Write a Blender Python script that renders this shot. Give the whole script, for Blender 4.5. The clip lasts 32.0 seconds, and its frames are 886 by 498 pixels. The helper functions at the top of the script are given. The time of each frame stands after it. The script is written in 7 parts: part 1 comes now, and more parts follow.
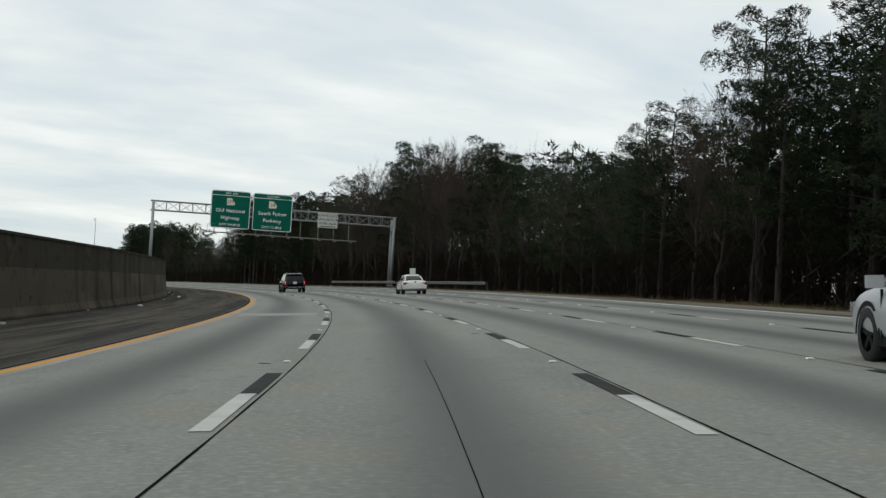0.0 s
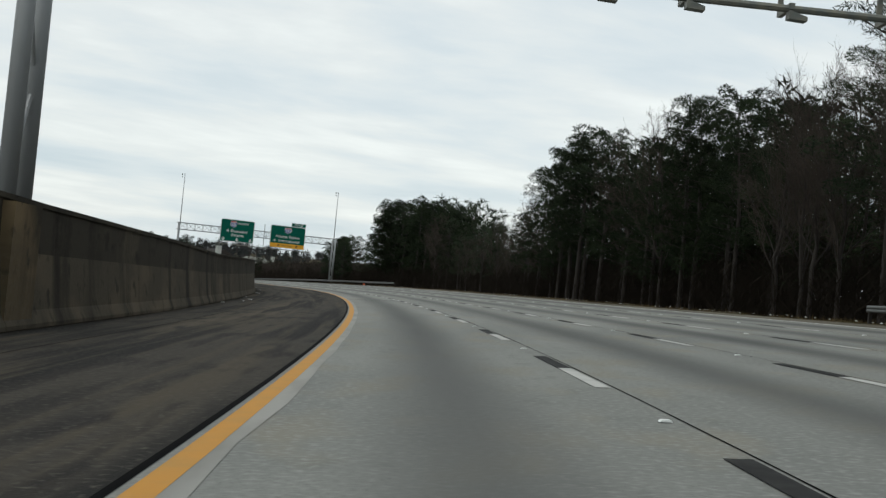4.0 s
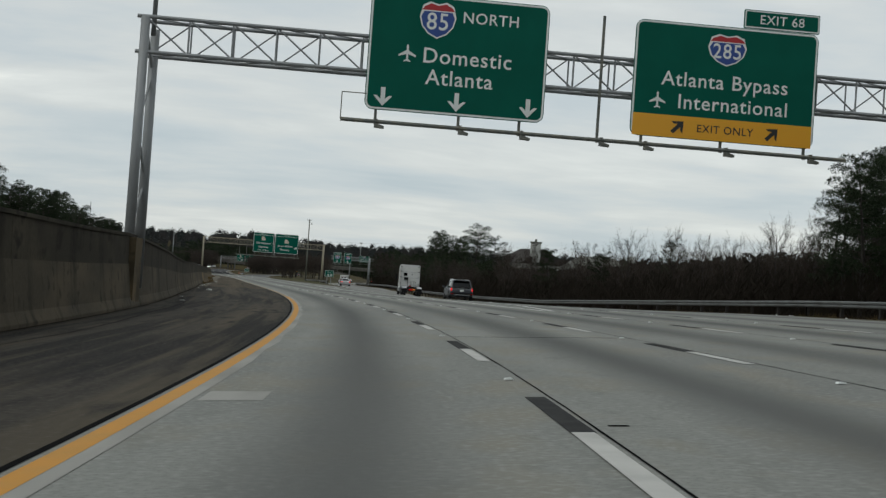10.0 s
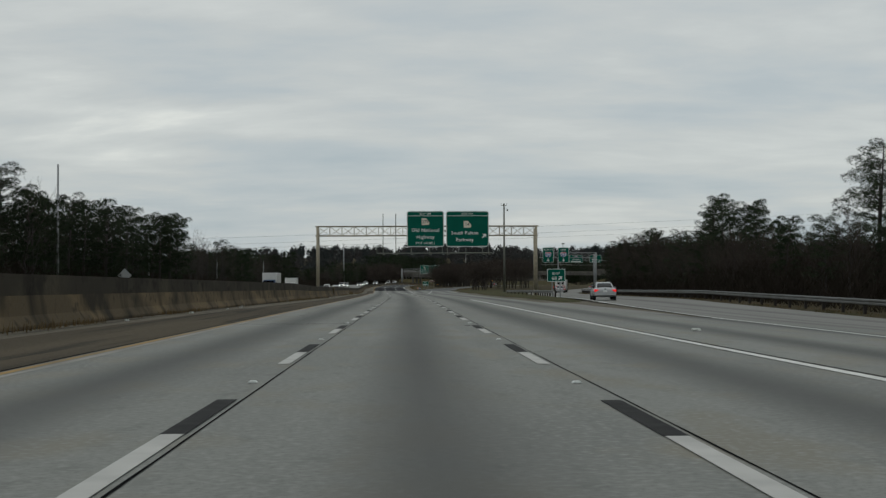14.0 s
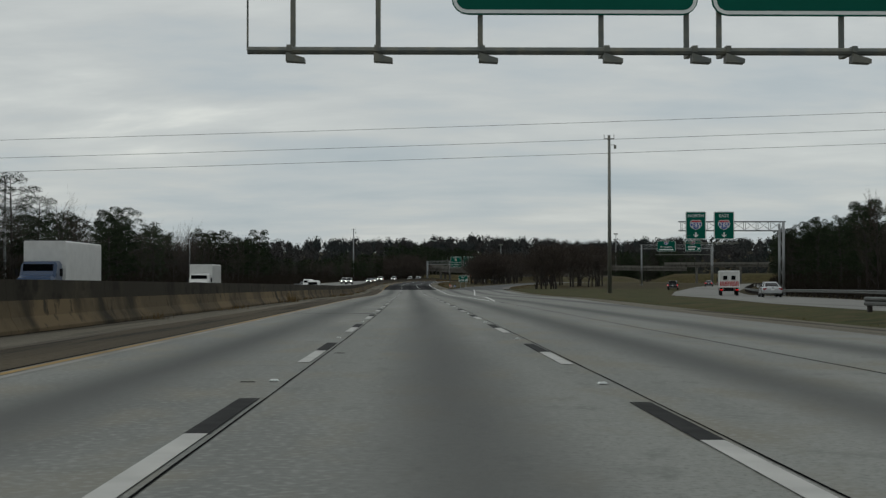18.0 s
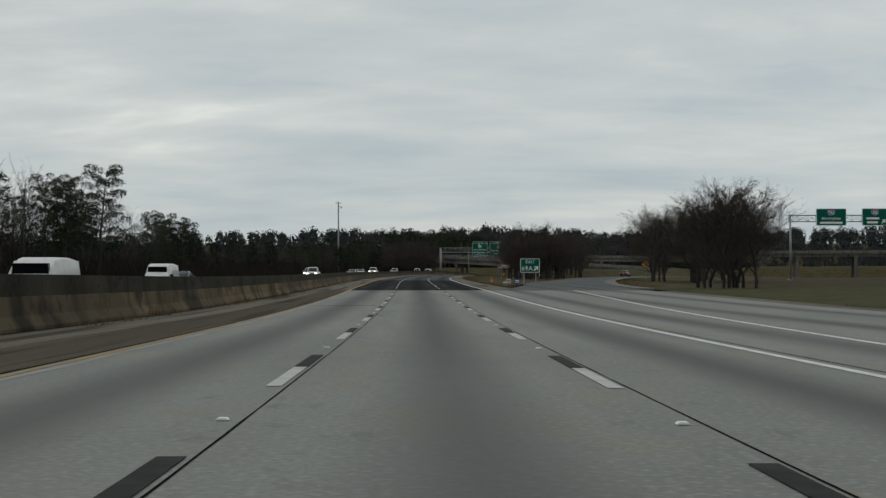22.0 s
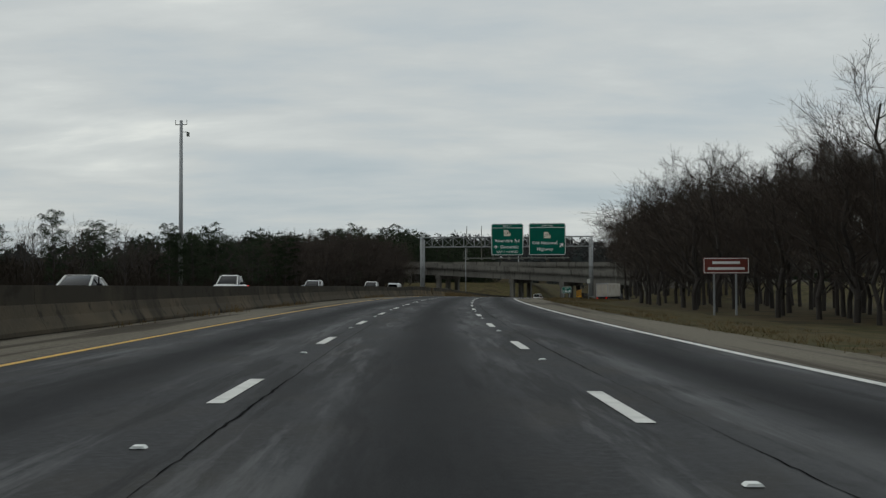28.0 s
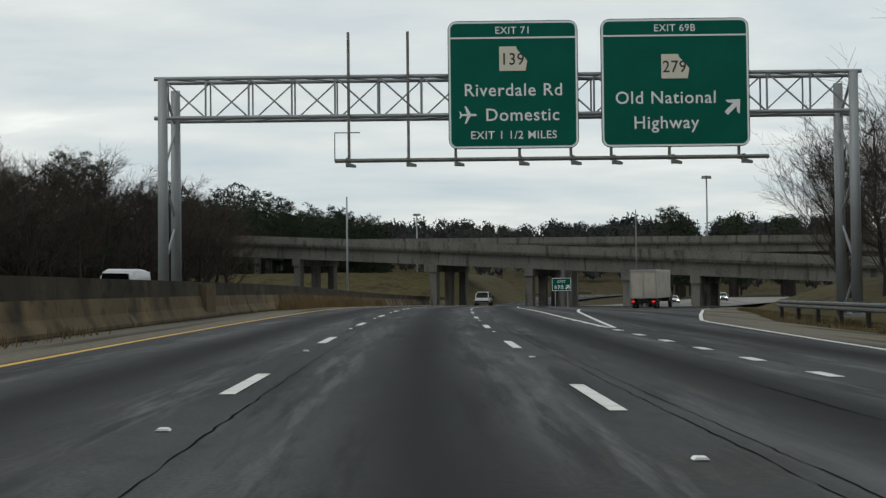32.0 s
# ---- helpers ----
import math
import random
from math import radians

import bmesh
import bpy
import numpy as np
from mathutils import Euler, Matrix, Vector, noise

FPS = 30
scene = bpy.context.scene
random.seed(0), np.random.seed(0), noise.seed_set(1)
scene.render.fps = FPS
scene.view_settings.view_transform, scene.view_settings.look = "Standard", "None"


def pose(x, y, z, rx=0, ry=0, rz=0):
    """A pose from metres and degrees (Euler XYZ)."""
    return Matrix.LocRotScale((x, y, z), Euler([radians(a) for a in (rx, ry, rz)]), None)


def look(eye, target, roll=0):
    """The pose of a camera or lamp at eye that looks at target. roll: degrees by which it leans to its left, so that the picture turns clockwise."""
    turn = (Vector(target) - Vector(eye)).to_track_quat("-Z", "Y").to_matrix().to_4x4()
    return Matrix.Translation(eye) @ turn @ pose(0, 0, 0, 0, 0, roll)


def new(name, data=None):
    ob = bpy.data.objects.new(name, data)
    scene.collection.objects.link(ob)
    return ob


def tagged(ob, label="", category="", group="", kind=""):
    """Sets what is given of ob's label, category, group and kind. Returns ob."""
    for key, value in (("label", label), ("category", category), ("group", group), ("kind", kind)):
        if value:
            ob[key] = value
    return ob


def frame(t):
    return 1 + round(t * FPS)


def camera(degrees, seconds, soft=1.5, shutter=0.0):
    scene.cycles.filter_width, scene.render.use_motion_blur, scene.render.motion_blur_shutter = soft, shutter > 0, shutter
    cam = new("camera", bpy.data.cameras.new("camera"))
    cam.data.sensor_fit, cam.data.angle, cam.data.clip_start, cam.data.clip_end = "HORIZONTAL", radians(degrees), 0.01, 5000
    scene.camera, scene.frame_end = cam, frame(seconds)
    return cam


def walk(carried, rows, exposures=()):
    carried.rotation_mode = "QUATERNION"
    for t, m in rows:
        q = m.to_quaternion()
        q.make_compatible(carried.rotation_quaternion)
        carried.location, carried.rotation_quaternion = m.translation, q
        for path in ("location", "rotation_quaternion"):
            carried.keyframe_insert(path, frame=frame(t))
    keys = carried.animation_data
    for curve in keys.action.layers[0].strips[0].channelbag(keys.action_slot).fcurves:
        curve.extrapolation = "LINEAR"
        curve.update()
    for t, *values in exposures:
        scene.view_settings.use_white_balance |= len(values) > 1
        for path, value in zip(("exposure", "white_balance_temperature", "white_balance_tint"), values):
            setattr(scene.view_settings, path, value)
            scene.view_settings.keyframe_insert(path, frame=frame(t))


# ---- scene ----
EXPO = [(t, e, 6500, 4) for t, e in ((0.0, 0.32), (4.0, 0.34), (7.0, 0.15), (9.0, 0.04), (11.0, -0.04), (12.0, -0.16), (14.0, -0.22), (18.0, -0.28), (22.0, -0.18), (25.0, -0.2), (28.0, -0.18), (29.0, -0.15), (30.0, 0.0), (32.0, 0.18))]
# ---- camera and its drive ----
cam = camera(37.38, 32.0, soft=1.35)
walk(cam, [
    (0, pose(1.294, 5.449, 1.217, 92.331, -3.196, -0.880)),
    (1, pose(-0.384, 40.270, 1.600, 92.331, -3.840, 3.374)),
    (2, pose(-4.475, 75.454, 1.916, 92.146, -3.300, 7.126)),
    (3, pose(-10.721, 110.421, 2.138, 92.094, -4.222, 9.997)),
    (4, pose(-18.921, 145.263, 2.277, 91.909, -5.529, 12.306)),
    (7, pose(-49.553, 248.330, 2.393, 91.753, -3.758, 17.306)),
    (8, pose(-61.920, 281.686, 2.365, 91.707, -4.571, 20.257)),
    (9, pose(-75.789, 314.010, 2.260, 91.608, -4.211, 23.837)),
    (10, pose(-92.254, 346.460, 2.109, 91.396, -4.021, 27.717)),
    (11, pose(-110.957, 378.022, 1.930, 91.480, -3.013, 30.566)),
    (12, pose(-130.763, 408.307, 1.760, 91.337, -2.383, 32.937)),
    (13, pose(-151.817, 438.357, 1.576, 91.498, -1.765, 35.123)),
    (14, pose(-173.639, 467.450, 1.379, 91.424, 0.270, 36.293)),
    (17, pose(-240.824, 553.601, 0.920, 91.471, 0.062, 36.944)),
    (18, pose(-263.856, 582.882, 0.727, 91.306, 0.073, 37.426)),
    (19, pose(-287.194, 611.943, 0.530, 91.423, -0.353, 37.460)),
    (20, pose(-310.979, 641.608, 0.325, 91.421, -0.077, 37.573)),
    (21, pose(-334.748, 670.947, 0.109, 91.358, -0.528, 37.653)),
    (22, pose(-358.212, 700.080, -0.198, 91.136, 0.051, 37.746)),
    (23, pose(-381.595, 729.104, -0.462, 91.378, 0.408, 37.764)),
    (24, pose(-405.554, 758.722, -0.445, 92.002, 0.435, 38.003)),
    (25, pose(-429.460, 787.816, -0.267, 91.800, -0.643, 38.040)),
    (27.5, pose(-486.915, 859.443, 0.202, 91.935, 0.320, 36.395)),
    (28, pose(-498.015, 874.003, 0.280, 91.904, 0.165, 35.851)),
    (29, pose(-520.016, 903.445, 0.472, 91.945, -0.127, 34.702)),
    (30, pose(-541.084, 933.148, 0.659, 91.864, 0.268, 33.298)),
    (31, pose(-561.304, 963.032, 0.801, 91.727, 0.641, 32.113)),
    (32, pose(-580.775, 993.059, 0.838, 91.564, 0.635, 30.744)),
], exposures=EXPO)
# ---- alignment of the motorway: curvature, gradient and bank every 30 m ----
CURVE = [
    8.5729, 10.7627, 12.9506, 15.1322, 16.7935, 17.3378, 15.6326, 12.4337, 9.6726, 8.8724, 10.5708, 13.7839, 16.3489, 17.2657, 17.0313, 
    17.0974, 15.7314, 9.6285, 2.0403, -0.9809, -0.8598, 0.0571, 0.9934, 1.5950, 1.6849, 1.3596, 0.9226, 0.1689, -0.4162, -0.4145, 
    0.4300, 0.9403, 1.1039, 0.1537, -1.9995, -4.3242, -6.0158, -6.6786, -6.1622, -5.4561, -5.7812, -6.3620, -6.7928, -7.0757, -7.2303, 
    -7.2758, -7.2293, -7.1066, -6.9218, -6.6872, -6.4136, -6.1104, -5.7854, -5.4452, -5.0952, -4.7393, -4.3807, -4.0212, 
]
GRADE = [
    0.7096, 0.9108, 1.0960, 1.2287, 1.0775, 0.8561, 0.6514, 0.4266, 0.1355, 0.0513, 0.0285, -0.0789, -0.3494, -0.4833, -0.5328, 
    -0.6071, -0.6264, -0.5812, -0.5717, -0.4314, -0.3820, -0.3914, -0.4446, -0.5143, -0.5304, -0.5229, -0.5538, -0.5371, -0.7933, -0.9602, 
    -0.4383, 0.2622, 0.5232, 0.5075, 0.5861, 0.4852, 0.4200, 0.5581, 0.5334, 0.4611, 0.2953, -0.0439, -0.3117, -0.4408, -1.4500, 
    -1.4500, -1.4500, -1.4500, -1.4500, -0.3000, -0.3000, -0.3000, -0.3000, -0.3000, -0.3000, -0.3000, -0.3000, -0.3000, 
]
BANK = [
    2.619, 2.943, 3.260, 3.557, 3.790, 3.951, 4.023, 4.024, 3.978, 3.903, 3.867, 3.927, 4.069, 4.127, 3.888, 
    3.332, 2.538, 1.592, 0.606, 0.148, -0.033, -0.079, -0.063, -0.058, -0.125, -0.184, -0.141, -0.085, -0.002, 0.018, 
    0.026, -0.014, -0.024, -0.124, -0.230, -0.335, -0.435, -0.494, -0.544, -0.625, -0.709, -0.829, -1.010, -1.116, -1.147, 
    -1.121, -1.055, -0.961, -0.850, -0.729, -0.604, -0.478, -0.355, -0.234, -0.117, -0.001, 0.113, 0.226, 
]
S_KNOT = np.arange(len(CURVE)) * 30.0 - 60.0
S_FINE = np.arange(S_KNOT[0], S_KNOT[-1] + 0.1, 2.0)


def integrate(rate):
    total = np.concatenate([[0.0], np.cumsum((rate[1:] + rate[:-1]) * 1.0)])
    return total - np.interp(0.0, S_FINE, total)


HEADING = integrate(np.interp(S_FINE, S_KNOT, CURVE) * 1e-4)
ROAD_X = integrate(-np.sin(HEADING))
ROAD_Y = integrate(np.cos(HEADING))
ROAD_Z = integrate(np.interp(S_FINE, S_KNOT, GRADE) * 0.01)
TILT = np.tan(np.radians(np.interp(S_FINE, S_KNOT, BANK)))


def heading(s):
    return float(np.interp(s, S_FINE, HEADING))


def cross_fall(s, u):
    """The first ramp leans away from the motorway where the two part."""
    return -0.034 * np.clip(np.asarray(u) - 9.0, 0, 12) * np.interp(s, (425, 480, 560, 620), (0, 1, 1, 0))


def spot(s, u, h=0.0, level=False):
    """World place at station s, u metres right of the first lane line, h above the pavement (or above the axis, if level)."""
    a = np.interp(s, S_FINE, HEADING)
    over = (s - np.clip(s, S_FINE[0], S_FINE[-1]))
    x = np.interp(s, S_FINE, ROAD_X) + u * np.cos(a) - over * np.sin(a)
    y = np.interp(s, S_FINE, ROAD_Y) + u * np.sin(a) + over * np.cos(a)
    z = np.interp(s, S_FINE, ROAD_Z) + h
    if not level:
        z += np.clip(u, -12, 25) * np.interp(s, S_FINE, TILT) + cross_fall(s, u)
    return Vector((float(x), float(y), float(z)))


def stand(s, u, h=0.0, turn=0.0, level=False):
    """Pose at a station: x to the right, y along the road."""
    p = spot(s, u, h, level)
    return pose(p.x, p.y, p.z, 0, 0, math.degrees(heading(s)) + turn)


# ---- sky and light: an overcast winter day ----
world = bpy.data.worlds.new("overcast_sky")
scene.world = world
world.use_nodes = True
wn, wl = world.node_tree.nodes, world.node_tree.links
wn.clear()


def wnode(kind, **kw):
    n = wn.new(kind)
    for key, value in kw.items():
        n.inputs[key].default_value = value
    return n


def wmath(op, *vals):
    n = wn.new("ShaderNodeMath")
    n.operation = op
    for i, v in enumerate(vals):
        if isinstance(v, (int, float)):
            n.inputs[i].default_value = v
        else:
            wl.new(v, n.inputs[i])
    return n.outputs[0]


# a flat sheet of cloud high overhead: its pattern shrinks towards the horizon
w_co = wn.new("ShaderNodeTexCoord")
w_sep = wn.new("ShaderNodeSeparateXYZ")
wl.new(w_co.outputs["Generated"], w_sep.inputs[0])
w_lift = wmath("ADD", wmath("MAXIMUM", w_sep.outputs["Z"], 0.0), 0.13)
w_flat = wn.new("ShaderNodeCombineXYZ")
wl.new(wmath("DIVIDE", w_sep.outputs["X"], w_lift), w_flat.inputs[0])
wl.new(wmath("DIVIDE", w_sep.outputs["Y"], w_lift), w_flat.inputs[1])
w_map = wn.new("ShaderNodeMapping")
w_map.vector_type = "TEXTURE"
w_map.inputs["Location"].default_value = (1.7, 0.6, 0.0)
w_map.inputs["Rotation"].default_value = (0, 0, radians(33))
w_map.inputs["Scale"].default_value = (1.45, 0.95, 1.0)
wl.new(w_flat.outputs[0], w_map.inputs[0])
w_big = wnode("ShaderNodeTexNoise", Scale=0.8, Detail=8.0, Roughness=0.58, Distortion=0.25)
wl.new(w_map.outputs[0], w_big.inputs["Vector"])
w_fine = wnode("ShaderNodeTexNoise", Scale=2.6, Detail=6.0, Roughness=0.5, Distortion=0.2)
wl.new(w_map.outputs[0], w_fine.inputs["Vector"])
w_cloud = wmath("ADD", wmath("MULTIPLY", w_big.outputs["Fac"], 0.72), wmath("MULTIPLY", w_fine.outputs["Fac"], 0.28))
w_ramp = wn.new("ShaderNodeValToRGB")
w_ramp.color_ramp.elements[0].position = 0.36
w_ramp.color_ramp.elements[0].color = (0.50, 0.555, 0.61, 1)
w_ramp.color_ramp.elements[1].position = 0.70
w_ramp.color_ramp.elements[1].color = (1.0, 0.985, 0.95, 1)
for stop, tone in ((0.46, (0.585, 0.62, 0.66, 1)), (0.53, (0.66, 0.672, 0.687, 1)), (0.60, (0.745, 0.752, 0.757, 1))):
    w_ramp.color_ramp.elements.new(stop).color = tone
wl.new(w_cloud, w_ramp.inputs[0])
w_sky = wn.new("ShaderNodeTexSky")
w_sky.sky_type = "NISHITA"
w_sky.sun_disc = False
w_sky.sun_elevation = radians(30)
w_sky.sun_rotation = radians(200)
w_sky_gain = wn.new("ShaderNodeMix")
w_sky_gain.data_type = "RGBA"
w_sky_gain.blend_type = "MULTIPLY"
w_sky_gain.inputs[0].default_value = 1.0
w_sky_gain.inputs[7].default_value = (0.10, 0.10, 0.10, 1)
wl.new(w_sky.outputs[0], w_sky_gain.inputs[6])
w_mix = wn.new("ShaderNodeMix")
w_mix.data_type = "RGBA"
w_mix.inputs[0].default_value = 0.92
wl.new(w_sky_gain.outputs[2], w_mix.inputs[6])
wl.new(w_ramp.outputs[0], w_mix.inputs[7])
w_bg = wn.new("ShaderNodeBackground")
w_bg.inputs["Strength"].default_value = 1.0
wl.new(w_mix.outputs[2], w_bg.inputs["Color"])
w_out = wn.new("ShaderNodeOutputWorld")
wl.new(w_bg.outputs[0], w_out.inputs[0])

sun = new("sun", bpy.data.lights.new("sun", "SUN"))
sun.data.energy, sun.data.angle, sun.data.color = 0.5, radians(40), (1.0, 0.97, 0.93)
sun.matrix_world = look((0, 0, 100), (40, 60, 0))


# ---- materials ----
def material(name, colour, rough=0.8, metal=0.0, spots=(), bump=0.0, bump_scale=20.0, emit=None, coords="Object", alpha=None, spec=None):
    """A node material. spots: layers (scale, low, high, colour, stretch) of noise that blends another colour in."""
    m = bpy.data.materials.new(name)
    m.use_nodes = True
    nt = m.node_tree
    b = nt.nodes["Principled BSDF"]
    b.inputs["Roughness"].default_value, b.inputs["Metallic"].default_value = rough, metal
    b.inputs["Base Color"].default_value = (*colour, 1)
    if spec is not None:
        b.inputs["Specular IOR Level"].default_value = spec
    if emit:
        b.inputs["Emission Color"].default_value = (*emit[0], 1)
        b.inputs["Emission Strength"].default_value = emit[1]
    tc = nt.nodes.new("ShaderNodeTexCoord")
    last = None
    for scale, low, high, tint, stretch in spots:
        mp = nt.nodes.new("ShaderNodeMapping")
        mp.inputs["Scale"].default_value = stretch
        nt.links.new(tc.outputs[coords], mp.inputs[0])
        nz = nt.nodes.new("ShaderNodeTexNoise")
        nz.inputs["Scale"].default_value, nz.inputs["Detail"].default_value = scale, 5.0
        nt.links.new(mp.outputs[0], nz.inputs["Vector"])
        mr = nt.nodes.new("ShaderNodeMapRange")
        mr.inputs[1].default_value, mr.inputs[2].default_value = low, high
        nt.links.new(nz.outputs["Fac"], mr.inputs[0])
        mx = nt.nodes.new("ShaderNodeMix")
        mx.data_type = "RGBA"
        mx.inputs[6].default_value, mx.inputs[7].default_value = (*colour, 1), (*tint, 1)
        if last:
            nt.links.new(last, mx.inputs[6])
        nt.links.new(mr.outputs[0], mx.inputs[0])
        last = mx.outputs[2]
    if last:
        nt.links.new(last, b.inputs["Base Color"])
    if bump:
        nz = nt.nodes.new("ShaderNodeTexNoise")
        nz.inputs["Scale"].default_value, nz.inputs["Detail"].default_value = bump_scale, 4.0
        nt.links.new(tc.outputs[coords], nz.inputs["Vector"])
        bp = nt.nodes.new("ShaderNodeBump")
        bp.inputs["Strength"].default_value, bp.inputs["Distance"].default_value = bump, 0.02
        nt.links.new(nz.outputs["Fac"], bp.inputs["Height"])
        nt.links.new(bp.outputs[0], b.inputs["Normal"])
    return m


ONE = (1, 1, 1)


def lane_material(name, colour, worn, oil, grain, rough, track=None, gloss=0.22):
    """Pavement: u and s in metres are the uv. Oil drips darken the middle of each lane, tyres polish the rest."""
    m = material(name, colour, rough, spec=gloss, spots=[
        (9.0, 0.3, 0.75, grain, ONE), (0.06, 0.4, 0.65, tuple(c * 0.84 for c in colour), (1, 1, 1)), (0.7, 0.44, 0.68, worn, (1, 0.10, 1)),
        (28.0, 0.45, 0.75, tuple(c * 0.62 for c in colour), ONE), (2.6, 0.55, 0.74, tuple(c * 0.70 for c in colour), (1, 0.5, 1)),
        (0.9, 0.50, 0.66, (colour[0] * 0.90, colour[1] * 0.84, colour[2] * 0.76), (1, 0.45, 1)), (14.0, 0.50, 0.72, tuple(c * 1.16 for c in colour), ONE)], bump=0.35, bump_scale=60.0, coords="UV")
    nt = m.node_tree
    b = nt.nodes["Principled BSDF"]
    base = b.inputs["Base Color"].links[0].from_socket
    uv = nt.nodes.new("ShaderNodeTexCoord")
    sep = nt.nodes.new("ShaderNodeSeparateXYZ")
    nt.links.new(uv.outputs["UV"], sep.inputs[0])

    def calc(op, a, c=None):
        n = nt.nodes.new("ShaderNodeMath")
        n.operation = op
        for i, v in ((0, a), (1, c)):
            if v is None:
                continue
            if isinstance(v, (int, float)):
                n.inputs[i].default_value = v
            else:
                nt.links.new(v, n.inputs[i])
        return n.outputs[0]
    lane = calc("FRACT", calc("DIVIDE", calc("ADD", sep.outputs["X"], 36.6), 3.66))
    off = calc("ABSOLUTE", calc("SUBTRACT", lane, 0.5))
    band = nt.nodes.new("ShaderNodeMapRange")
    band.interpolation_type = "SMOOTHSTEP"
    band.inputs[1].default_value, band.inputs[2].default_value = 0.30, 0.0
    nt.links.new(off, band.inputs[0])
    mp = nt.nodes.new("ShaderNodeMapping")
    mp.inputs["Scale"].default_value = (0.7, 0.03, 1)
    nt.links.new(uv.outputs["UV"], mp.inputs[0])
    nz = nt.nodes.new("ShaderNodeTexNoise")
    nz.inputs["Scale"].default_value, nz.inputs["Detail"].default_value = 1.0, 4.0
    nt.links.new(mp.outputs[0], nz.inputs["Vector"])
    if track:
        for rate, lo, hi, side, colour_2 in ((0.9, 0.50, 0.66, 0.27, track), (2.1, 0.52, 0.62, 0.33, track), (1.5, 0.53, 0.60, 0.0, tuple(c * 0.45 for c in colour))):
            tm = nt.nodes.new("ShaderNodeMapping")
            tm.inputs["Scale"].default_value = (rate, rate * 0.06, 1)
            tm.inputs["Location"].default_value = (rate * 7, rate * 3, 0)
            nt.links.new(uv.outputs["UV"], tm.inputs[0])
            tn = nt.nodes.new("ShaderNodeTexNoise")
            tn.inputs["Scale"].default_value, tn.inputs["Detail"].default_value, tn.inputs["Roughness"].default_value = 1.0, 7.0, 0.68
            nt.links.new(tm.outputs[0], tn.inputs["Vector"])
            tr = nt.nodes.new("ShaderNodeMapRange")
            tr.inputs[1].default_value, tr.inputs[2].default_value = lo, hi
            nt.links.new(tn.outputs["Fac"], tr.inputs[0])
            fac = tr.outputs[0]
            if side:
                wide = nt.nodes.new("ShaderNodeMapRange")
                wide.interpolation_type = "SMOOTHSTEP"
                wide.inputs[1].default_value, wide.inputs[2].default_value = 0.16, 0.02
                nt.links.new(calc("ABSOLUTE", calc("SUBTRACT", off, side)), wide.inputs[0])
                fac = calc("MULTIPLY", fac, wide.outputs[0])
            fac = calc("MULTIPLY", fac, 0.75)
            tx = nt.nodes.new("ShaderNodeMix")
            tx.data_type = "RGBA"
            nt.links.new(fac, tx.inputs[0])
            nt.links.new(base, tx.inputs[6])
            tx.inputs[7].default_value = (*colour_2, 1)
            base = tx.outputs[2]
    amount = calc("MULTIPLY", band.outputs[0], calc("ADD", calc("MULTIPLY", nz.outputs["Fac"], 0.7), 0.52))
    mx = nt.nodes.new("ShaderNodeMix")
    mx.data_type = "RGBA"
    nt.links.new(amount, mx.inputs[0])
    nt.links.new(base, mx.inputs[6])
    mx.inputs[7].default_value = (*oil, 1)
    nt.links.new(mx.outputs[2], b.inputs["Base Color"])
    return m


M_CONC_ROAD = lane_material("worn_concrete_pavement", (0.225, 0.230, 0.214), (0.172, 0.176, 0.166), (0.088, 0.090, 0.086), (0.26, 0.262, 0.242), 0.85)
M_ASPHALT = lane_material("old_asphalt_pavement", (0.049, 0.0505, 0.053), (0.080, 0.082, 0.085), (0.0060, 0.0064, 0.0074), (0.027, 0.028, 0.030), 0.82, (0.118, 0.121, 0.125), 0.14)
M_ASPHALT_DARK = lane_material("black_asphalt_pavement", (0.0185, 0.019, 0.020), (0.034, 0.035, 0.037), (0.0065, 0.0068, 0.0076), (0.009, 0.0093, 0.010), 0.95, (0.060, 0.062, 0.065), 0.05)
M_ASPHALT_RAMP = lane_material("grey_ramp_asphalt", (0.085, 0.087, 0.088), (0.105, 0.107, 0.108), (0.05, 0.051, 0.053), (0.06, 0.061, 0.062), 0.8)
M_CONC_PLAIN = material("plain_concrete_pavement", (0.165, 0.162, 0.148), 0.8, spots=[(0.5, 0.4, 0.7, (0.120, 0.116, 0.104), (1, 0.1, 1)), (7, 0.35, 0.7, (0.19, 0.186, 0.172), ONE), (0.35, 0.52, 0.66, (0.085, 0.083, 0.077), (1.6, 0.02, 1))], coords="UV")
M_SHOULDER = material("dirty_shoulder_asphalt", (0.050, 0.0445, 0.0365), 0.92, spec=0.12, spots=[
    (8, 0.35, 0.8, (0.027, 0.024, 0.020), ONE), (0.45, 0.50, 0.62, (0.074, 0.062, 0.044), (1.4, 0.04, 1)), (1.0, 0.47, 0.57, (0.012, 0.0115, 0.0105), (1.0, 0.045, 1)), (3.2, 0.50, 0.68, (0.062, 0.052, 0.037), (1.0, 0.02, 1)),
    (2.2, 0.52, 0.66, (0.020, 0.018, 0.016), (1.0, 0.14, 1)), (12.0, 0.55, 0.75, (0.085, 0.077, 0.064), ONE)], bump=0.3, bump_scale=40, coords="UV")
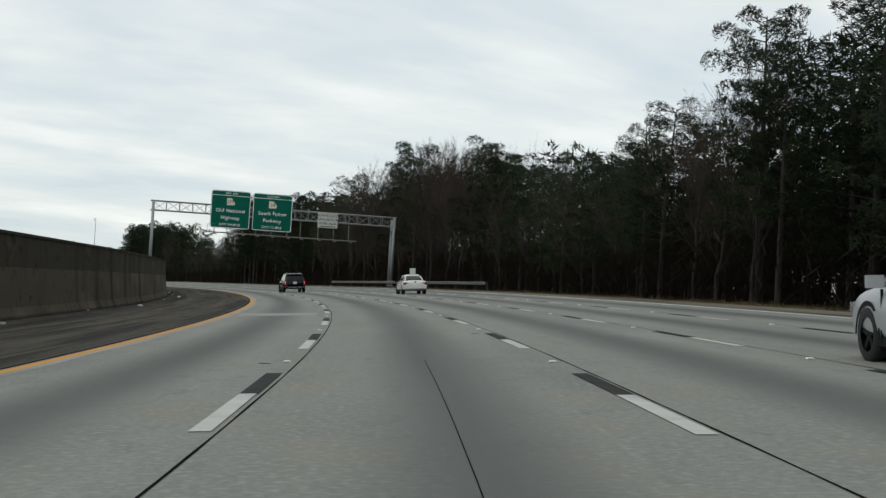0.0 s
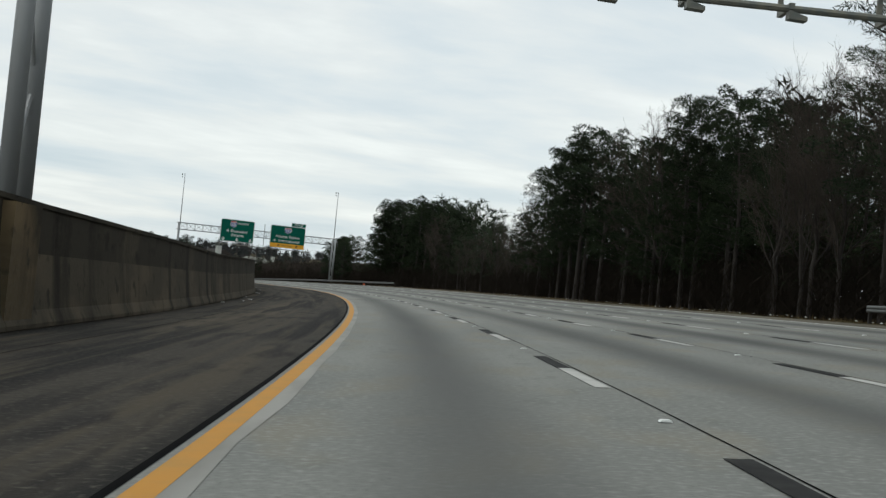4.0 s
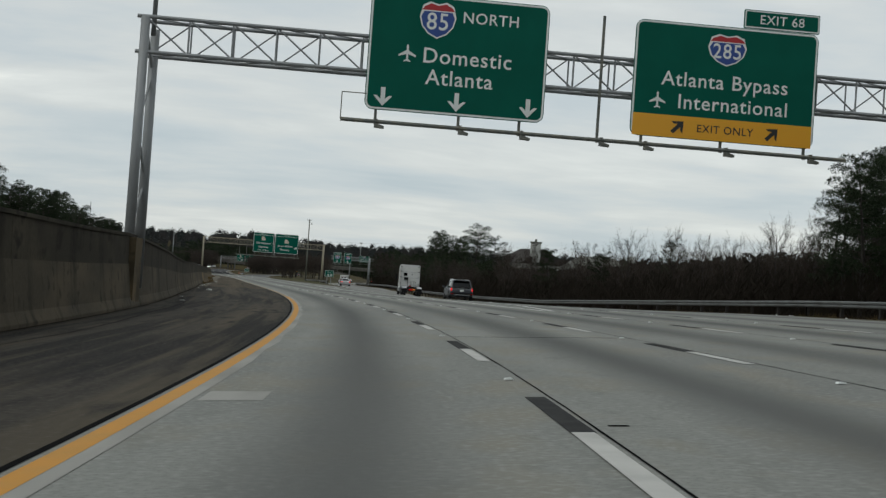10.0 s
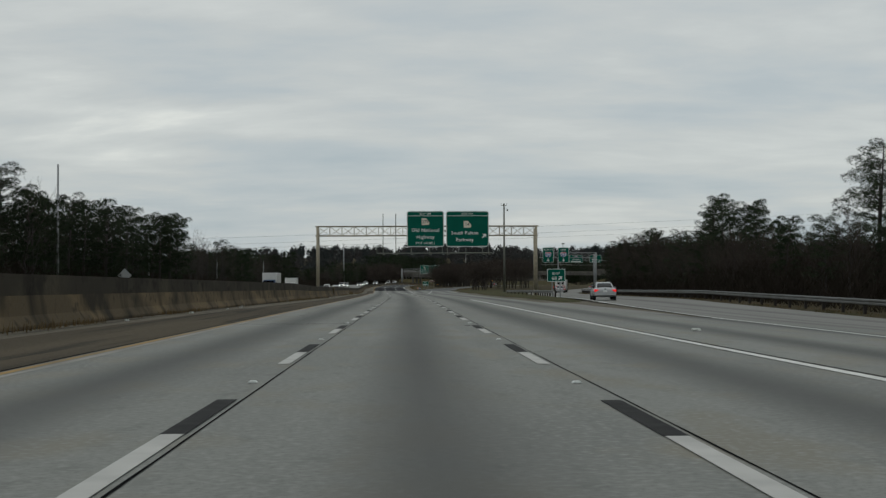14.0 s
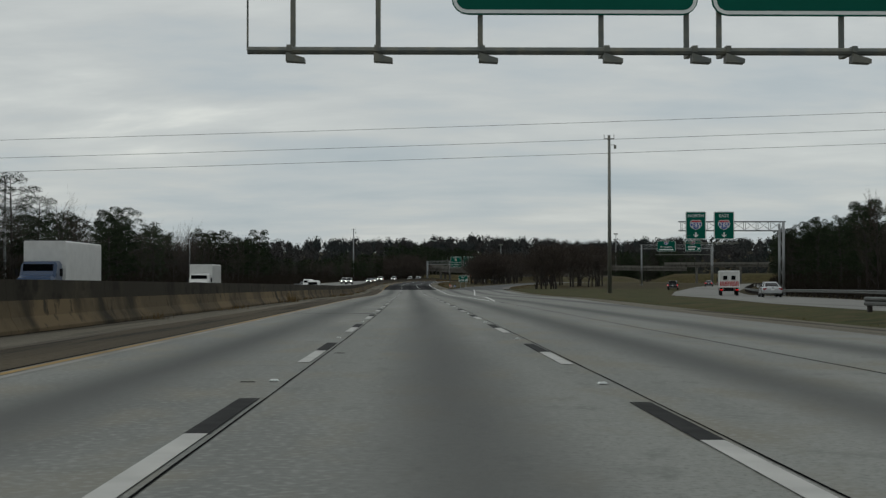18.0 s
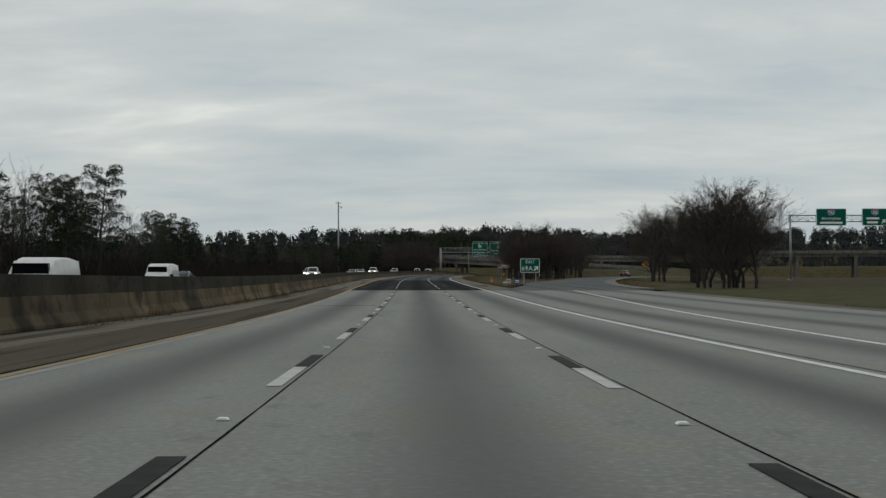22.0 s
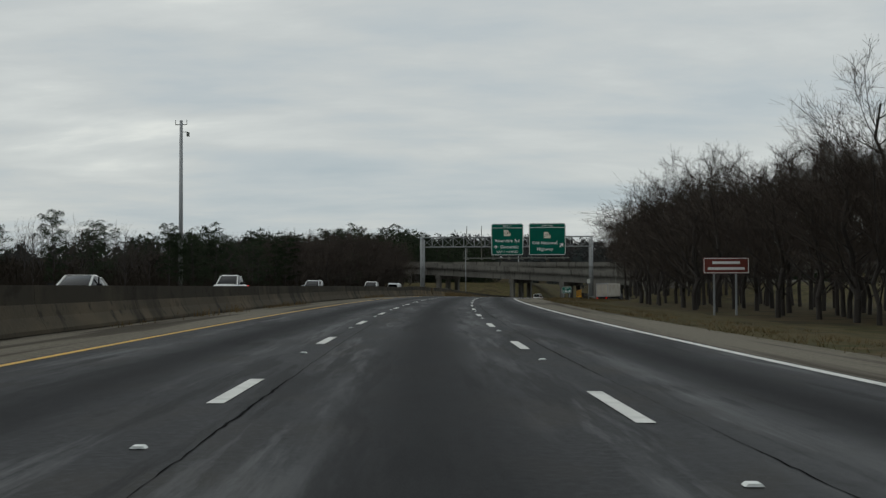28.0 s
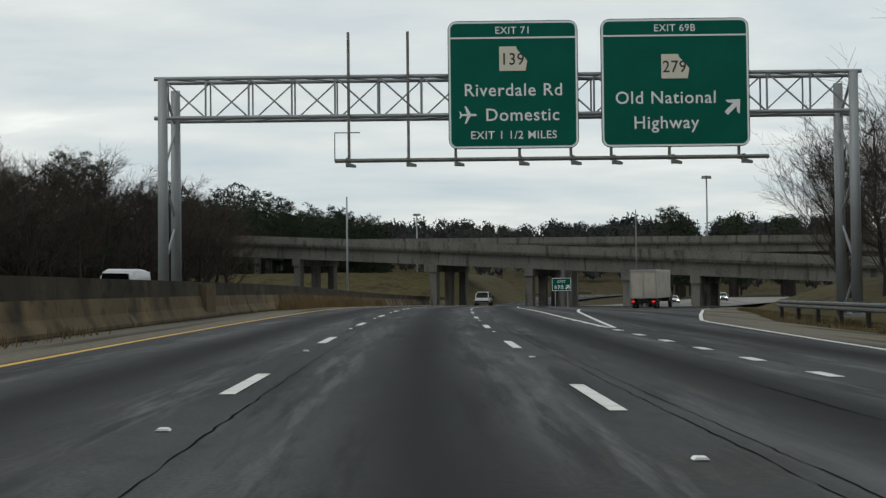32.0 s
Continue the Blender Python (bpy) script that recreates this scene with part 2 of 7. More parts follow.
M_SHOULDER_BROWN = material("brown_worn_asphalt", (0.060, 0.049, 0.034), 0.95, spec=0.12, spots=[
    (0.5, 0.42, 0.62, (0.092, 0.075, 0.050), (1.4, 0.05, 1)), (7, 0.4, 0.8, (0.044, 0.037, 0.027), ONE), (1.3, 0.54, 0.64, (0.022, 0.019, 0.015), (1.2, 0.04, 1)), (22, 0.5, 0.7, (0.10, 0.085, 0.06), ONE)], bump=0.4, bump_scale=40, coords="UV")
M_SHOULDER_PALE = material("pale_gravelly_shoulder", (0.150, 0.136, 0.108), 0.95, spec=0.12, spots=[
    (0.5, 0.42, 0.66, (0.104, 0.092, 0.071), (1.4, 0.05, 1)), (6, 0.4, 0.8, (0.195, 0.178, 0.145), ONE), (1.3, 0.52, 0.62, (0.052, 0.044, 0.033), (1.2, 0.03, 1)), (22, 0.5, 0.7, (0.07, 0.06, 0.047), ONE)], bump=0.4, bump_scale=40, coords="UV")
M_YELLOW_NEW = material("fresh_yellow_line_paint", (0.56, 0.335, 0.05), 0.7, spots=[(2.0, 0.42, 0.75, (0.44, 0.28, 0.07), ONE)], coords="UV")
M_YELLOW_DULL = material("faded_yellow_line_paint", (0.30, 0.19, 0.055), 0.8, spots=[(1.2, 0.42, 0.62, (0.21, 0.155, 0.075), (1, 0.25, 1))], coords="UV")
M_YELLOW = material("yellow_line_paint", (0.48, 0.215, 0.014), 0.75, spots=[(2.0, 0.42, 0.75, (0.40, 0.205, 0.03), ONE)], coords="UV")
M_WHITE = material("white_line_paint", (0.62, 0.62, 0.59), 0.7, spots=[(2.5, 0.45, 0.8, (0.42, 0.42, 0.40), ONE)], coords="UV")
M_WHITE_WORN = material("worn_white_line_paint", (0.46, 0.455, 0.43), 0.75, spots=[(1.5, 0.4, 0.75, (0.34, 0.335, 0.32), ONE)], coords="UV")
M_PALE = material("pale_bare_concrete", (0.31, 0.305, 0.285), 0.9, spots=[(1.5, 0.4, 0.7, (0.22, 0.217, 0.20), (1, 0.2, 1))], coords="UV", spec=0.15)
M_BLACK = material("black_contrast_paint", (0.016, 0.016, 0.016), 0.85, spots=[(3, 0.4, 0.8, (0.035, 0.035, 0.034), ONE)], coords="UV", spec=0.15)
M_SEAL = material("black_joint_sealant", (0.0035, 0.0035, 0.0037), 0.95, spec=0.03)
M_BARRIER = material("stained_barrier_concrete", (0.108, 0.083, 0.051), 0.95, spec=0.12, spots=[
    (9, 0.4, 0.8, (0.118, 0.097, 0.065), ONE), (0.30, 0.48, 0.60, (0.172, 0.128, 0.074), (0.6, 0.6, 1.6)), (0.8, 0.57, 0.72, (0.034, 0.029, 0.021), (0.7, 0.7, 0.12)), (0.5, 0.53, 0.66, (0.042, 0.036, 0.026), (0.8, 0.8, 0.8)), (2.2, 0.58, 0.70, (0.055, 0.046, 0.033), ONE)], bump=0.3, bump_scale=15)
M_BARRIER_OLD = material("grimy_barrier_concrete", (0.070, 0.060, 0.044), 0.95, spec=0.12, spots=[
    (9, 0.4, 0.8, (0.088, 0.076, 0.056), ONE), (0.30, 0.50, 0.64, (0.110, 0.090, 0.062), (0.6, 0.6, 1.6)), (0.8, 0.54, 0.68, (0.026, 0.023, 0.018), (0.7, 0.7, 0.12)), (2.2, 0.58, 0.70, (0.040, 0.035, 0.027), ONE)], bump=0.3, bump_scale=15)
M_BARRIER_DARK = material("blackened_barrier_concrete", (0.044, 0.039, 0.030), 0.95, spec=0.12, spots=[
    (0.30, 0.50, 0.66, (0.075, 0.064, 0.046), ONE), (0.8, 0.52, 0.68, (0.020, 0.018, 0.014), (0.7, 0.7, 0.12)), (6, 0.4, 0.8, (0.046, 0.040, 0.030), ONE), (1.6, 0.55, 0.66, (0.028, 0.025, 0.019), (0.6, 0.6, 1))], bump=0.3, bump_scale=15)
# near-black colour for the shadow line painted at the barrier foot
M_FOOT_SHADE = material("barrier_foot_shade", (0.014, 0.011, 0.008), 0.97, spots=[(3, 0.4, 0.7, (0.030, 0.024, 0.016), ONE)], coords="UV", spec=0.05)
M_STEEL = material("galvanised_steel", (0.25, 0.26, 0.262), 0.55, 0.4, spots=[(3, 0.35, 0.7, (0.26, 0.27, 0.28), ONE)])
M_RAIL = material("dull_weathered_rail", (0.125, 0.130, 0.128), 0.65, 0.3, spots=[(1.2, 0.4, 0.7, (0.085, 0.086, 0.08), ONE)])
M_STEEL_DARK = material("weathered_steel", (0.13, 0.14, 0.13), 0.6, 0.4, spots=[(4, 0.4, 0.7, (0.20, 0.19, 0.15), ONE)])
M_STEEL_TAN = material("tan_weathered_steel", (0.34, 0.30, 0.22), 0.6, 0.2, spots=[(3, 0.4, 0.7, (0.22, 0.20, 0.15), ONE)])
M_GREEN = material("green_sign_sheeting", (0.001, 0.088, 0.060), 0.7, spots=[(0.8, 0.4, 0.75, (0.002, 0.102, 0.070), ONE)], spec=0.15)
M_SIGN_WHITE = material("white_sign_sheeting", (0.72, 0.74, 0.72), 0.5)
M_CREAM = material("cream_route_shield", (0.62, 0.58, 0.47), 0.6)
M_SIGN_BLACK = material("black_sign_legend", (0.02, 0.02, 0.02), 0.5)
M_SIGN_YELLOW = material("amber_sign_sheeting", (0.75, 0.36, 0.02), 0.45)
M_SIGN_BLUE = material("blue_sign_sheeting", (0.02, 0.06, 0.26), 0.45)
M_SIGN_RED = material("red_sign_sheeting", (0.42, 0.02, 0.025), 0.45)
M_SIGN_ORANGE = material("orange_plastic", (0.62, 0.10, 0.03), 0.5)
M_SIGN_BROWN = material("brown_sign_sheeting", (0.13, 0.022, 0.012), 0.5)
M_SIGN_GREY = material("faded_white_sign", (0.50, 0.51, 0.48), 0.6, spots=[(2, 0.4, 0.7, (0.42, 0.43, 0.40), ONE)])
M_ALU = material("bare_aluminium", (0.45, 0.46, 0.46), 0.45, 0.6)
M_GRASS = material("winter_grass_ground", (0.054, 0.040, 0.020), 0.97, spec=0.1, spots=[
    (0.10, 0.42, 0.60, (0.034, 0.036, 0.012), ONE), (0.9, 0.45, 0.7, (0.086, 0.064, 0.032), ONE), (0.4, 0.52, 0.64, (0.022, 0.019, 0.011), ONE), (6, 0.4, 0.75, (0.040, 0.031, 0.016), ONE)], bump=0.8, bump_scale=6)
M_BRIDGE = material("bridge_concrete", (0.128, 0.121, 0.106), 0.9, spots=[(0.35, 0.4, 0.65, (0.070, 0.066, 0.057), (1, 1, 0.3)), (5, 0.4, 0.75, (0.155, 0.147, 0.13), ONE), (1.4, 0.55, 0.68, (0.045, 0.042, 0.036), (1, 1, 0.15))], bump=0.2, bump_scale=8)
M_BARK = material("dark_bark", (0.030, 0.025, 0.021), 0.95, spots=[(3, 0.4, 0.7, (0.017, 0.014, 0.012), (1, 1, 0.2))], bump=0.6, bump_scale=10)
M_TWIG = material("grey_brown_twigs", (0.066, 0.054, 0.045), 0.95, spots=[(0.3, 0.4, 0.7, (0.028, 0.022, 0.019), ONE)], spec=0.1)
M_PINE = material("pine_needles", (0.028, 0.040, 0.020), 0.9, spots=[(0.4, 0.4, 0.65, (0.011, 0.017, 0.009), ONE)], spec=0.1)
# brush so dark that its colour stands in for shade between the trunks
M_BRUSH = material("shade_dark_undergrowth", (0.023, 0.019, 0.015), 0.95, spots=[(0.25, 0.4, 0.65, (0.029, 0.024, 0.019), ONE)], spec=0.05)
M_LAWN_GREEN = material("green_winter_lawn", (0.046, 0.054, 0.016), 0.97, spots=[(0.12, 0.45, 0.62, (0.070, 0.058, 0.024), ONE), (0.45, 0.52, 0.64, (0.028, 0.030, 0.011), ONE), (1.1, 0.48, 0.7, (0.088, 0.066, 0.034), ONE), (7, 0.4, 0.75, (0.036, 0.038, 0.014), ONE)], bump=0.8, bump_scale=6, spec=0.1)
M_LAWN = material("winter_lawn", (0.064, 0.055, 0.022), 0.97, spots=[(0.12, 0.42, 0.60, (0.046, 0.047, 0.015), ONE), (0.45, 0.50, 0.62, (0.030, 0.026, 0.012), ONE), (1.1, 0.45, 0.7, (0.092, 0.068, 0.034), ONE), (7, 0.4, 0.75, (0.042, 0.034, 0.017), ONE)], bump=0.8, bump_scale=6, spec=0.1)


# ---- mesh helpers ----
class Geo:
    def __init__(self):
        self.v, self.f, self.uv = [], [], []

    def box(self, centre, size, m=None):
        cx, cy, cz = centre
        a, b, c = size[0] / 2, size[1] / 2, size[2] / 2
        k = len(self.v)
        pts = [Vector((cx + i * a, cy + j * b, cz + l * c)) for l in (-1, 1) for j in (-1, 1) for i in (-1, 1)]
        self.v += [m @ p if m else p for p in pts]
        self.f += [[k + i for i in q] for q in ((0, 2, 3, 1), (4, 5, 7, 6), (0, 1, 5, 4), (2, 6, 7, 3), (0, 4, 6, 2), (1, 3, 7, 5))]
        return self

    def tube(self, p0, p1, r0, r1=None, n=8, caps=True):
        r1 = r0 if r1 is None else r1
        p0, p1 = Vector(p0), Vector(p1)
        d = (p1 - p0).normalized()
        side = d.orthogonal().normalized()
        up = d.cross(side)
        k = len(self.v)
        for p, r in ((p0, r0), (p1, r1)):
            for i in range(n):
                a = 2 * math.pi * i / n
                self.v.append(p + (side * math.cos(a) + up * math.sin(a)) * r)
        for i in range(n):
            j = (i + 1) % n
            self.f.append([k + i, k + j, k + n + j, k + n + i])
        if caps:
            self.f += [[k + i for i in range(n - 1, -1, -1)], [k + n + i for i in range(n)]]
        return self

    def poly(self, pts):
        k = len(self.v)
        self.v += [Vector(p) for p in pts]
        self.f.append(list(range(k, k + len(pts))))
        return self

    def prism(self, outline, y0, y1):
        """An outline in x and z pushed from y0 to y1."""
        k, n = len(self.v), len(outline)
        self.v += [Vector((x, y0, z)) for x, z in outline] + [Vector((x, y1, z)) for x, z in outline]
        self.f += [[k + i for i in range(n)], [k + n + i for i in range(n - 1, -1, -1)]]
        for i in range(n):
            j = (i + 1) % n
            self.f.append([k + i, k + n + i, k + n + j, k + j])
        return self

    def mesh(self, name, mat, smooth=False):
        me = bpy.data.meshes.new(name)
        me.from_pydata([tuple(p) for p in self.v], [], self.f)
        if self.uv:
            layer = me.uv_layers.new(name="uv")
            flat = [c for face in self.f for i in face for c in self.uv[i]]
            layer.data.foreach_set("uv", flat)
        me.materials.append(mat)
        if smooth:
            me.polygons.foreach_set("use_smooth", [True] * len(me.polygons))
        me.update()
        return me


def part(name, geo, mat, parent=None, label="", smooth=False):
    ob = new(name, geo.mesh(name, mat, smooth) if isinstance(geo, Geo) else geo)
    if parent is not None:
        ob.parent = parent
    return tagged(ob, label)


def thing(name, m, label, category, group="", kind=""):
    ob = new(name)
    ob.empty_display_size = 0.3
    ob.matrix_basis = m
    return tagged(ob, label, category, group, kind)


LETTERS = {}


def lettering(body, size, wide=1.0):
    """Built-in font as a mesh in x and z, centred on x, standing on z = 0."""
    if (body, size, wide) in LETTERS:
        return LETTERS[(body, size, wide)].copy()
    cu = bpy.data.curves.new("legend", "FONT")
    cu.body, cu.size, cu.align_x, cu.resolution_u = body, size / 0.72, "CENTER", 3
    cu.offset = 0.011 * size
    cu.space_character = 1.08
    tmp = bpy.data.objects.new("legend", cu)
    scene.collection.objects.link(tmp)
    bpy.context.view_layer.update()
    me = bpy.data.meshes.new_from_object(tmp.evaluated_get(bpy.context.evaluated_depsgraph_get()))
    bpy.data.objects.remove(tmp)
    me.transform(Matrix(((wide, 0, 0, 0), (0, 0, -1, 0), (0, 1, 0, 0), (0, 0, 0, 1))))
    LETTERS[(body, size, wide)] = me
    return me


def ribbon(name, s0, s1, ua, ub, h, mat, label, category="", kind="structure", step=3.0, thick=0.0, parent=None, cross=1):
    """A strip of ground between offsets ua and ub (numbers or functions of s)."""
    fa = ua if callable(ua) else (lambda s: ua)
    fb = ub if callable(ub) else (lambda s: ub)
    fh = h if callable(h) else (lambda s: h)
    n = max(1, int(math.ceil((s1 - s0) / step)))
    g = Geo()
    for i in range(n + 1):
        s = s0 + (s1 - s0) * i / n
        a, b = fa(s), fb(s)
        for j in range(cross + 1):
            u = a + (b - a) * j / cross
            g.v.append(spot(s, u, fh(s)))
            g.uv.append((u, s))
    w = cross + 1
    for i in range(n):
        for j in range(cross):
            k = i * w + j
            g.f.append([k, k + 1, k + w + 1, k + w])
    if thick:
        k = len(g.v)
        for i in range(n + 1):
            s = s0 + (s1 - s0) * i / n
            for u in (fa(s), fb(s)):
                g.v.append(spot(s, u, fh(s) - thick))
                g.uv.append((u, s))
        for i in range(n):
            g.f.append([i * w, i * w + w, k + 2 * i + 2, k + 2 * i])
            g.f.append([i * w + w - 1, k + 2 * i + 1, k + 2 * i + 3, i * w + 2 * w - 1])
        g.f.append([0, k, k + 1, w - 1])
        g.f.append([n * w, n * w + w - 1, k + 2 * n + 1, k + 2 * n])
    ob = part(name, g, mat, parent)
    if parent is None:
        tagged(ob, label, category or name.replace("_", " "), kind=kind)
    return ob


def table(*pairs):
    xs, ys = [p[0] for p in pairs], [p[1] for p in pairs]
    return lambda s: float(np.interp(s, xs, ys))


# ---- ground ----
def far_hill(x, y):
    """Rising ground beyond the overpass."""
    return 27.0 * np.clip((np.asarray(y) - 0.35 * (np.asarray(x) + 900) - 1425) / 300, 0, 1) ** 1.1


def build_ground():
    xs = np.concatenate([np.arange(-2600, -900, 100), np.arange(-900, 260, 12), np.arange(260, 2200, 100)])
    ys = np.concatenate([np.arange(-1400, -160, 100), np.arange(-160, 1500, 12), np.arange(1500, 3800, 100)])
    X, Y = np.meshgrid(xs, ys)
    pts = np.stack([X.ravel(), Y.ravel()], 1)
    cs = np.arange(-60, 1650, 6.0)
    cx, cy = np.interp(cs, S_FINE, ROAD_X), np.interp(cs, S_FINE, ROAD_Y)
    ca = np.interp(cs, S_FINE, HEADING)
    z = np.zeros(len(pts))
    for k0 in range(0, len(pts), 4000):
        q = pts[k0:k0 + 4000]
        near = np.argmin((q[:, :1] - cx) ** 2 + (q[:, 1:] - cy) ** 2, axis=1)
        u = (q[:, 0] - cx[near]) * np.cos(ca[near]) + (q[:, 1] - cy[near]) * np.sin(ca[near])
        s = cs[near]
        d = np.hypot(q[:, 0] - cx[near], q[:, 1] - cy[near])
        base = np.interp(s, S_FINE, ROAD_Z) + np.clip(u, -12, 25) * np.interp(s, S_FINE, TILT) + cross_fall(s, u)
        hill = np.clip((d - 150) / 900, 0, 1) ** 1.3 * 16 + np.clip((d - 900) / 1500, 0, 1) * 18
        wave = 1.2 * np.sin(q[:, 0] * 0.013) * np.cos(q[:, 1] * 0.017) * np.clip((d - 70) / 80, 0, 1)
        z[k0:k0 + 4000] = base - 0.42 + hill + wave + far_hill(q[:, 0], q[:, 1])
    g = Geo()
    w = len(xs)
    g.v = [Vector((float(a), float(b), float(c))) for (a, b), c in zip(pts, z)]
    g.f = [[j * w + i, j * w + i + 1, j * w + w + i + 1, j * w + w + i] for j in range(len(ys) - 1) for i in range(w - 1)]
    ob = part("ground", g, M_GRASS, smooth=True)
    tagged(ob, "rough brown winter grass and earth beside the motorway", "ground", kind="structure")


build_ground()

# ---- pavements ----
S_SEAM = 908.2
right_conc = table((-60, 14.9), (330, 14.9), (420, 18.5), (500, 20), (545, 15.2), (575, 10.8), (640, 10.9), (700, 12.0), (760, 15.0), (850, 18.6), (908, 19.5))
left_edge = table((-60, -3.78), (880, -3.78), (915, -3.95), (1660, -3.95))
ribbon("road", -60, S_SEAM, left_edge, right_conc, 0.0, M_CONC_ROAD, "grey worn concrete motorway pavement with tarry joints", "road", cross=6)
right_asph = table((908, 7.1), (1150, 7.1), (1200, 10.8), (1300, 11.0), (1660, 8))
ribbon("road_2", S_SEAM, 992, left_edge, right_asph, 0.0, M_ASPHALT_DARK, "black cracked asphalt motorway pavement", "road", cross=4)
ribbon("road_4", 992, 1655, left_edge, right_asph, 0.0, M_ASPHALT, "dark cracked asphalt motorway pavement with paler wheel tracks", "road", cross=4)
foot = table((-60, -10.0), (60, -10.2), (110, -9.7), (191, -9.65), (209, -9.9), (283, -10.2), (340, -9.9), (354, -9.6), (389, -9.2), (411, -9.4), (440, -9.8), (480, -9.3), (505, -8.4), (560, -8.6), (640, -7.5), (740, -7.2), (835, -7.9), (860, -7.5), (945, -7.0), (1090, -6.3), (1200, -6.0), (1300, -6.2), (1660, -7.5))
ribbon("shoulder", -60, 470, foot, left_edge, -0.01, M_SHOULDER, "dark tyre-marked left shoulder, brown with dirt", "shoulder", cross=3)
seam = lambda s: foot(s) * float(np.interp(s, (470, 640), (0.86, 0.52))) + left_edge(s) * float(np.interp(s, (470, 640), (0.14, 0.48))) + 0.15 * noise.noise((s * 0.08, 1, 5))
ribbon("shoulder_2", 470, 912, foot, seam, -0.01, M_SHOULDER_PALE, "pale dusty gutter strip along the barrier", "shoulder", cross=2)
ribbon("shoulder_7", 470, 912, seam, left_edge, -0.012, M_SHOULDER_BROWN, "brown worn asphalt strip beside the yellow line", "shoulder", cross=2)
ribbon("shoulder_8", 912, 1655, foot, left_edge, -0.01, M_SHOULDER_PALE, "pale dusty left shoulder beside the barrier", "shoulder", cross=3)
ribbon("shoulder_3", 905, 1150, 7.05, table((905, 9.9), (960, 9.4), (1060, 9.1), (1150, 9.5)), -0.012, M_SHOULDER_PALE, "pale gravelly right shoulder beside dead grass", "shoulder", cross=2)

# ---- lines ----
ribbon("yellow_line", -60, 440, lambda s: left_edge(s) + 0.10, lambda s: left_edge(s) + 0.28, 0.006, M_YELLOW, "solid yellow edge line along the left lane", "road line")
ribbon("yellow_line_2", 440, 908, lambda s: left_edge(s) + 0.10, lambda s: left_edge(s) + 0.24, 0.006, M_YELLOW_DULL, "faded dull yellow edge line along the left lane", "road line")
ribbon("yellow_line_3", 908, 1655, lambda s: left_edge(s) + 0.10, lambda s: left_edge(s) + 0.24, 0.006, M_YELLOW_NEW, "solid yellow edge line on the asphalt", "road line")
ribbon("pale_strip", -60, 905, lambda s: left_edge(s) + 0.275, lambda s: left_edge(s) + 0.42 + 0.09 * noise.noise((s * 0.35, 4, 1)), 0.004, M_PALE, "worn pale strip beside the yellow line", "road line")
ribbon("joint_seal", -60, 905, lambda s: left_edge(s) - 0.03, lambda s: left_edge(s) + 0.04, 0.004, M_SEAL, "tarred joint between pavement and shoulder", "joint")
for u, s_end in ((0.0, 908), (3.66, 908), (7.3, 430), (10.98, 520)):
    ribbon("joint_seal", -60, s_end, lambda s, u=u: u - 0.011 + 0.012 * noise.noise((s * 0.55, u, 2)), lambda s, u=u: u + 0.011 + 0.012 * noise.noise((s * 0.55, u, 9)), 0.004, M_SEAL, "black tarred joint between two concrete lanes", "joint", step=1.0)
ribbon("joint_seal", 470, 905, table((470, 7.15), (760, 7.25), (905, 7.2)), table((470, 7.19), (760, 7.29), (905, 7.24)), 0.003, M_SEAL, "thin dark joint beside the third lane", "joint")
ribbon("edge_line", 418, 620, 6.92, 7.10, 0.007, M_WHITE, "solid white line beside the exit gore", "road line")
gore_b = table((418, 7.3), (434, 9.0), (470, 10.2), (507, 11.5), (560, 13.5), (600, 15.5), (680, 20.4))
ribbon("edge_line", 418, 680, gore_b, lambda s: gore_b(s) + 0.18, 0.007, M_WHITE, "solid white line along the exit ramp", "road line")
ribbon("edge_line", 747, 1150, 6.85, 7.02, 0.007, M_WHITE, "solid white edge line beside the third lane", "road line")
gore_c = table((747, 7.1), (789, 8.9), (829, 9.8), (892, 13.0), (912, 13.9))
ribbon("edge_line", 747, 906, gore_c, lambda s: gore_c(s) + 0.18, 0.007, M_WHITE, "solid white line of the exit gore", "road line")
gore_e = table((1150, 6.85), (1191, 9.5), (1198, 10.2), (1221, 11.5), (1250, 16.8), (1300, 25.0), (1340, 32))
ribbon("edge_line", 1150, 1300, gore_e, lambda s: gore_e(s) + 0.16, 0.007, M_WHITE, "solid white line along the second exit lane", "road line")
for s1, f in ((1300, table((1211, 6.88), (1300, 6.85))), (1262, table((1211, 7.05), (1225, 7.95), (1241, 8.9), (1262, 10.6)))):
    ribbon("gore_line", 1211, s1, f, lambda s, f=f: f(s) + 0.16, 0.008, M_WHITE, "white line of the exit gore", "road line")

for s0, s1, off in ((150, 262, 1.9), (285, 352, 2.5), (340, 425, 1.3)):
    ribbon("shoulder_crack", s0, s1, lambda s, o=off: foot(s) + o + 0.35 * noise.noise((s * 0.06, o, 3)) + 0.05 * noise.noise((s * 0.9, o, 7)),
           lambda s, o=off: foot(s) + o + 0.035 + 0.35 * noise.noise((s * 0.06, o, 3)) + 0.05 * noise.noise((s * 0.9, o, 7)) + 0.02 * noise.noise((s * 1.7, o, 5)), 0.006, M_SEAL, "long wandering crack in the shoulder", "crack", step=0.8)

DASH = 12.19


def flat_box(w, l, h):
    """A strip w wide, reaching l back along -y, h thick, with uv in metres."""
    g = Geo().box((0, -l / 2, h / 2), (w, l, h))
    g.uv = [(p.x, p.y) for p in g.v]
    return g


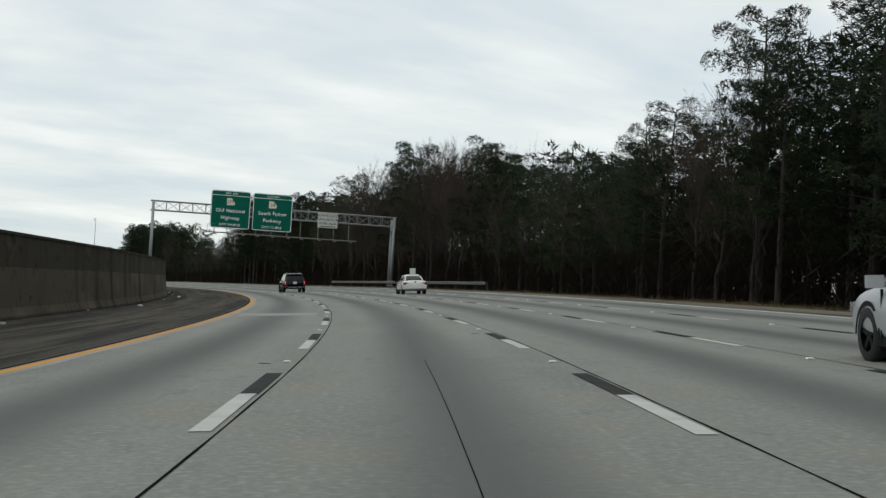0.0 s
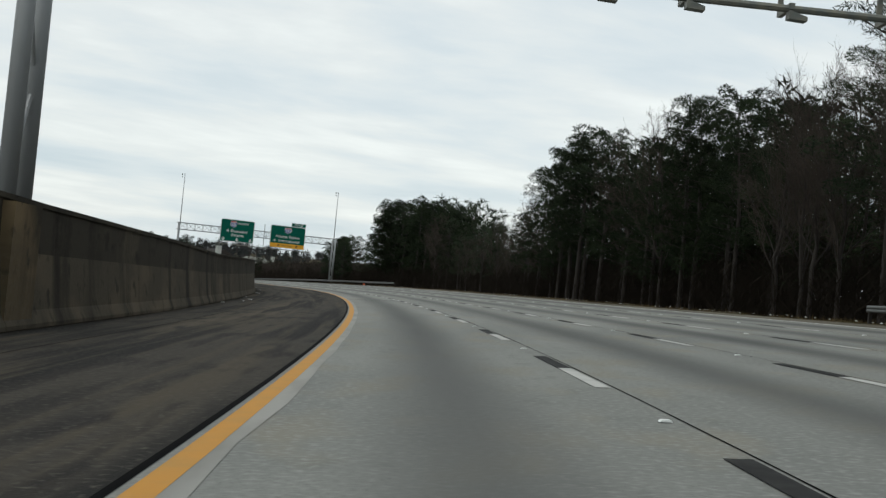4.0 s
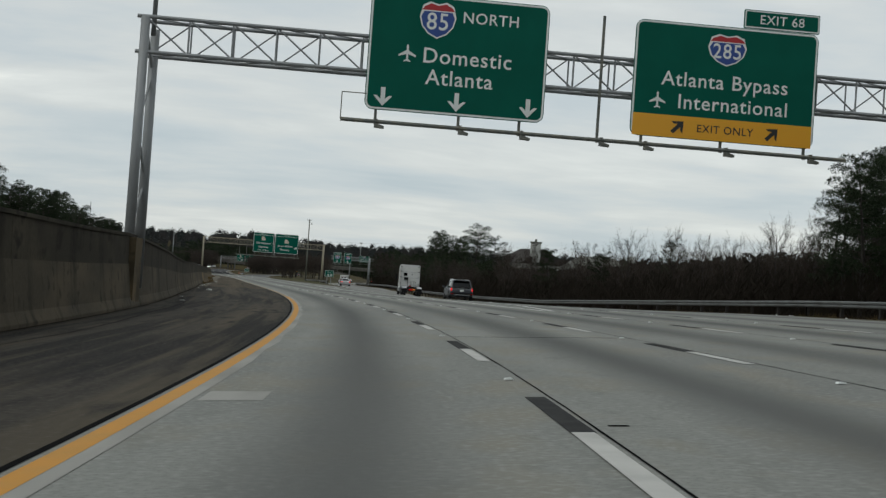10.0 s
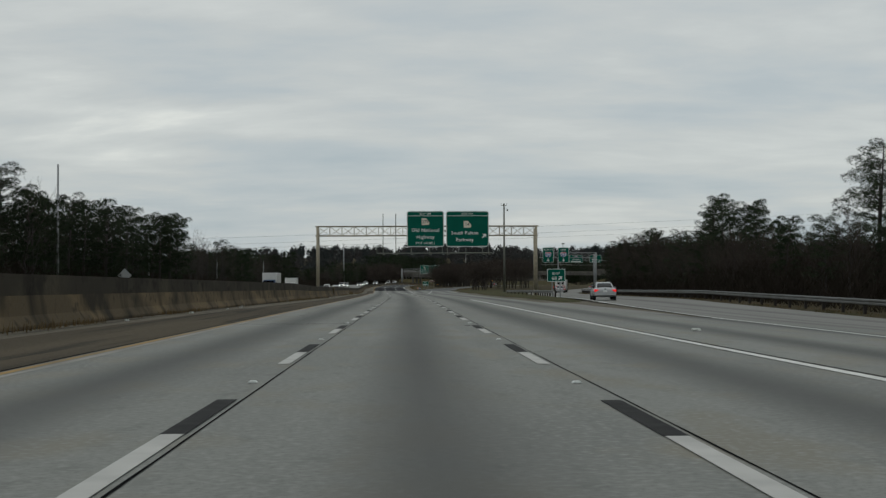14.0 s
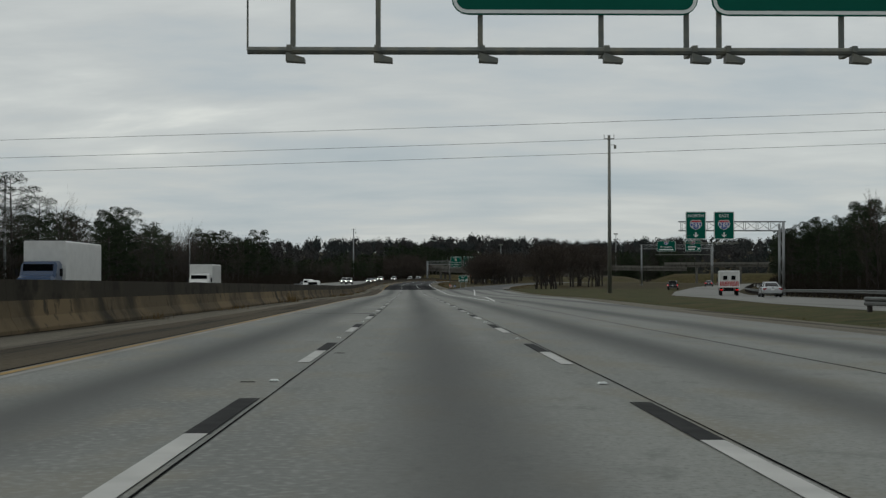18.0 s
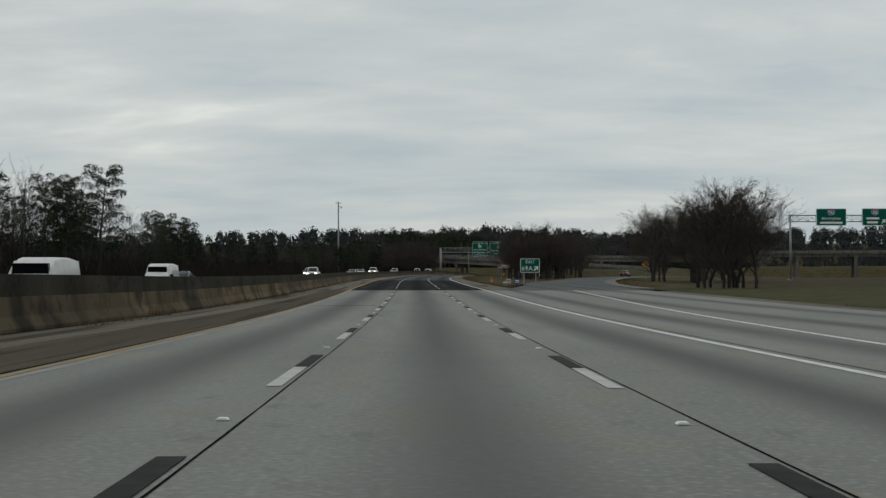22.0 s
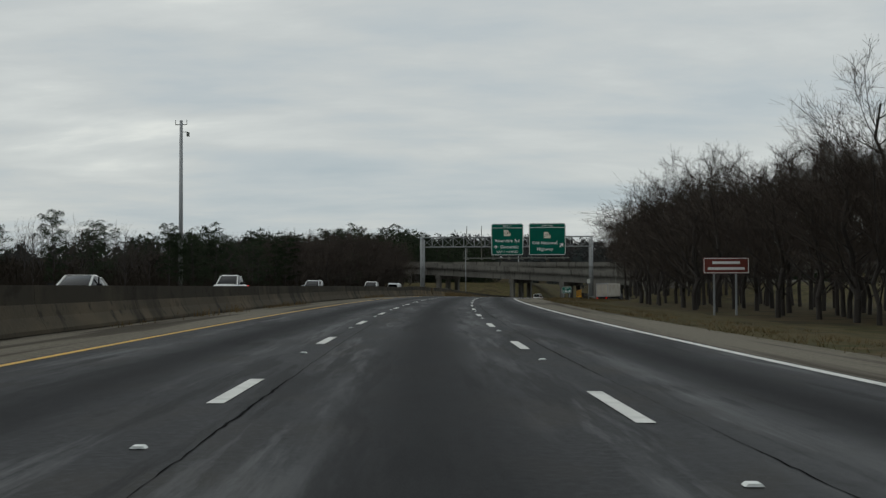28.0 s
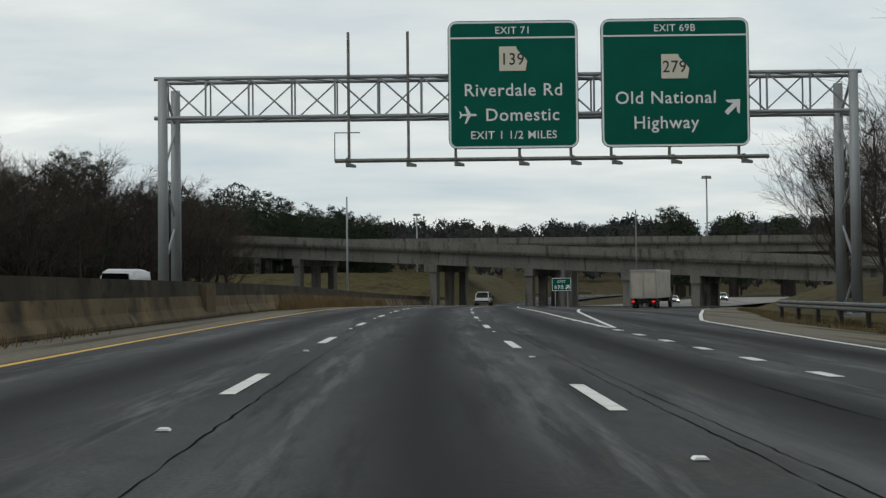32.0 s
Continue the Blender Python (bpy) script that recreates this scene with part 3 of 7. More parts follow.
ME_WHITE = flat_box(0.17, 3.3, 0.003).mesh("white_dash", M_WHITE_WORN)
ME_WHITE_NEW = flat_box(0.16, 3.1, 0.003).mesh("white_dash", M_WHITE)
ME_BLACK = flat_box(0.19, 3.0, 0.003).mesh("black_dash", M_BLACK)
ME_DOT = flat_box(0.2, 1.0, 0.003).mesh("dotted_dash", M_WHITE)
mk = Geo()
mk.prism([(-0.055, 0), (-0.035, 0.018), (0.035, 0.018), (0.055, 0)], -0.05, 0.05)
ME_MARK = mk.mesh("raised_marker", M_SIGN_WHITE)


def lay(name, me, parent, s, u, h=0.007):
    ob = new(name, me)
    a = math.degrees(math.atan(float(np.interp(s, S_FINE, TILT))))
    ob.parent = parent
    p = spot(s, u, h)
    q = spot(s - 1.5, u, h)
    ob.matrix_basis = pose(p.x, p.y, p.z, math.degrees(math.atan2(p.z - q.z, 1.5)), -a, math.degrees(heading(s)))
    return ob


def lane_line(u, s0, s1, phase, concrete, label):
    root = thing("lane_line", Matrix.Identity(4), label, "lane line", "dashed lane lines", "structure")
    k = int(math.ceil((s0 - phase) / DASH))
    while phase + k * DASH < s1:
        s = phase + k * DASH
        if concrete:
            lay("black_dash", ME_BLACK, root, s, u - 0.15)
            lay("white_dash", ME_WHITE, root, s - 3.0, u - 0.15)
            lay("raised_marker", ME_MARK, root, s + 2.3, u - 0.17)
        else:
            lay("white_dash", ME_WHITE_NEW, root, s, u - 0.14)
            lay("raised_marker", ME_MARK, root, s + 5.8, u - 0.14)
        k += 1


for u, ph, s0, s1 in ((0, -2.92, -40, 905), (3.66, -3.36, -40, 905), (7.32, -3.1, -40, 412), (10.98, -2.0, -40, 500)):
    lane_line(u, s0, s1, ph, True, "dashed white lane line with black contrast dashes on concrete")
for u, ph in ((0, 7.58), (3.66, 6.0)):
    lane_line(u, 914, 1640, ph, False, "dashed white lane line on dark asphalt")
dots = thing("dotted_line", Matrix.Identity(4), "short white dashes beside the exit lane", "lane line", "", "structure")
for k in range(19):
    lay("white_dash", ME_DOT, dots, 1158 + k * 3.66, 6.92)

# transverse joints, patches and cracks of the pavement
jt = thing("cross_joints", Matrix.Identity(4), "faint saw-cut joints across the concrete lanes", "joint", "", "structure")
ME_CUT = flat_box(3.6, 0.012, 0.003).mesh("cut", M_SEAL)
ME_SPALL = flat_box(0.16, 0.05, 0.004).mesh("spall", M_SEAL)
rj = random.Random(4)
for k in range(70):
    s = -20 + k * 13.2
    if k % 6 == 1:
        lay("cut", ME_CUT, jt, s, rj.choice((-1.83, 1.83)), 0.002)
    if rj.random() < 0.35:
        lay("spall", ME_SPALL, jt, s + rj.uniform(-4, 4), rj.choice((-0.45, 0.2, 3.2, 3.3, -2.4)), 0.003)


def crack(s0, s1, u, seed, width, label):
    r = random.Random(seed)
    g = Geo()
    s, du = s0, 0.0
    while s < s1:
        w = width * r.uniform(0.2, 1.3) * (0.35 + 1.3 * max(0.0, noise.noise((s * 0.11, seed, 0)) + 0.45))
        g.v += [spot(s, u + du - w / 2, 0.004), spot(s, u + du + w / 2, 0.004)]
        g.uv += [(0, s), (w, s)]
        s += r.uniform(0.12, 0.4)
        du = 0.05 * noise.noise((s * 0.05, seed, 7)) + 0.018 * noise.noise((s * 1.1, seed, 3)) + r.uniform(-0.012, 0.012)
    g.f = [[2 * i, 2 * i + 1, 2 * i + 3, 2 * i + 2] for i in range(len(g.v) // 2 - 1)]
    tagged(part("crack", g, M_SEAL), label, "crack", "pavement cracks", "structure")


for i, (a, b, u) in enumerate(((912, 1000, 0.35), (930, 1230, 3.95), (1010, 1290, 0.22), (1180, 1300, 4.15), (912, 960, 1.7), (940, 1010, 5.3), (1120, 1240, 5.6), (915, 935, 2.3), (925, 990, 4.6), (918, 950, 0.9), (912, 945, 5.9), (912, 932, -1.2), (930, 962, 0.1))):
    crack(a, b, u, i + 3, 0.016, "ragged dark crack along the asphalt lane")
for i, (a, b, u) in enumerate(((4, 24, 1.75), (484, 491, 0.45))):
    ribbon("crack", a, b, u, u + 0.008, 0.003, M_SEAL, "fine straight crack in the concrete lane", "crack")
for i in range(7):
    s = 908 + i * 1.1
    ribbon("seam_patch", s, s + rj.uniform(0.6, 2.8), rj.uniform(-3.5, 2), rj.uniform(2.5, 6.8), 0.003 + 0.001 * i, M_ASPHALT_DARK, "patched ragged start of the asphalt pavement", "patch")
ribbon("seam_joint", 907.9, 908.4, -3.9, 9.5, 0.006, M_SEAL, "dark joint where concrete meets asphalt", "joint")
M_PALE_SLAB = material("paler_concrete_slab", (0.25, 0.252, 0.236), 0.88, spots=[(1.5, 0.4, 0.7, (0.21, 0.212, 0.2), (1, 0.3, 1)), (9.0, 0.3, 0.75, (0.28, 0.28, 0.26), ONE)], coords="UV", spec=0.2)
M_PATCH = material("darker_concrete_patch", (0.15, 0.152, 0.143), 0.9, spots=[(1.2, 0.4, 0.7, (0.125, 0.127, 0.12), (1, 0.2, 1))], coords="UV", spec=0.15)
ribbon("dark_patch", 483.5, 489.5, 3.75, 6.85, 0.003, M_PATCH, "darker concrete repair slab in the third lane", "patch")
ribbon("pale_patch", 374.6, 375.6, -3.3, -2.7, 0.003, M_PALE, "pale worn patch beside the yellow line", "patch")
ribbon("pale_patch", 49.5, 53.0, -3.2, -0.5, 0.003, M_PALE_SLAB, "slightly paler repair slab in the left lane", "patch")
ribbon("dark_patch", 352, 356, 3.8, 7.2, 0.003, M_PATCH, "darker concrete repair slab", "patch")

crumb = Geo()
rc = random.Random(17)
for k in range(15):
    s_ = 296.5 + k * 0.42
    w_ = 0.05 + 0.17 * math.sin(math.pi * k / 14) * rc.uniform(0.6, 1.2)
    crumb.v += [spot(s_, -3.76, 0.004), spot(s_, -3.76 - w_, 0.002)]
    crumb.uv += [(0, s_), (w_, s_)]
crumb.f = [[2 * i, 2 * i + 2, 2 * i + 3, 2 * i + 1] for i in range(14)]
tagged(part("dark_patch_2", crumb, M_SEAL), "crumbled black hole in the shoulder by the yellow line", "patch", kind="structure")

# ---- left barrier: a wall of cast sections with a darker coping ----
wall_h = table((-60, 2.75), (136, 2.72), (146, 2.6), (168, 2.57), (174, 2.46), (186, 2.36), (211, 2.2), (250, 2.5), (270, 2.72), (283, 2.93), (320, 2.86), (335, 2.74), (376, 2.5), (400, 2.45), (411, 2.55), (430, 2.2), (449, 1.78), (485, 1.7), (505, 1.5), (620, 1.45), (645, 1.22), (760, 1.2), (840, 1.36), (900, 1.25), (945, 1.2), (1090, 1.0), (1180, 1.05), (1200, 1.27), (1300, 1.2), (1660, 1.0))


def wall_strip(s0, s1, shape, mat, name, parent):
    g = Geo()
    n = max(2, int((s1 - s0) / 3.0) + 1)
    for s in np.linspace(s0, s1, n):
        for du, z in shape(foot(s), wall_h(s)):
            g.v.append(spot(s, du, z))
    w = len(g.v) // n
    for i in range(n - 1):
        for j in range(w):
            a, b = i * w + j, i * w + (j + 1) % w
            g.f.append([a, a + w, b + w, b])
    g.f += [list(range(w)), [len(g.v) - 1 - j for j in range(w)]]
    return part(name, g, mat, parent)


def low_wall(u, h):
    hs = h * 0.62
    return [(u + 0.06, -0.4), (u + 0.06, 0.09), (u - 0.06 - 0.05 * (h < 1.6), min(0.36, hs * 0.6)), (u - 0.19, hs - 0.02), (u - 0.55, hs - 0.02), (u - 0.55, -0.4)]


def high_wall(u, h):
    hs = h * 0.62
    return [(u - 0.21, hs - 0.02), (u - 0.24, h), (u - 0.53, h), (u - 0.53, hs - 0.02)]


def cap_wall(u, h):
    return [(u - 0.20, h), (u - 0.20, h + 0.10), (u - 0.57, h + 0.10), (u - 0.57, h)]


barrier = thing("barrier", Matrix.Identity(4), "stained concrete median wall with a blackened upper half", "barrier", "", "structure")
cuts = [-60.0]
while cuts[-1] < 1640:
    cuts.append(cuts[-1] + (12.2 if cuts[-1] < 640 else 9.1))
for a, b in zip(cuts, cuts[1:]):
    wall_strip(a, b - 0.02, low_wall, M_BARRIER_OLD if a < 480 or 985 < a < 1190 else M_BARRIER, "lower_section", barrier)
    wall_strip(a, b - 0.02, high_wall, M_BARRIER_DARK, "upper_section", barrier)
    if a < 470:
        wall_strip(a, b - 0.005, cap_wall, M_BARRIER_DARK, "coping", barrier)
for s in (172.7, 411.0, 680.7, 1220.9):
    h = wall_h(s)
    g = Geo().box((-0.30, 0, (h - 0.05) / 2 - 0.2), (0.62, 1.9, h + 0.35), stand(s, foot(s), 0))
    part("pier_block", g, M_BARRIER, barrier)
# the wall's shadow line at its foot, laid down as a dark strip
ribbon("gutter_dirt", -60, 1300, lambda s: foot(s) + 0.05, lambda s: foot(s) + 0.16 + 0.10 * noise.noise((s * 0.4, 2, 8)), 0.004, M_FOOT_SHADE, "painted dark shade line along the barrier foot", "dirt", step=1.5)
# rubbish and dry weeds along the wall foot
rl = random.Random(8)
litter = Geo()
for k in range(45):
    s = rl.uniform(5, 600)
    p = spot(s, foot(s) + rl.uniform(0.1, 1.0), 0.02)
    litter.box(p, (rl.uniform(0.05, 0.22), rl.uniform(0.05, 0.2), rl.uniform(0.02, 0.08)), None)
tagged(part("litter", litter, M_SIGN_GREY), "scraps of pale litter along the wall foot", "litter", kind="stuff")
for s, u, w in ((452, -8.3, 0.22), (104, -8.6, 0.16), (71, -8.9, 0.15), (345, -8.2, 0.16), (652, -6.6, 0.10), (540, 8.6, 0.14), (961, 12.3, 0.24)):
    bm = bmesh.new()
    for k in range(46):
        d = Vector((rl.gauss(0, 1), rl.gauss(0, 1), abs(rl.gauss(0, 0.6)))).normalized() * rl.uniform(0.6, 1.0)
        bm.verts.new((d.x * w, d.y * w * 0.8, d.z * w * 0.75))
    bmesh.ops.convex_hull(bm, input=bm.verts)
    bmesh.ops.delete(bm, geom=[v for v in bm.verts if not v.link_faces], context="VERTS")
    me = bpy.data.meshes.new("plastic_bag")
    bm.to_mesh(me)
    bm.free()
    me.materials.append(M_SIGN_GREY)
    ob = part("plastic_bag", me, M_SIGN_GREY)
    ob.matrix_basis = stand(s, u)
    tagged(ob, "crumpled white bag lying beside the road", "litter", "scraps of litter")
grit = Geo()
for k in range(260):
    s = rl.uniform(150, 425)
    p = spot(s, 19.0 + rl.gauss(0, 0.35), 0.0)
    q = rl.uniform(0.03, 0.10)
    grit.v += [p + Vector((q, 0, 0)), p + Vector((-q * 0.6, q, 0)), p + Vector((-q * 0.5, -q, 0)), p + Vector((0, 0, q * 0.7))]
    grit.f += [[4 * k, 4 * k + 1, 4 * k + 3], [4 * k + 1, 4 * k + 2, 4 * k + 3], [4 * k + 2, 4 * k, 4 * k + 3]]
tagged(part("grit", grit, M_SIGN_GREY), "pale stones and scraps along the guard rail", "grit", kind="stuff")
ob = part("plastic_buoy", Geo().tube((0, 0, 0), (0, 0, 0.12), 0.10, 0.2, 12).tube((0, 0, 0.12), (0, 0, 0.26), 0.2, 0.18, 12).tube((0, 0, 0.26), (0, 0, 0.36), 0.18, 0.06, 12), M_SIGN_ORANGE, smooth=True)
ob.matrix_basis = stand(378, 18.8, -0.02)
tagged(ob, "round orange-red plastic buoy lying by the guard rail", "litter")
ob = part("traffic_cone", Geo().tube((0, 0, 0.03), (0, 0, 0.7), 0.14, 0.03, 12).box((0, 0, 0.02), (0.38, 0.38, 0.04)), M_SIGN_ORANGE)
ob.matrix_basis = stand(975, 11.6, -0.05)
tagged(ob, "orange traffic cone standing in the dead grass", "traffic cone")

def weeds(spots, label, seed):
    r = random.Random(seed)
    g = Geo()
    for s, u, w, h, n in spots:
        for _ in range(n):
            ss, uu = s + r.gauss(0, w), u + r.gauss(0, 0.22)
            p = spot(ss, uu, -0.03)
            lean = Vector((r.uniform(-0.35, 0.35), r.uniform(-0.35, 0.35), 1)).normalized()
            hh = h * r.uniform(0.4, 1.1)
            side = lean.orthogonal().normalized() * 0.012
            k = len(g.v)
            g.v += [p - side, p + side, p + lean * hh]
            g.f.append([k, k + 1, k + 2])
    tagged(part("dry_weeds", g, M_STRAW), label, "weeds", kind="stuff")


M_STRAW = material("dry_straw", (0.17, 0.12, 0.058), 0.95, spots=[(1.0, 0.4, 0.7, (0.09, 0.065, 0.034), ONE)], spec=0.1)
rw = random.Random(77)
weeds([(s_, foot(s_) + 0.25, rw.uniform(0.4, 2.0), rw.uniform(0.12, 0.38), 45) for s_ in [rw.uniform(480, 1210) for _ in range(90)]], "dry weeds growing along the barrier foot", 5)
weeds([(s_, foot(s_) + 0.1 + rw.uniform(0, 0.5), 1.2, rw.uniform(0.7, 1.3), 90) for s_ in [rw.uniform(1238, 1300) for _ in range(26)]] + [(746, foot(746) + 0.3, 0.35, 0.7, 120)], "tall dry grass at the barrier end", 6)

# ---- opposite carriageway ----
ribbon("road_3", -60, 1655, lambda s: foot(s) - 19.5, lambda s: foot(s) - 0.56, -0.02, M_CONC_PLAIN, "opposite carriageway of worn concrete", "road", cross=2)

# ---- ramps on the right ----
r1_a = table((418, 7.5), (434, 9.2), (470, 10.3), (507, 11.6), (560, 13.6), (600, 15.4), (642, 17.8), (690, 20.6), (737, 24), (790, 30.5), (828, 36), (880, 47), (960, 69), (1040, 96), (1120, 134))
r1_b = table((418, 18.0), (434, 19.2), (470, 19.8), (507, 20.6), (560, 22.4), (600, 24.2), (642, 27), (690, 30), (737, 33.5), (790, 40.5), (828, 46.5), (880, 58), (960, 81), (1040, 109), (1120, 150))
ribbon("ramp", 419, 1120, r1_a, r1_b, -0.015, M_CONC_PLAIN, "pale concrete ramp curving off to the right", "ramp", cross=3)
ribbon("gore_pavement", 500, 600, table((500, 7.2), (560, 9.5), (600, 11.0)), table((500, 11.4), (540, 12.8), (570, 13.2), (600, 12.5)), -0.02, M_CONC_PLAIN, "pale paved gore between motorway and ramp", "gore", cross=2)
ribbon("gore_earth", 552, 612, table((552, 9.5), (600, 11.0), (612, 11.2)), table((552, 13.2), (600, 15.2), (612, 15.8)), -0.03, M_SHOULDER_PALE, "brown earth between motorway and ramp", "verge", cross=2)
ribbon("shoulder_4", 600, 905, table((600, 10.7), (640, 10.8), (700, 11.9), (760, 14.9), (850, 18.5), (905, 19.4)), table((600, 12.6), (700, 14.0), (760, 16.9), (850, 20.4), (905, 21.0)), -0.02, M_SHOULDER_PALE, "pale dusty right shoulder", "shoulder", cross=2)
r2_a = table((905, 7.2), (923, 10.5), (957, 15.0), (987, 21.0), (1040, 29.0), (1063, 32.5), (1100, 40.5), (1160, 58), (1230, 84))
r2_b = table((905, 19.6), (930, 21.0), (954, 23.3), (996, 29.2), (1042, 36.8), (1063, 40.2), (1100, 49), (1160, 68), (1230, 96))
ribbon("ramp_2", 906, 1230, r2_a, r2_b, 0.0, M_ASPHALT_RAMP, "grey asphalt exit ramp bending to the right", "ramp", cross=3)
ribbon("kerb_strip", 915, 1230, r2_b, lambda s: r2_b(s) + 1.5, 0.05, M_BRIDGE, "pale concrete strip beside the exit ramp", "kerb", cross=1, thick=0.2)
ribbon("kerb_strip", 950, 1230, lambda s: r2_a(s) - 1.2, r2_a, 0.02, M_SHOULDER_PALE, "pale earth strip beside the exit ramp", "kerb", cross=1)
ribbon("shoulder_5", 1150, 1330, lambda s: gore_e(s) + 0.2, lambda s: gore_e(s) + 2.8, -0.015, M_SHOULDER_PALE, "pale gravelly right shoulder before the overpass", "shoulder", cross=2)
ribbon("ramp_3", 1190, 1340, 7.0, gore_e, -0.005, M_ASPHALT, "asphalt exit lane leaving for the overpass", "ramp", cross=2)
ribbon("ramp_4", 1322, 1500, table((1322, 13), (1400, 20), (1500, 40)), table((1322, 30), (1400, 44), (1500, 74)), 0.12, M_CONC_PLAIN, "pale ramp crossing beneath the overpass", "ramp", cross=3)
ribbon("shoulder_6", -60, 430, 14.8, table((-60, 17.2), (300, 17.4), (430, 20)), -0.02, M_SHOULDER_PALE, "pale right shoulder strewn with grit", "shoulder", cross=2)
ribbon("edge_line", -60, 400, 14.45, 14.62, 0.007, M_WHITE, "solid white right edge line", "road line")


def verge(s0, s1, edge, width, mat, label, top=-0.03, low=-0.55, step=4.0):
    """Rough grass falling away from a pavement's edge."""
    fe = edge if callable(edge) else (lambda s: edge)
    fw = width if callable(width) else (lambda s: width)
    g = Geo()
    n, m = max(2, int((s1 - s0) / step)), 6
    for i in range(n + 1):
        s = s0 + (s1 - s0) * i / n
        for j in range(m + 1):
            q = j / m
            u = fe(s) + fw(s) * q + (0.12 * noise.noise((s * 0.9, 3, 1)) if j == 0 else 0)
            g.v.append(spot(s, u, top + (low - top) * q ** 1.6 + (0.10 * noise.noise((s * 0.35, q * 5, 2)) if 0 < j < m else 0)))
            g.uv.append((u, s))
    g.f = [[i * (m + 1) + j, i * (m + 1) + j + 1, (i + 1) * (m + 1) + j + 1, (i + 1) * (m + 1) + j] for i in range(n) for j in range(m)]
    tagged(part("verge", g, mat, smooth=True), label, "verge", kind="structure")


out_3 = table((905, 9.9), (960, 9.4), (1060, 9.1), (1150, 9.5))
verge(-60, 430, table((-60, 17.1), (300, 17.3), (430, 19.9)), 7.0, M_GRASS, "brown verge below the wood")
verge(419, 1110, r1_b, 9.0, M_GRASS, "brown grass verge outside the ramp")
verge(680, 1110, r1_a, -5.0, M_LAWN, "grass verge inside the curving ramp")
verge(908, 1225, lambda s: r2_b(s) + 1.45, 12.0, M_LAWN, "dead grass verge outside the exit ramp")
verge(935, 1010, out_3, lambda s: max(0.3, r2_a(s) - 1.1 - out_3(s)), M_LAWN, "dead grass wedge between motorway and exit ramp", -0.03, -0.04)
verge(1010, 1150, out_3, 9.0, M_LAWN, "dead grass verge beside the motorway")
verge(1000, 1225, lambda s: r2_a(s) - 1.15, -7.0, M_LAWN, "dead grass verge inside the exit ramp")
verge(1150, 1330, lambda s: gore_e(s) + 2.7, 8.0, M_LAWN, "dead grass verge before the overpass")
verge(-60, 1340, lambda s: foot(s) - 19.4, -8.0, M_GRASS, "brown verge beyond the opposite carriageway")


# ---- guard rails ----
def guard_rail(s0, s1, u, label, h=0.0):
    fu = u if callable(u) else (lambda s: u)
    t = thing("guard_rail", Matrix.Identity(4), label, "guard rail", "guard rails")
    n = max(2, int((s1 - s0) / 3.81))
    prof = [(0.0, 0.42), (0.05, 0.46), (0.05, 0.52), (0.0, 0.57), (0.05, 0.62), (0.05, 0.68), (0.0, 0.73)]
    g = Geo()
    for i in range(n + 1):
        s = s0 + (s1 - s0) * i / n
        for du, z in prof:
            g.v.append(spot(s, fu(s) - du, z + h))
    w = len(prof)
    for i in range(n):
        for j in range(w - 1):
            k = i * w + j
            g.f.append([k, k + w, k + w + 1, k + 1])
    part("rail", g, M_RAIL, t)
    me = Geo().box((0.16, 0, 0.2), (0.14, 0.15, 1.1)).mesh("post", M_BARK)
    for i in range(n + 1):
        s = s0 + (s1 - s0) * i / n
        ob = new("post", me)
        ob.parent = t
        ob.matrix_basis = stand(s, fu(s), h)
    return t


guard_rail(128, 168, table((128, 20.2), (168, 19.6)), "galvanised guard rail on wooden posts beside the wood")
guard_rail(168, 205, 19.6, "galvanised guard rail at the edge of the shoulder")
guard_rail(366, 424, table((366, 20.8), (424, 21.2)), "long galvanised guard rail at the edge of the shoulder")
guard_rail(424, 690, lambda s: r1_b(s) + 1.6 + max(0.0, (450 - s) / 26 * 1.15), "galvanised guard rail along the outside of the ramp")
guard_rail(690, 1000, lambda s: r1_b(s) + 1.2, "galvanised guard rail on the far side of the ramp")
guard_rail(640, 700, table((640, 16.5), (671, 18.0), (700, 17.0)), "galvanised guard rail in front of the gantry foot")
guard_rail(1190, 1232, table((1190, 14.6), (1210, 15.6), (1232, 17.0)), "galvanised guard rail before the overpass")


# rough dead grass along the right verges
def grass(zones, label, seed, mat):
    r = random.Random(seed)
    g = Geo()
    for s0, s1, ua, wide, h, count in zones:
        fa = ua if callable(ua) else (lambda s, ua=ua: ua)
        for _ in range(count):
            s = r.uniform(s0, s1)
            q = r.random() ** 1.3
            thick = noise.noise((s * 0.25, q * 3, seed)) + 0.55
            if thick < r.random() * 0.8:
                continue
            p = spot(s, fa(s) + wide * q, -0.08 - 0.38 * q ** 1.6)
            for _ in range(5):
                b = p + Vector((r.gauss(0, 0.10), r.gauss(0, 0.10), 0))
                tip = b + Vector((r.gauss(0, 0.12), r.gauss(0, 0.12), h * r.uniform(0.4, 1.1) * (0.5 + thick * 0.6)))
                side = Vector((r.uniform(-1, 1), r.uniform(-1, 1), 0)).normalized() * 0.014
                k = len(g.v)
                g.v += [b - side, b + side, tip]
                g.f.append([k, k + 1, k + 2])
    tagged(part("dry_grass", g, mat), label, "grass", kind="stuff")


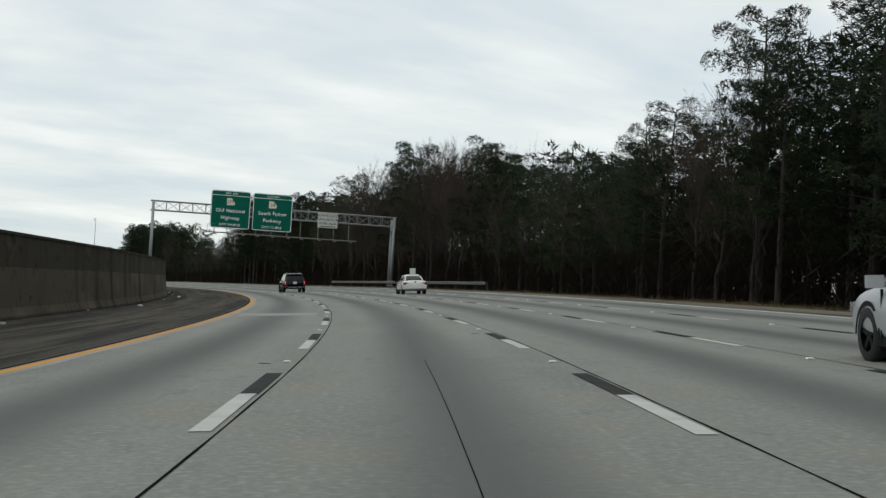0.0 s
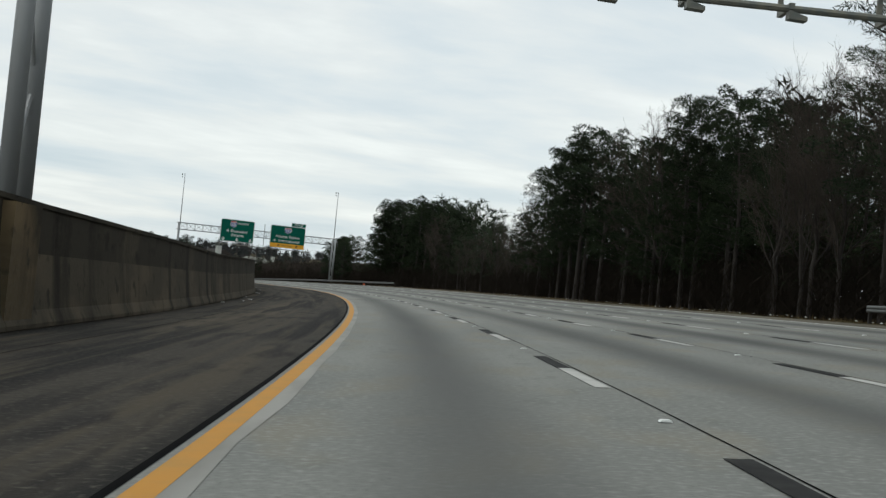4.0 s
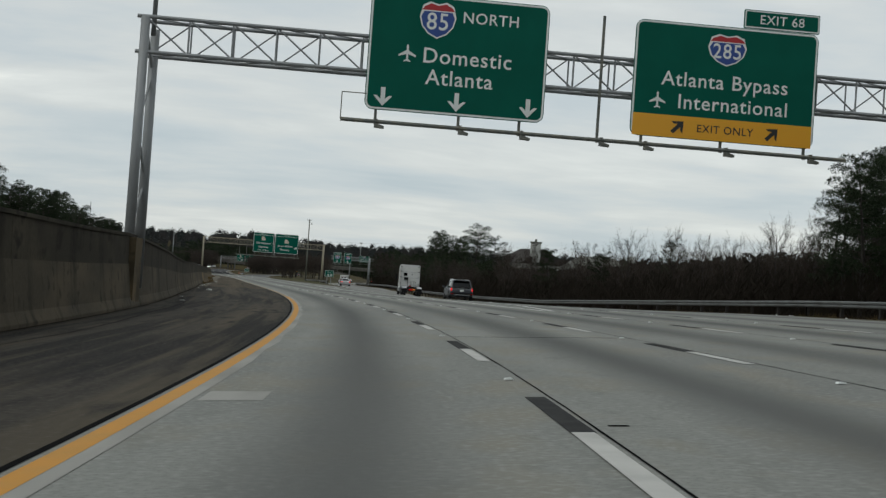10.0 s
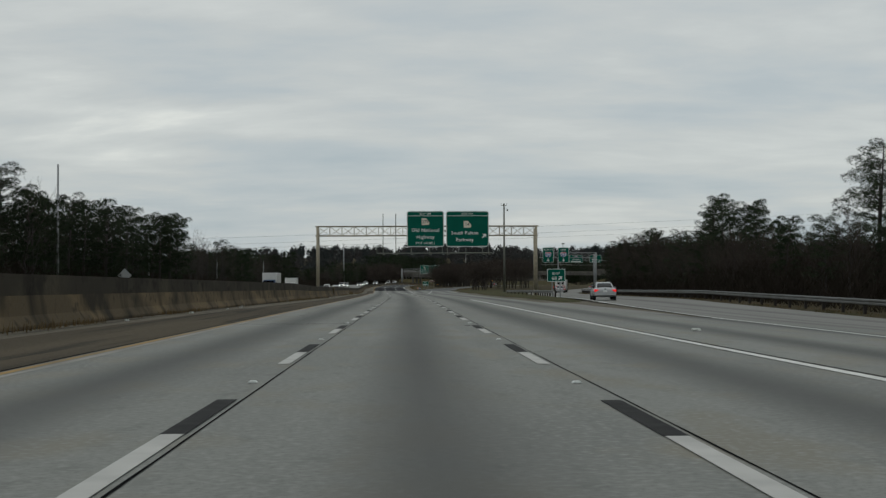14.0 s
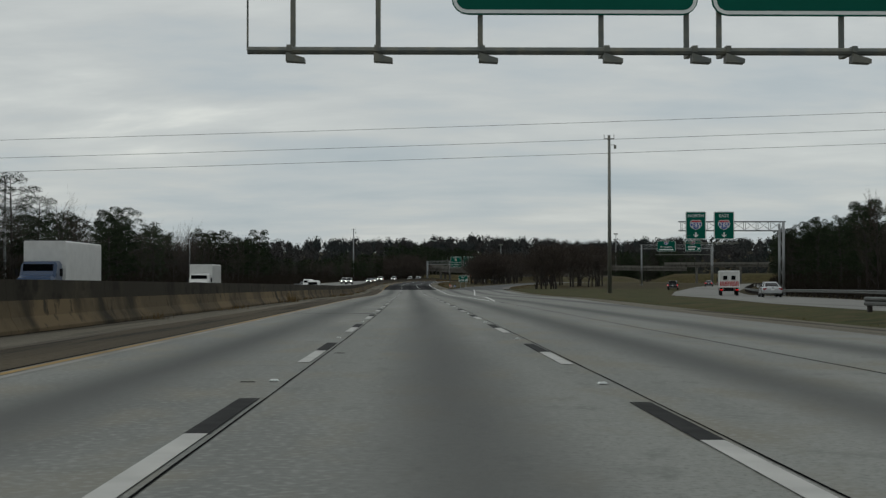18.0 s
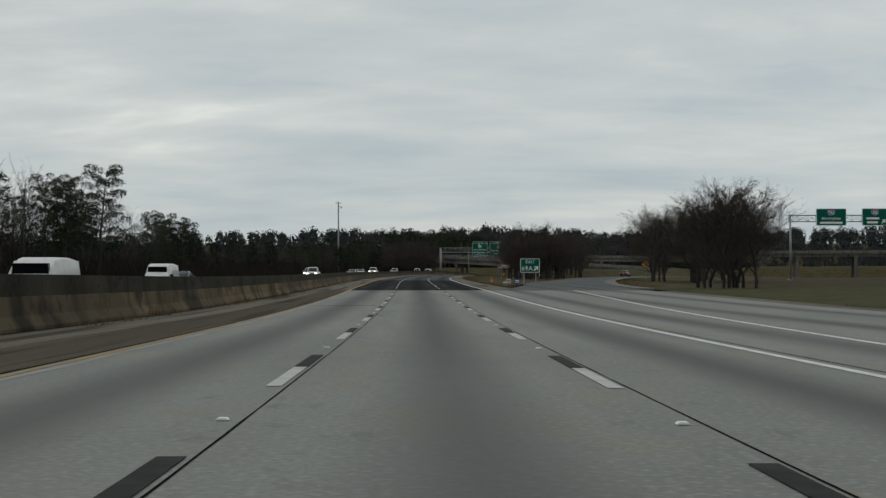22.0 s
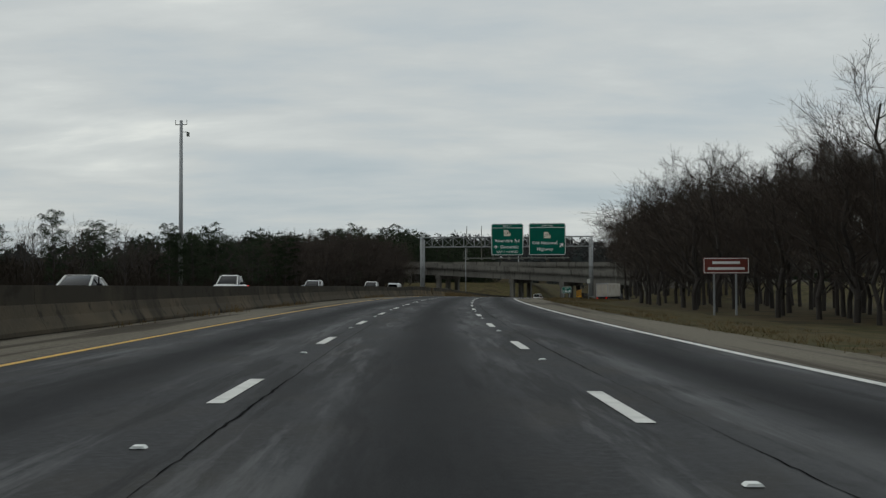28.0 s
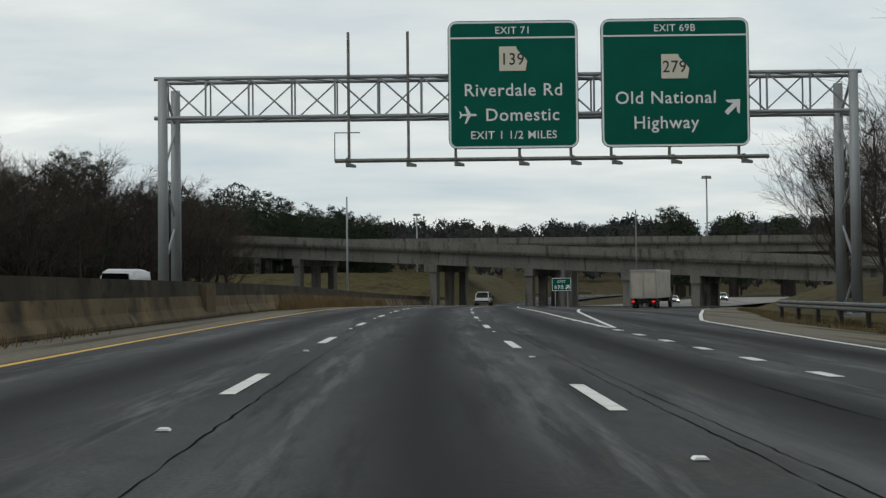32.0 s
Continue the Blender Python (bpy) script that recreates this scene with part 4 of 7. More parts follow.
M_DRY = material("dead_grass_blades", (0.120, 0.086, 0.042), 0.95, spots=[(0.3, 0.42, 0.62, (0.046, 0.043, 0.016), ONE), (1.3, 0.45, 0.68, (0.13, 0.095, 0.048), ONE)], spec=0.08)
grass([(930, 1150, out_3, 5.5, 0.22, 8000), (1150, 1300, lambda s: gore_e(s) + 2.8, 6.0, 0.25, 7000), (940, 1100, lambda s: r2_a(s) - 1.2, -4.0, 0.2, 3500), (930, 1060, lambda s: r2_b(s) + 1.6, 6.0, 0.25, 3500)], "tufts of dead grass along the right shoulder", 11, M_DRY)
grass([(-20, 425, table((-60, 17.4), (300, 17.6), (430, 20)), 5.0, 0.3, 6000), (425, 760, r1_b, 5.0, 0.25, 4500), (600, 905, table((600, 12.7), (700, 14.1), (760, 17.0), (850, 20.5), (905, 21.1)), 5.0, 0.18, 6000)], "dead grass and weeds below the wood", 12, M_DRY)

# ---- gantries and their signs ----
def outline_disc(g, cx, cz, pts, y):
    g.poly([(cx + x, y, cz + z) for x, z in pts])


def rounded(w, h, r, n=4):
    pts = []
    for cx, cz, a0 in ((w / 2 - r, h / 2 - r, 0), (-w / 2 + r, h / 2 - r, 90), (-w / 2 + r, -h / 2 + r, 180), (w / 2 - r, -h / 2 + r, 270)):
        for k in range(n + 1):
            a = radians(a0 + 90 * k / n)
            pts.append((cx + r * math.cos(a), cz + r * math.sin(a)))
    return pts


def plate(g, cx, cz, pts, y0, y1):
    return g.prism([(cx + x, cz + z) for x, z in pts], y0, y1)


GEORGIA = [(-0.50, -0.5), (-0.50, 0.5), (0.12, 0.5), (0.16, 0.36), (0.38, 0.12), (0.52, -0.10), (0.46, -0.5)]
SHIELD = [(0, -0.5), (-0.25, -0.38), (-0.43, -0.18), (-0.5, 0.08), (-0.42, 0.40), (-0.22, 0.5), (0, 0.44), (0.22, 0.5), (0.42, 0.40), (0.5, 0.08), (0.43, -0.18), (0.25, -0.38)]
ARROW_DOWN = [(0, -0.5), (-0.5, 0.05), (-0.32, 0.05), (-0.12, -0.12), (-0.12, 0.5), (0.12, 0.5), (0.12, -0.12), (0.32, 0.05), (0.5, 0.05)]
PLANE = [(0, 0.5), (-0.06, 0.4), (-0.06, 0.14), (-0.5, -0.12), (-0.5, -0.22), (-0.06, -0.08), (-0.05, -0.36), (-0.2, -0.47), (-0.2, -0.53), (0, -0.47), (0.2, -0.53), (0.2, -0.47), (0.05, -0.36), (0.06, -0.08), (0.5, -0.22), (0.5, -0.12), (0.06, 0.14), (0.06, 0.4)]


def turn_pts(pts, deg):
    c, s = math.cos(radians(deg)), math.sin(radians(deg))
    return [(x * c - z * s, x * s + z * c) for x, z in pts]


def text_part(body, size, x, z, y, mat, parent, wide=1.0):
    ob = part("legend", lettering(body, size, wide), mat, parent)
    if not ob.data.materials:
        ob.data.materials.append(mat)
    else:
        ob.data.materials[0] = mat
    ob.matrix_basis = Matrix.Translation((x, y, z))
    return ob


def sign(m, w, h, items, label, back=M_GREEN, edge=M_SIGN_WHITE, group="green direction signs", name="highway_sign", border=0.07):
    """A flat sign, its foot at z = 0 and its face towards -y. items: texts, shields, arrows, at x and z."""
    t = thing(name, m, label, "road sign", group)
    part("panel", plate(Geo(), 0, h / 2, rounded(w, h, min(w, h) * 0.07), -0.01, 0.05), back, t)
    if border:
        g = Geo()
        o, i = rounded(w - 0.05, h - 0.05, min(w, h) * 0.06), rounded(w - 0.05 - 2 * border, h - 0.05 - 2 * border, min(w, h) * 0.045)
        n = len(o)
        g.v = [Vector((x, -0.016, z + h / 2)) for x, z in o + i]
        g.f = [[k, (k + 1) % n, n + (k + 1) % n, n + k] for k in range(n)]
        part("border", g, edge, t)
    for item in items:
        kind, x, z, size = item[:4]
        if kind == "text":
            text_part(item[4], size, x, z, -0.022, item[5] if len(item) > 5 else M_SIGN_WHITE, t, item[6] if len(item) > 6 else 1.0)
        elif kind == "line":
            part("rule", Geo().box((x, -0.015, z), (size, 0.012, 0.06)), edge, t)
        elif kind == "band":
            part("band", Geo().box((x, -0.014, z), (size, 0.008, item[4])), item[5], t)
        elif kind == "state":
            part("route_shield", plate(Geo(), x, z, [(a * size * 1.12, b * size) for a, b in GEORGIA], -0.03, -0.012), M_CREAM, t)
            text_part(item[4], size * 0.5, x - 0.02, z - size * 0.25, -0.034, M_SIGN_BLACK, t, 0.9)
        elif kind == "interstate":
            wd = 1.25 if len(item[4]) > 2 else 1.0
            part("route_shield", plate(Geo(), x, z, [(a * size * wd * 1.06, b * size * 1.06) for a, b in SHIELD], -0.026, -0.012), M_SIGN_WHITE, t)
            part("shield_field", plate(Geo(), x, z, [(a * size * wd * 0.97, min(b, 0.25) * size * 0.97) for a, b in SHIELD], -0.034, -0.02), M_SIGN_BLUE, t)
            part("shield_crown", plate(Geo(), x, z, [(a * size * wd * 0.95, max(b, 0.295) * size * 0.95) for a, b in SHIELD if b > 0.06], -0.034, -0.02), M_SIGN_RED, t)
            text_part(item[4], size * 0.50, x, z - size * 0.27, -0.04, M_SIGN_WHITE, t, 0.92)
        elif kind == "shape":
            part(item[6] if len(item) > 6 else "arrow", plate(Geo(), x, z, [(a * size, b * size) for a, b in item[4]], -0.03, -0.012), item[5], t)
    return t


def cyl_part(name, a, b, r, mat, t, n=8):
    return part(name, Geo().tube(a, b, r, n=n), mat, t, smooth=False)


def gantry(s, ul, ur, zl, zr, ztop, zbot, rails, struts, label, mat=M_STEEL, poles=0.0, cross=False, depth=1.0, one_post=False, splay=0.26):
    t = thing("sign_gantry", stand(s + 0.72, 0, 0, level=True), label, "gantry", "overhead sign gantries")
    d = depth / 2
    for u, z0, lean in ((ul, zl, splay if splay > 0.1 else 0.04), (ur, zr, -splay))[one_post:]:
        part("post", Geo().tube((u, -d, z0), (u, -d, ztop - 0.02), 0.20, 0.17, 14), mat, t, smooth=True)
        part("post", Geo().tube((u + lean, d, z0), (u + lean, d, ztop - 0.3), 0.20, 0.17, 14), mat, t, smooth=True)
        for k in range(5):
            za, zb = z0 + (ztop - z0) * k / 5, z0 + (ztop - z0) * (k + 1) / 5
            a, b = ((u, -d), (u + lean, d)) if k % 2 else ((u + lean, d), (u, -d))
            cyl_part("brace", (a[0], a[1], za), (b[0], b[1], zb), 0.05, mat, t, 6)
        part("base_plate", Geo().box((u, 0, z0 + 0.03), (0.7, depth + 0.7, 0.12)), mat, t)
    for dy in (-d, d):
        for z in (ztop, zbot):
            cyl_part("chord", (ul - 0.3, dy, z), (ur + 0.3, dy, z), 0.075, mat, t)
    n = int((ur - ul) / 1.55)
    for k in range(n):
        a, b = ul + (ur - ul) * k / n, ul + (ur - ul) * (k + 1) / n
        cyl_part("brace", (a, -d, zbot), (a, -d, ztop), 0.04, mat, t, 5)
        cyl_part("brace", (a, d, zbot), (a, d, ztop), 0.035, mat, t, 5)
        up = k % 2 if cross else 1
        cyl_part("brace", (a, -d, ztop if up else zbot), (b, -d, zbot if up else ztop), 0.035, mat, t, 5)
        cyl_part("brace", (a, d, zbot if up else ztop), (b, d, ztop if up else zbot), 0.03, mat, t, 5)
        cyl_part("brace", (a, -d, ztop), (b, d, ztop), 0.03, mat, t, 5)
        cyl_part("brace", (a, d, zbot), (b, -d, zbot), 0.03, mat, t, 5)
    u0, u1, zr_ = rails
    part("light_rail", Geo().tube((u0, -1.35, zr_), (u1, -1.35, zr_), 0.075, n=8), M_STEEL_DARK, t)
    for u, top in struts:
        part("strut", Geo().box((u, -d - 0.12, (zr_ + top) / 2), (0.10, 0.07, top - zr_)), M_STEEL_DARK, t)
        part("outrigger", Geo().prism([(u - 0.05, zr_ + 0.10), (u + 0.05, zr_ + 0.10), (u + 0.05, zr_ - 0.02), (u - 0.05, zr_ - 0.02)], -1.45, -d - 0.1), M_STEEL_DARK, t)
        part("lamp_arm", Geo().prism([(u - 0.06, zr_ - 0.05), (u + 0.3, zr_ - 0.16), (u + 0.3, zr_ - 0.24), (u - 0.06, zr_ - 0.22)], -1.5, -1.25), M_STEEL_DARK, t)
    part("hoop", Geo().tube((u0, -1.35, zr_), (u0, -1.35, zr_ + 1.0), 0.02, n=5).tube((u0, -1.35, zr_ + 1.0), (u0 + 0.9, -1.35, zr_ + 1.0), 0.02, n=5), M_STEEL_DARK, t)
    if poles:
        for u in (ul + 0.25, ur - 0.2):
            part("camera_pole", Geo().tube((u, 0, ztop - 0.6), (u, 0, poles), 0.09, 0.06, 10), mat, t, smooth=True)
            part("camera_bracket", Geo().tube((u, 0, poles - 0.15), (u - 0.45, 0, poles - 0.1), 0.035, n=6).box((u - 0.5, 0, poles - 0.25), (0.16, 0.16, 0.3)).box((u - 0.45, -0.1, poles - 0.75), (0.2, 0.2, 0.16)), M_STEEL_DARK, t)
    return t


def sway(lst, top):
    return [(u, top) for u in lst]


gantry(172.7, -10.2, 20.6, 0.2, 1.5, 10.42, 9.25, (-3.5, 15.5, 6.95), sway((-2.6, -1.0, 0.9, 2.6, 4.6, 6.6), 10.4) + sway((8.3, 10.6, 12.6, 14.6), 10.45), "galvanised steel sign gantry spanning the motorway", cross=True, splay=0.09)
gantry(411.0, -9.8, 22.1, 0.2, 1.5, 10.15, 8.85, (-2.5, 16.7, 6.9), sway((-1.2, 1.9, 4.2, 8.9, 12.0, 15.3), 10.1) + [(7.2, 11.7)], "galvanised steel sign gantry with tall camera poles", poles=19.8)
gantry(680.7, -9.6, 19.2, 0.1, 0.0, 9.18, 7.95, (-1.8, 13.3, 5.60), sway((2.7, 5.1, 6.8, 7.45, 9.9, 12.1, 12.9), 9.1) + [(-1.0, 10.8), (0.68, 10.8)], "tan steel sign gantry over the motorway", M_STEEL_TAN, cross=True, splay=0.06)
gantry(1220.9, -7.8, 17.2, 0.1, -0.1, 8.75, 7.32, (-1.5, 13.9, 5.62), sway((2.8, 5.1, 6.95, 8.4, 10.5, 13.0), 8.7) + [(-1.05, 10.35), (1.1, 10.35)], "galvanised steel sign gantry before the overpass")


def exit_sign(s, u0, u1, z0, z1, tab, route, lines, last, label, arrow=False, plane=False):
    w, h = u1 - u0, z1 - z0
    it = [("line", 0, h - 0.62, w - 0.2), ("text", 0.0, h - 0.47, 0.26, tab), ("state", 0.0, h - (1.38 if last else 1.74), 0.88, route)]
    dx = -0.35 if arrow else 0.0
    rows_z = [h - 2.72, h - 3.62] if last else [h - 3.08, h - 3.98]
    for z, tx in zip(rows_z, lines):
        off = 0.32 if (plane and z == rows_z[1]) else 0
        it.append(("text", dx + off, z, 0.46, tx))
    if last:
        it.append(("text", 0, 0.36, 0.29, last))
    if plane:
        it.append(("shape", -w / 2 + 0.72, rows_z[1] + 0.22, 0.62, turn_pts(PLANE, -90), M_SIGN_WHITE, "plane_symbol"))
    if arrow:
        it.append(("shape", w / 2 - 0.60, h * 0.31, 0.72, turn_pts(ARROW_DOWN, 135), M_SIGN_WHITE))
    sign(stand(s, (u0 + u1) / 2, z0, level=True), w, h, it, label)


exit_sign(172.7, -3.17, 1.76, 7.55, 12.3, "EXIT 69B", "279", ("Old National", "Highway"), "EXIT 3/4 MILE", "green exit sign reading Old National Highway exit 3/4 mile")
exit_sign(172.7, 2.08, 7.1, 7.55, 12.28, "EXIT 69A", "14", ("South Fulton", "Parkway"), "EXIT 1/2 MILE", "green exit sign reading South Fulton Parkway exit 1/2 mile")
exit_sign(680.7, 2.13, 7.02, 6.43, 11.15, "EXIT 69B", "279", ("Old National", "Highway"), "EXIT 1/4 MILE", "green exit sign reading Old National Highway exit 1/4 mile")
exit_sign(680.7, 7.29, 12.93, 6.42, 11.14, "EXIT 69A", "14", ("South Fulton", "Parkway"), "", "green exit sign with an arrow to South Fulton Parkway", arrow=True)
exit_sign(1220.9, 2.55, 7.24, 6.05, 10.68, "EXIT 71", "139", ("Riverdale Rd", "Domestic"), "EXIT 1 1/2 MILES", "green exit sign reading Riverdale Rd and Domestic", plane=True)
exit_sign(1220.9, 8.06, 13.4, 6.05, 10.7, "EXIT 69B", "279", ("Old National", "Highway"), "", "green exit sign with an arrow to Old National Highway", arrow=True)
w, h = 6.73, 4.42
sign(stand(411.0, 1.72, 7.42, level=True), w, h, [
    ("interstate", -0.85, h - 0.92, 1.3, "85"), ("text", 1.15, h - 0.92, 0.42, "NORTH"), ("text", 0.35, h - 2.52, 0.58, "Domestic"), ("text", 0.1, h - 3.32, 0.58, "Atlanta"),
    ("shape", -1.9, h - 2.22, 0.65, turn_pts(PLANE, 0), M_SIGN_WHITE, "plane_symbol")] + [("shape", x, 0.5, 0.7, ARROW_DOWN, M_SIGN_WHITE) for x in (-2.7, 0.05, 2.75)],
    "green sign to Domestic and Atlanta with a north 85 shield")
w = 7.18
sign(stand(411.0, 12.01, 7.28, level=True), w, h, [
    ("band", 0, 0.44, w - 0.16, 0.84, M_SIGN_YELLOW), ("interstate", 0.0, h - 0.92, 1.15, "285"), ("text", 0.0, h - 2.42, 0.56, "Atlanta Bypass"), ("text", 0.35, h - 3.27, 0.56, "International"),
    ("shape", -2.6, h - 3.0, 0.62, turn_pts(PLANE, 0), M_SIGN_WHITE, "plane_symbol"), ("text", 0.1, 0.30, 0.3, "EXIT ONLY", M_SIGN_BLACK),
    ("shape", -1.75, 0.44, 0.62, turn_pts(ARROW_DOWN, 135), M_SIGN_BLACK), ("shape", 1.95, 0.44, 0.62, turn_pts(ARROW_DOWN, 135), M_SIGN_BLACK)],
    "green and amber exit-only sign to Atlanta Bypass and International")
sign(stand(411.0, 14.1, 11.72, level=True), 3.0, 0.72, [("text", -0.0, 0.2, 0.36, "EXIT 68")], "small green tab reading exit 68", border=0.05)
sign(stand(172.7, 11.75, 8.45, level=True), 2.65, 2.0, [
    ("text", 0, 1.45, 0.30, "MOVE ACCIDENT", M_SIGN_BLACK, 0.78), ("text", 0, 0.95, 0.30, "VEHICLES FROM", M_SIGN_BLACK, 0.78), ("text", 0, 0.45, 0.30, "TRAVEL LANES", M_SIGN_BLACK, 0.78),
    ("band", 0, 0.2, 1.9, 0.09, M_SIGN_BLACK)], "faded white sign with black capitals on the gantry", M_SIGN_GREY, M_SIGN_BLACK, "white notice signs", border=0.03)

# ramp gantry with two route signs
gantry(828.4, 37.6, 51.2, 0, 0, 9.8, 8.6, (37.6, 45.0, 6.9), sway((38.6, 40.2, 42.4, 43.9), 9.7), "steel cantilever sign gantry over the ramp", one_post=True)
for u, tx in ((39.37, "NORTH"), (43.15, "EAST")):
    sign(stand(828.3, u, 7.4, level=True), 2.72, 3.7, [("text", 0, 2.95, 0.42, tx), ("interstate", 0, 1.95, 1.25, "285"), ("shape", 0, 0.6, 0.75, ARROW_DOWN, M_SIGN_WHITE)],
         "green ramp sign reading " + tx.lower() + " with a 285 shield")


gantry(1052, 70.5, 92.0, -0.5, -0.5, 11.6, 10.4, (74.6, 92, 8.6), sway((76.0, 79.5, 84.5, 88.0), 11.4), "steel sign gantry over the far ramp")
sign(stand(1051.3, 77.9, 9.6, level=True), 5.6, 3.2, [("interstate", 0, 2.45, 1.0, "285"), ("text", 0, 1.15, 0.5, "Birmingham"), ("band", 0, 0.55, 4.2, 0.36, M_SIGN_WHITE)], "far green ramp sign reading Birmingham")
sign(stand(1051.3, 86.0, 9.6, level=True), 4.8, 3.2, [("interstate", 0, 2.45, 1.0, "285"), ("band", -0.4, 1.35, 2.4, 0.36, M_SIGN_WHITE), ("band", -0.5, 0.6, 2.0, 0.36, M_SIGN_WHITE), ("shape", 1.6, 0.8, 1.0, turn_pts(ARROW_DOWN, 135), M_SIGN_WHITE)], "far green ramp sign with an arrow")


# ---- small signs, poles, wires ----
def post_sign(s, u, z0, w, h, items, label, back, edge, group, posts, turn=0.0, border=0.05, name="highway_sign"):
    t = sign(stand(s, u, z0, turn), w, h, items, label, back, edge, group, name, border)
    for x in posts:
        part("post", Geo().box((x, 0.10, (h - z0 - 0.5) / 2 - 0.1), (0.10, 0.10, h + z0 + 0.4)), M_STEEL, t)
    return t


post_sign(937.7, 13.2, 1.3, 2.0, 1.45, [("text", 0, 0.95, 0.30, "EXIT"), ("text", -0.3, 0.22, 0.46, "69A"), ("shape", 0.62, 0.45, 0.62, turn_pts(ARROW_DOWN, 135), M_SIGN_WHITE)], "green gore sign reading exit 69A with an arrow", M_GREEN, M_SIGN_WHITE, "exit gore signs", (-0.6, 0.6))
post_sign(642, 17.0, 1.6, 1.9, 1.35, [("text", 0, 0.75, 0.26, "EXIT"), ("text", -0.2, 0.2, 0.36, "68"), ("shape", 0.42, 0.4, 0.5, turn_pts(ARROW_DOWN, 135), M_SIGN_WHITE)], "green gore sign reading exit 68 with an arrow", M_GREEN, M_SIGN_WHITE, "exit gore signs", (-0.4, 0.4))
post_sign(1303, 11.2, 1.6, 1.9, 1.3, [("text", 0, 0.8, 0.26, "EXIT"), ("text", -0.25, 0.2, 0.4, "69B"), ("shape", 0.6, 0.4, 0.55, turn_pts(ARROW_DOWN, 135), M_SIGN_WHITE)], "green gore sign reading exit 69B before the overpass", M_GREEN, M_SIGN_WHITE, "exit gore signs", (-0.6, 0.6))
post_sign(1100.5, 17.4, 1.86, 2.5, 0.88, [("band", 0, 0.60, 1.5, 0.14, M_SIGN_WHITE), ("band", 0, 0.28, 2.0, 0.14, M_SIGN_WHITE)], "brown memorial sign with white lettering on two posts", M_SIGN_BROWN, M_SIGN_WHITE, "brown signs", (-0.65, 0.55), border=0.04)
bend = [(-0.12, -0.5), (0.12, -0.5), (0.12, 0.05), (-0.08, 0.3), (0.05, 0.42), (-0.42, 0.5), (-0.34, 0.12), (-0.22, 0.2), (-0.12, 0.05)]
t = thing("warning_sign", stand(1044.5, 42.4, 1.9), "yellow diamond warning sign with a black bent arrow", "road sign")
part("panel", plate(Geo(), 0, 0.7, [(0, -0.7), (0.7, 0), (0, 0.7), (-0.7, 0)], -0.01, 0.04), M_SIGN_YELLOW, t)
part("arrow", plate(Geo(), 0, 0.7, [(a * 0.75, b * 0.75) for a, b in bend], -0.025, -0.012), M_SIGN_BLACK, t)
part("post", Geo().box((0, 0.08, -0.7), (0.08, 0.06, 2.8)), M_STEEL, t)
t = thing("warning_sign", stand(660, -30.5, 1.8, 180), "bare back of a diamond sign on a post", "road sign")
part("panel", plate(Geo(), 0, 0.8, [(0, -0.8), (0.8, 0), (0, 0.8), (-0.8, 0)], -0.01, 0.04), M_ALU, t)
part("post", Geo().box((0, -0.08, -0.7), (0.08, 0.06, 2.8)), M_STEEL, t)
for s, u, back, lab in ((925.7, 10.1, M_SIGN_GREY, "small pale placard with a red band in the grass"), (925.9, 10.9, M_SIGN_BLUE, "small dark blue placard in the grass")):
    t = thing("placard", stand(s, u, 0.0), lab, "placard", "roadside placards")
    part("board", Geo().box((0, 0, 0.55), (0.46, 0.02, 0.4)), back, t)
    part("print", Geo().box((0, -0.015, 0.6), (0.38, 0.012, 0.09)).box((0, -0.015, 0.46), (0.32, 0.012, 0.06)), M_SIGN_RED if back is M_SIGN_GREY else M_SIGN_WHITE, t)
    part("stake", Geo().box((-0.2, 0.012, 0.18), (0.02, 0.02, 0.8)), M_STEEL, t)
    part("stake", Geo().box((0.2, 0.012, 0.18), (0.02, 0.02, 0.8)), M_STEEL, t)
t = thing("object_marker", stand(1189, 14.6, -0.15), "orange and black striped marker on the rail end", "road marker")
part("panel", Geo().box((0, 0, 0.75), (0.62, 0.04, 0.9)), M_SIGN_YELLOW, t)
g = Geo()
for k in range(4):
    z = 0.38 + k * 0.22
    g.prism([(-0.3, z), (0.3, z + 0.22), (0.3, z + 0.32), (-0.3, z + 0.10)] if z < 0.9 else [(-0.3, z), (0.12, z + 0.14), (-0.05, z + 0.16), (-0.3, z + 0.10)], -0.03, -0.022)
part("stripes", g, M_SIGN_BLACK, t)
part("post", Geo().box((0, 0.04, 0.2), (0.08, 0.05, 1.0)), M_STEEL, t)
t = thing("speed_sign", stand(1208, 16.4, -0.25), "small white sign on a post by the embankment", "road sign")
part("panel", plate(Geo(), 0, 2.6, rounded(0.42, 0.55, 0.04), -0.01, 0.03), M_SIGN_GREY, t)
part("post", Geo().box((0, 0.06, 1.2), (0.07, 0.05, 3.2)), M_STEEL, t)


def tall_pole(s, u, h, r, label, arms=True):
    t = thing("pole", stand(s, u, -0.5), label, "pole", "tall poles")
    part("shaft", Geo().tube((0, 0, 0), (0, 0, h), r, r * 0.62, 12), M_STEEL_DARK if u > 0 else M_STEEL, t, smooth=True)
    part("base", Geo().tube((0, 0, 0), (0, 0, 0.7), r * 2.2, r * 2.0, 10), M_BRIDGE, t)
    if arms:
        part("cross_arm", Geo().tube((-0.7, 0, h - 0.5), (0.7, 0, h - 0.5), 0.05, n=6).tube((-0.7, 0, h - 0.5), (-0.7, 0, h + 0.1), 0.04, n=6).tube((0.7, 0, h - 0.5), (0.7, 0, h + 0.1), 0.04, n=6), M_STEEL_DARK, t)
        part("camera", Geo().box((0.85, 0, h - 1.7), (0.3, 0.3, 0.5)).box((0.45, 0, h - 1.4), (0.8, 0.07, 0.07)), M_STEEL_DARK, t)
    return t


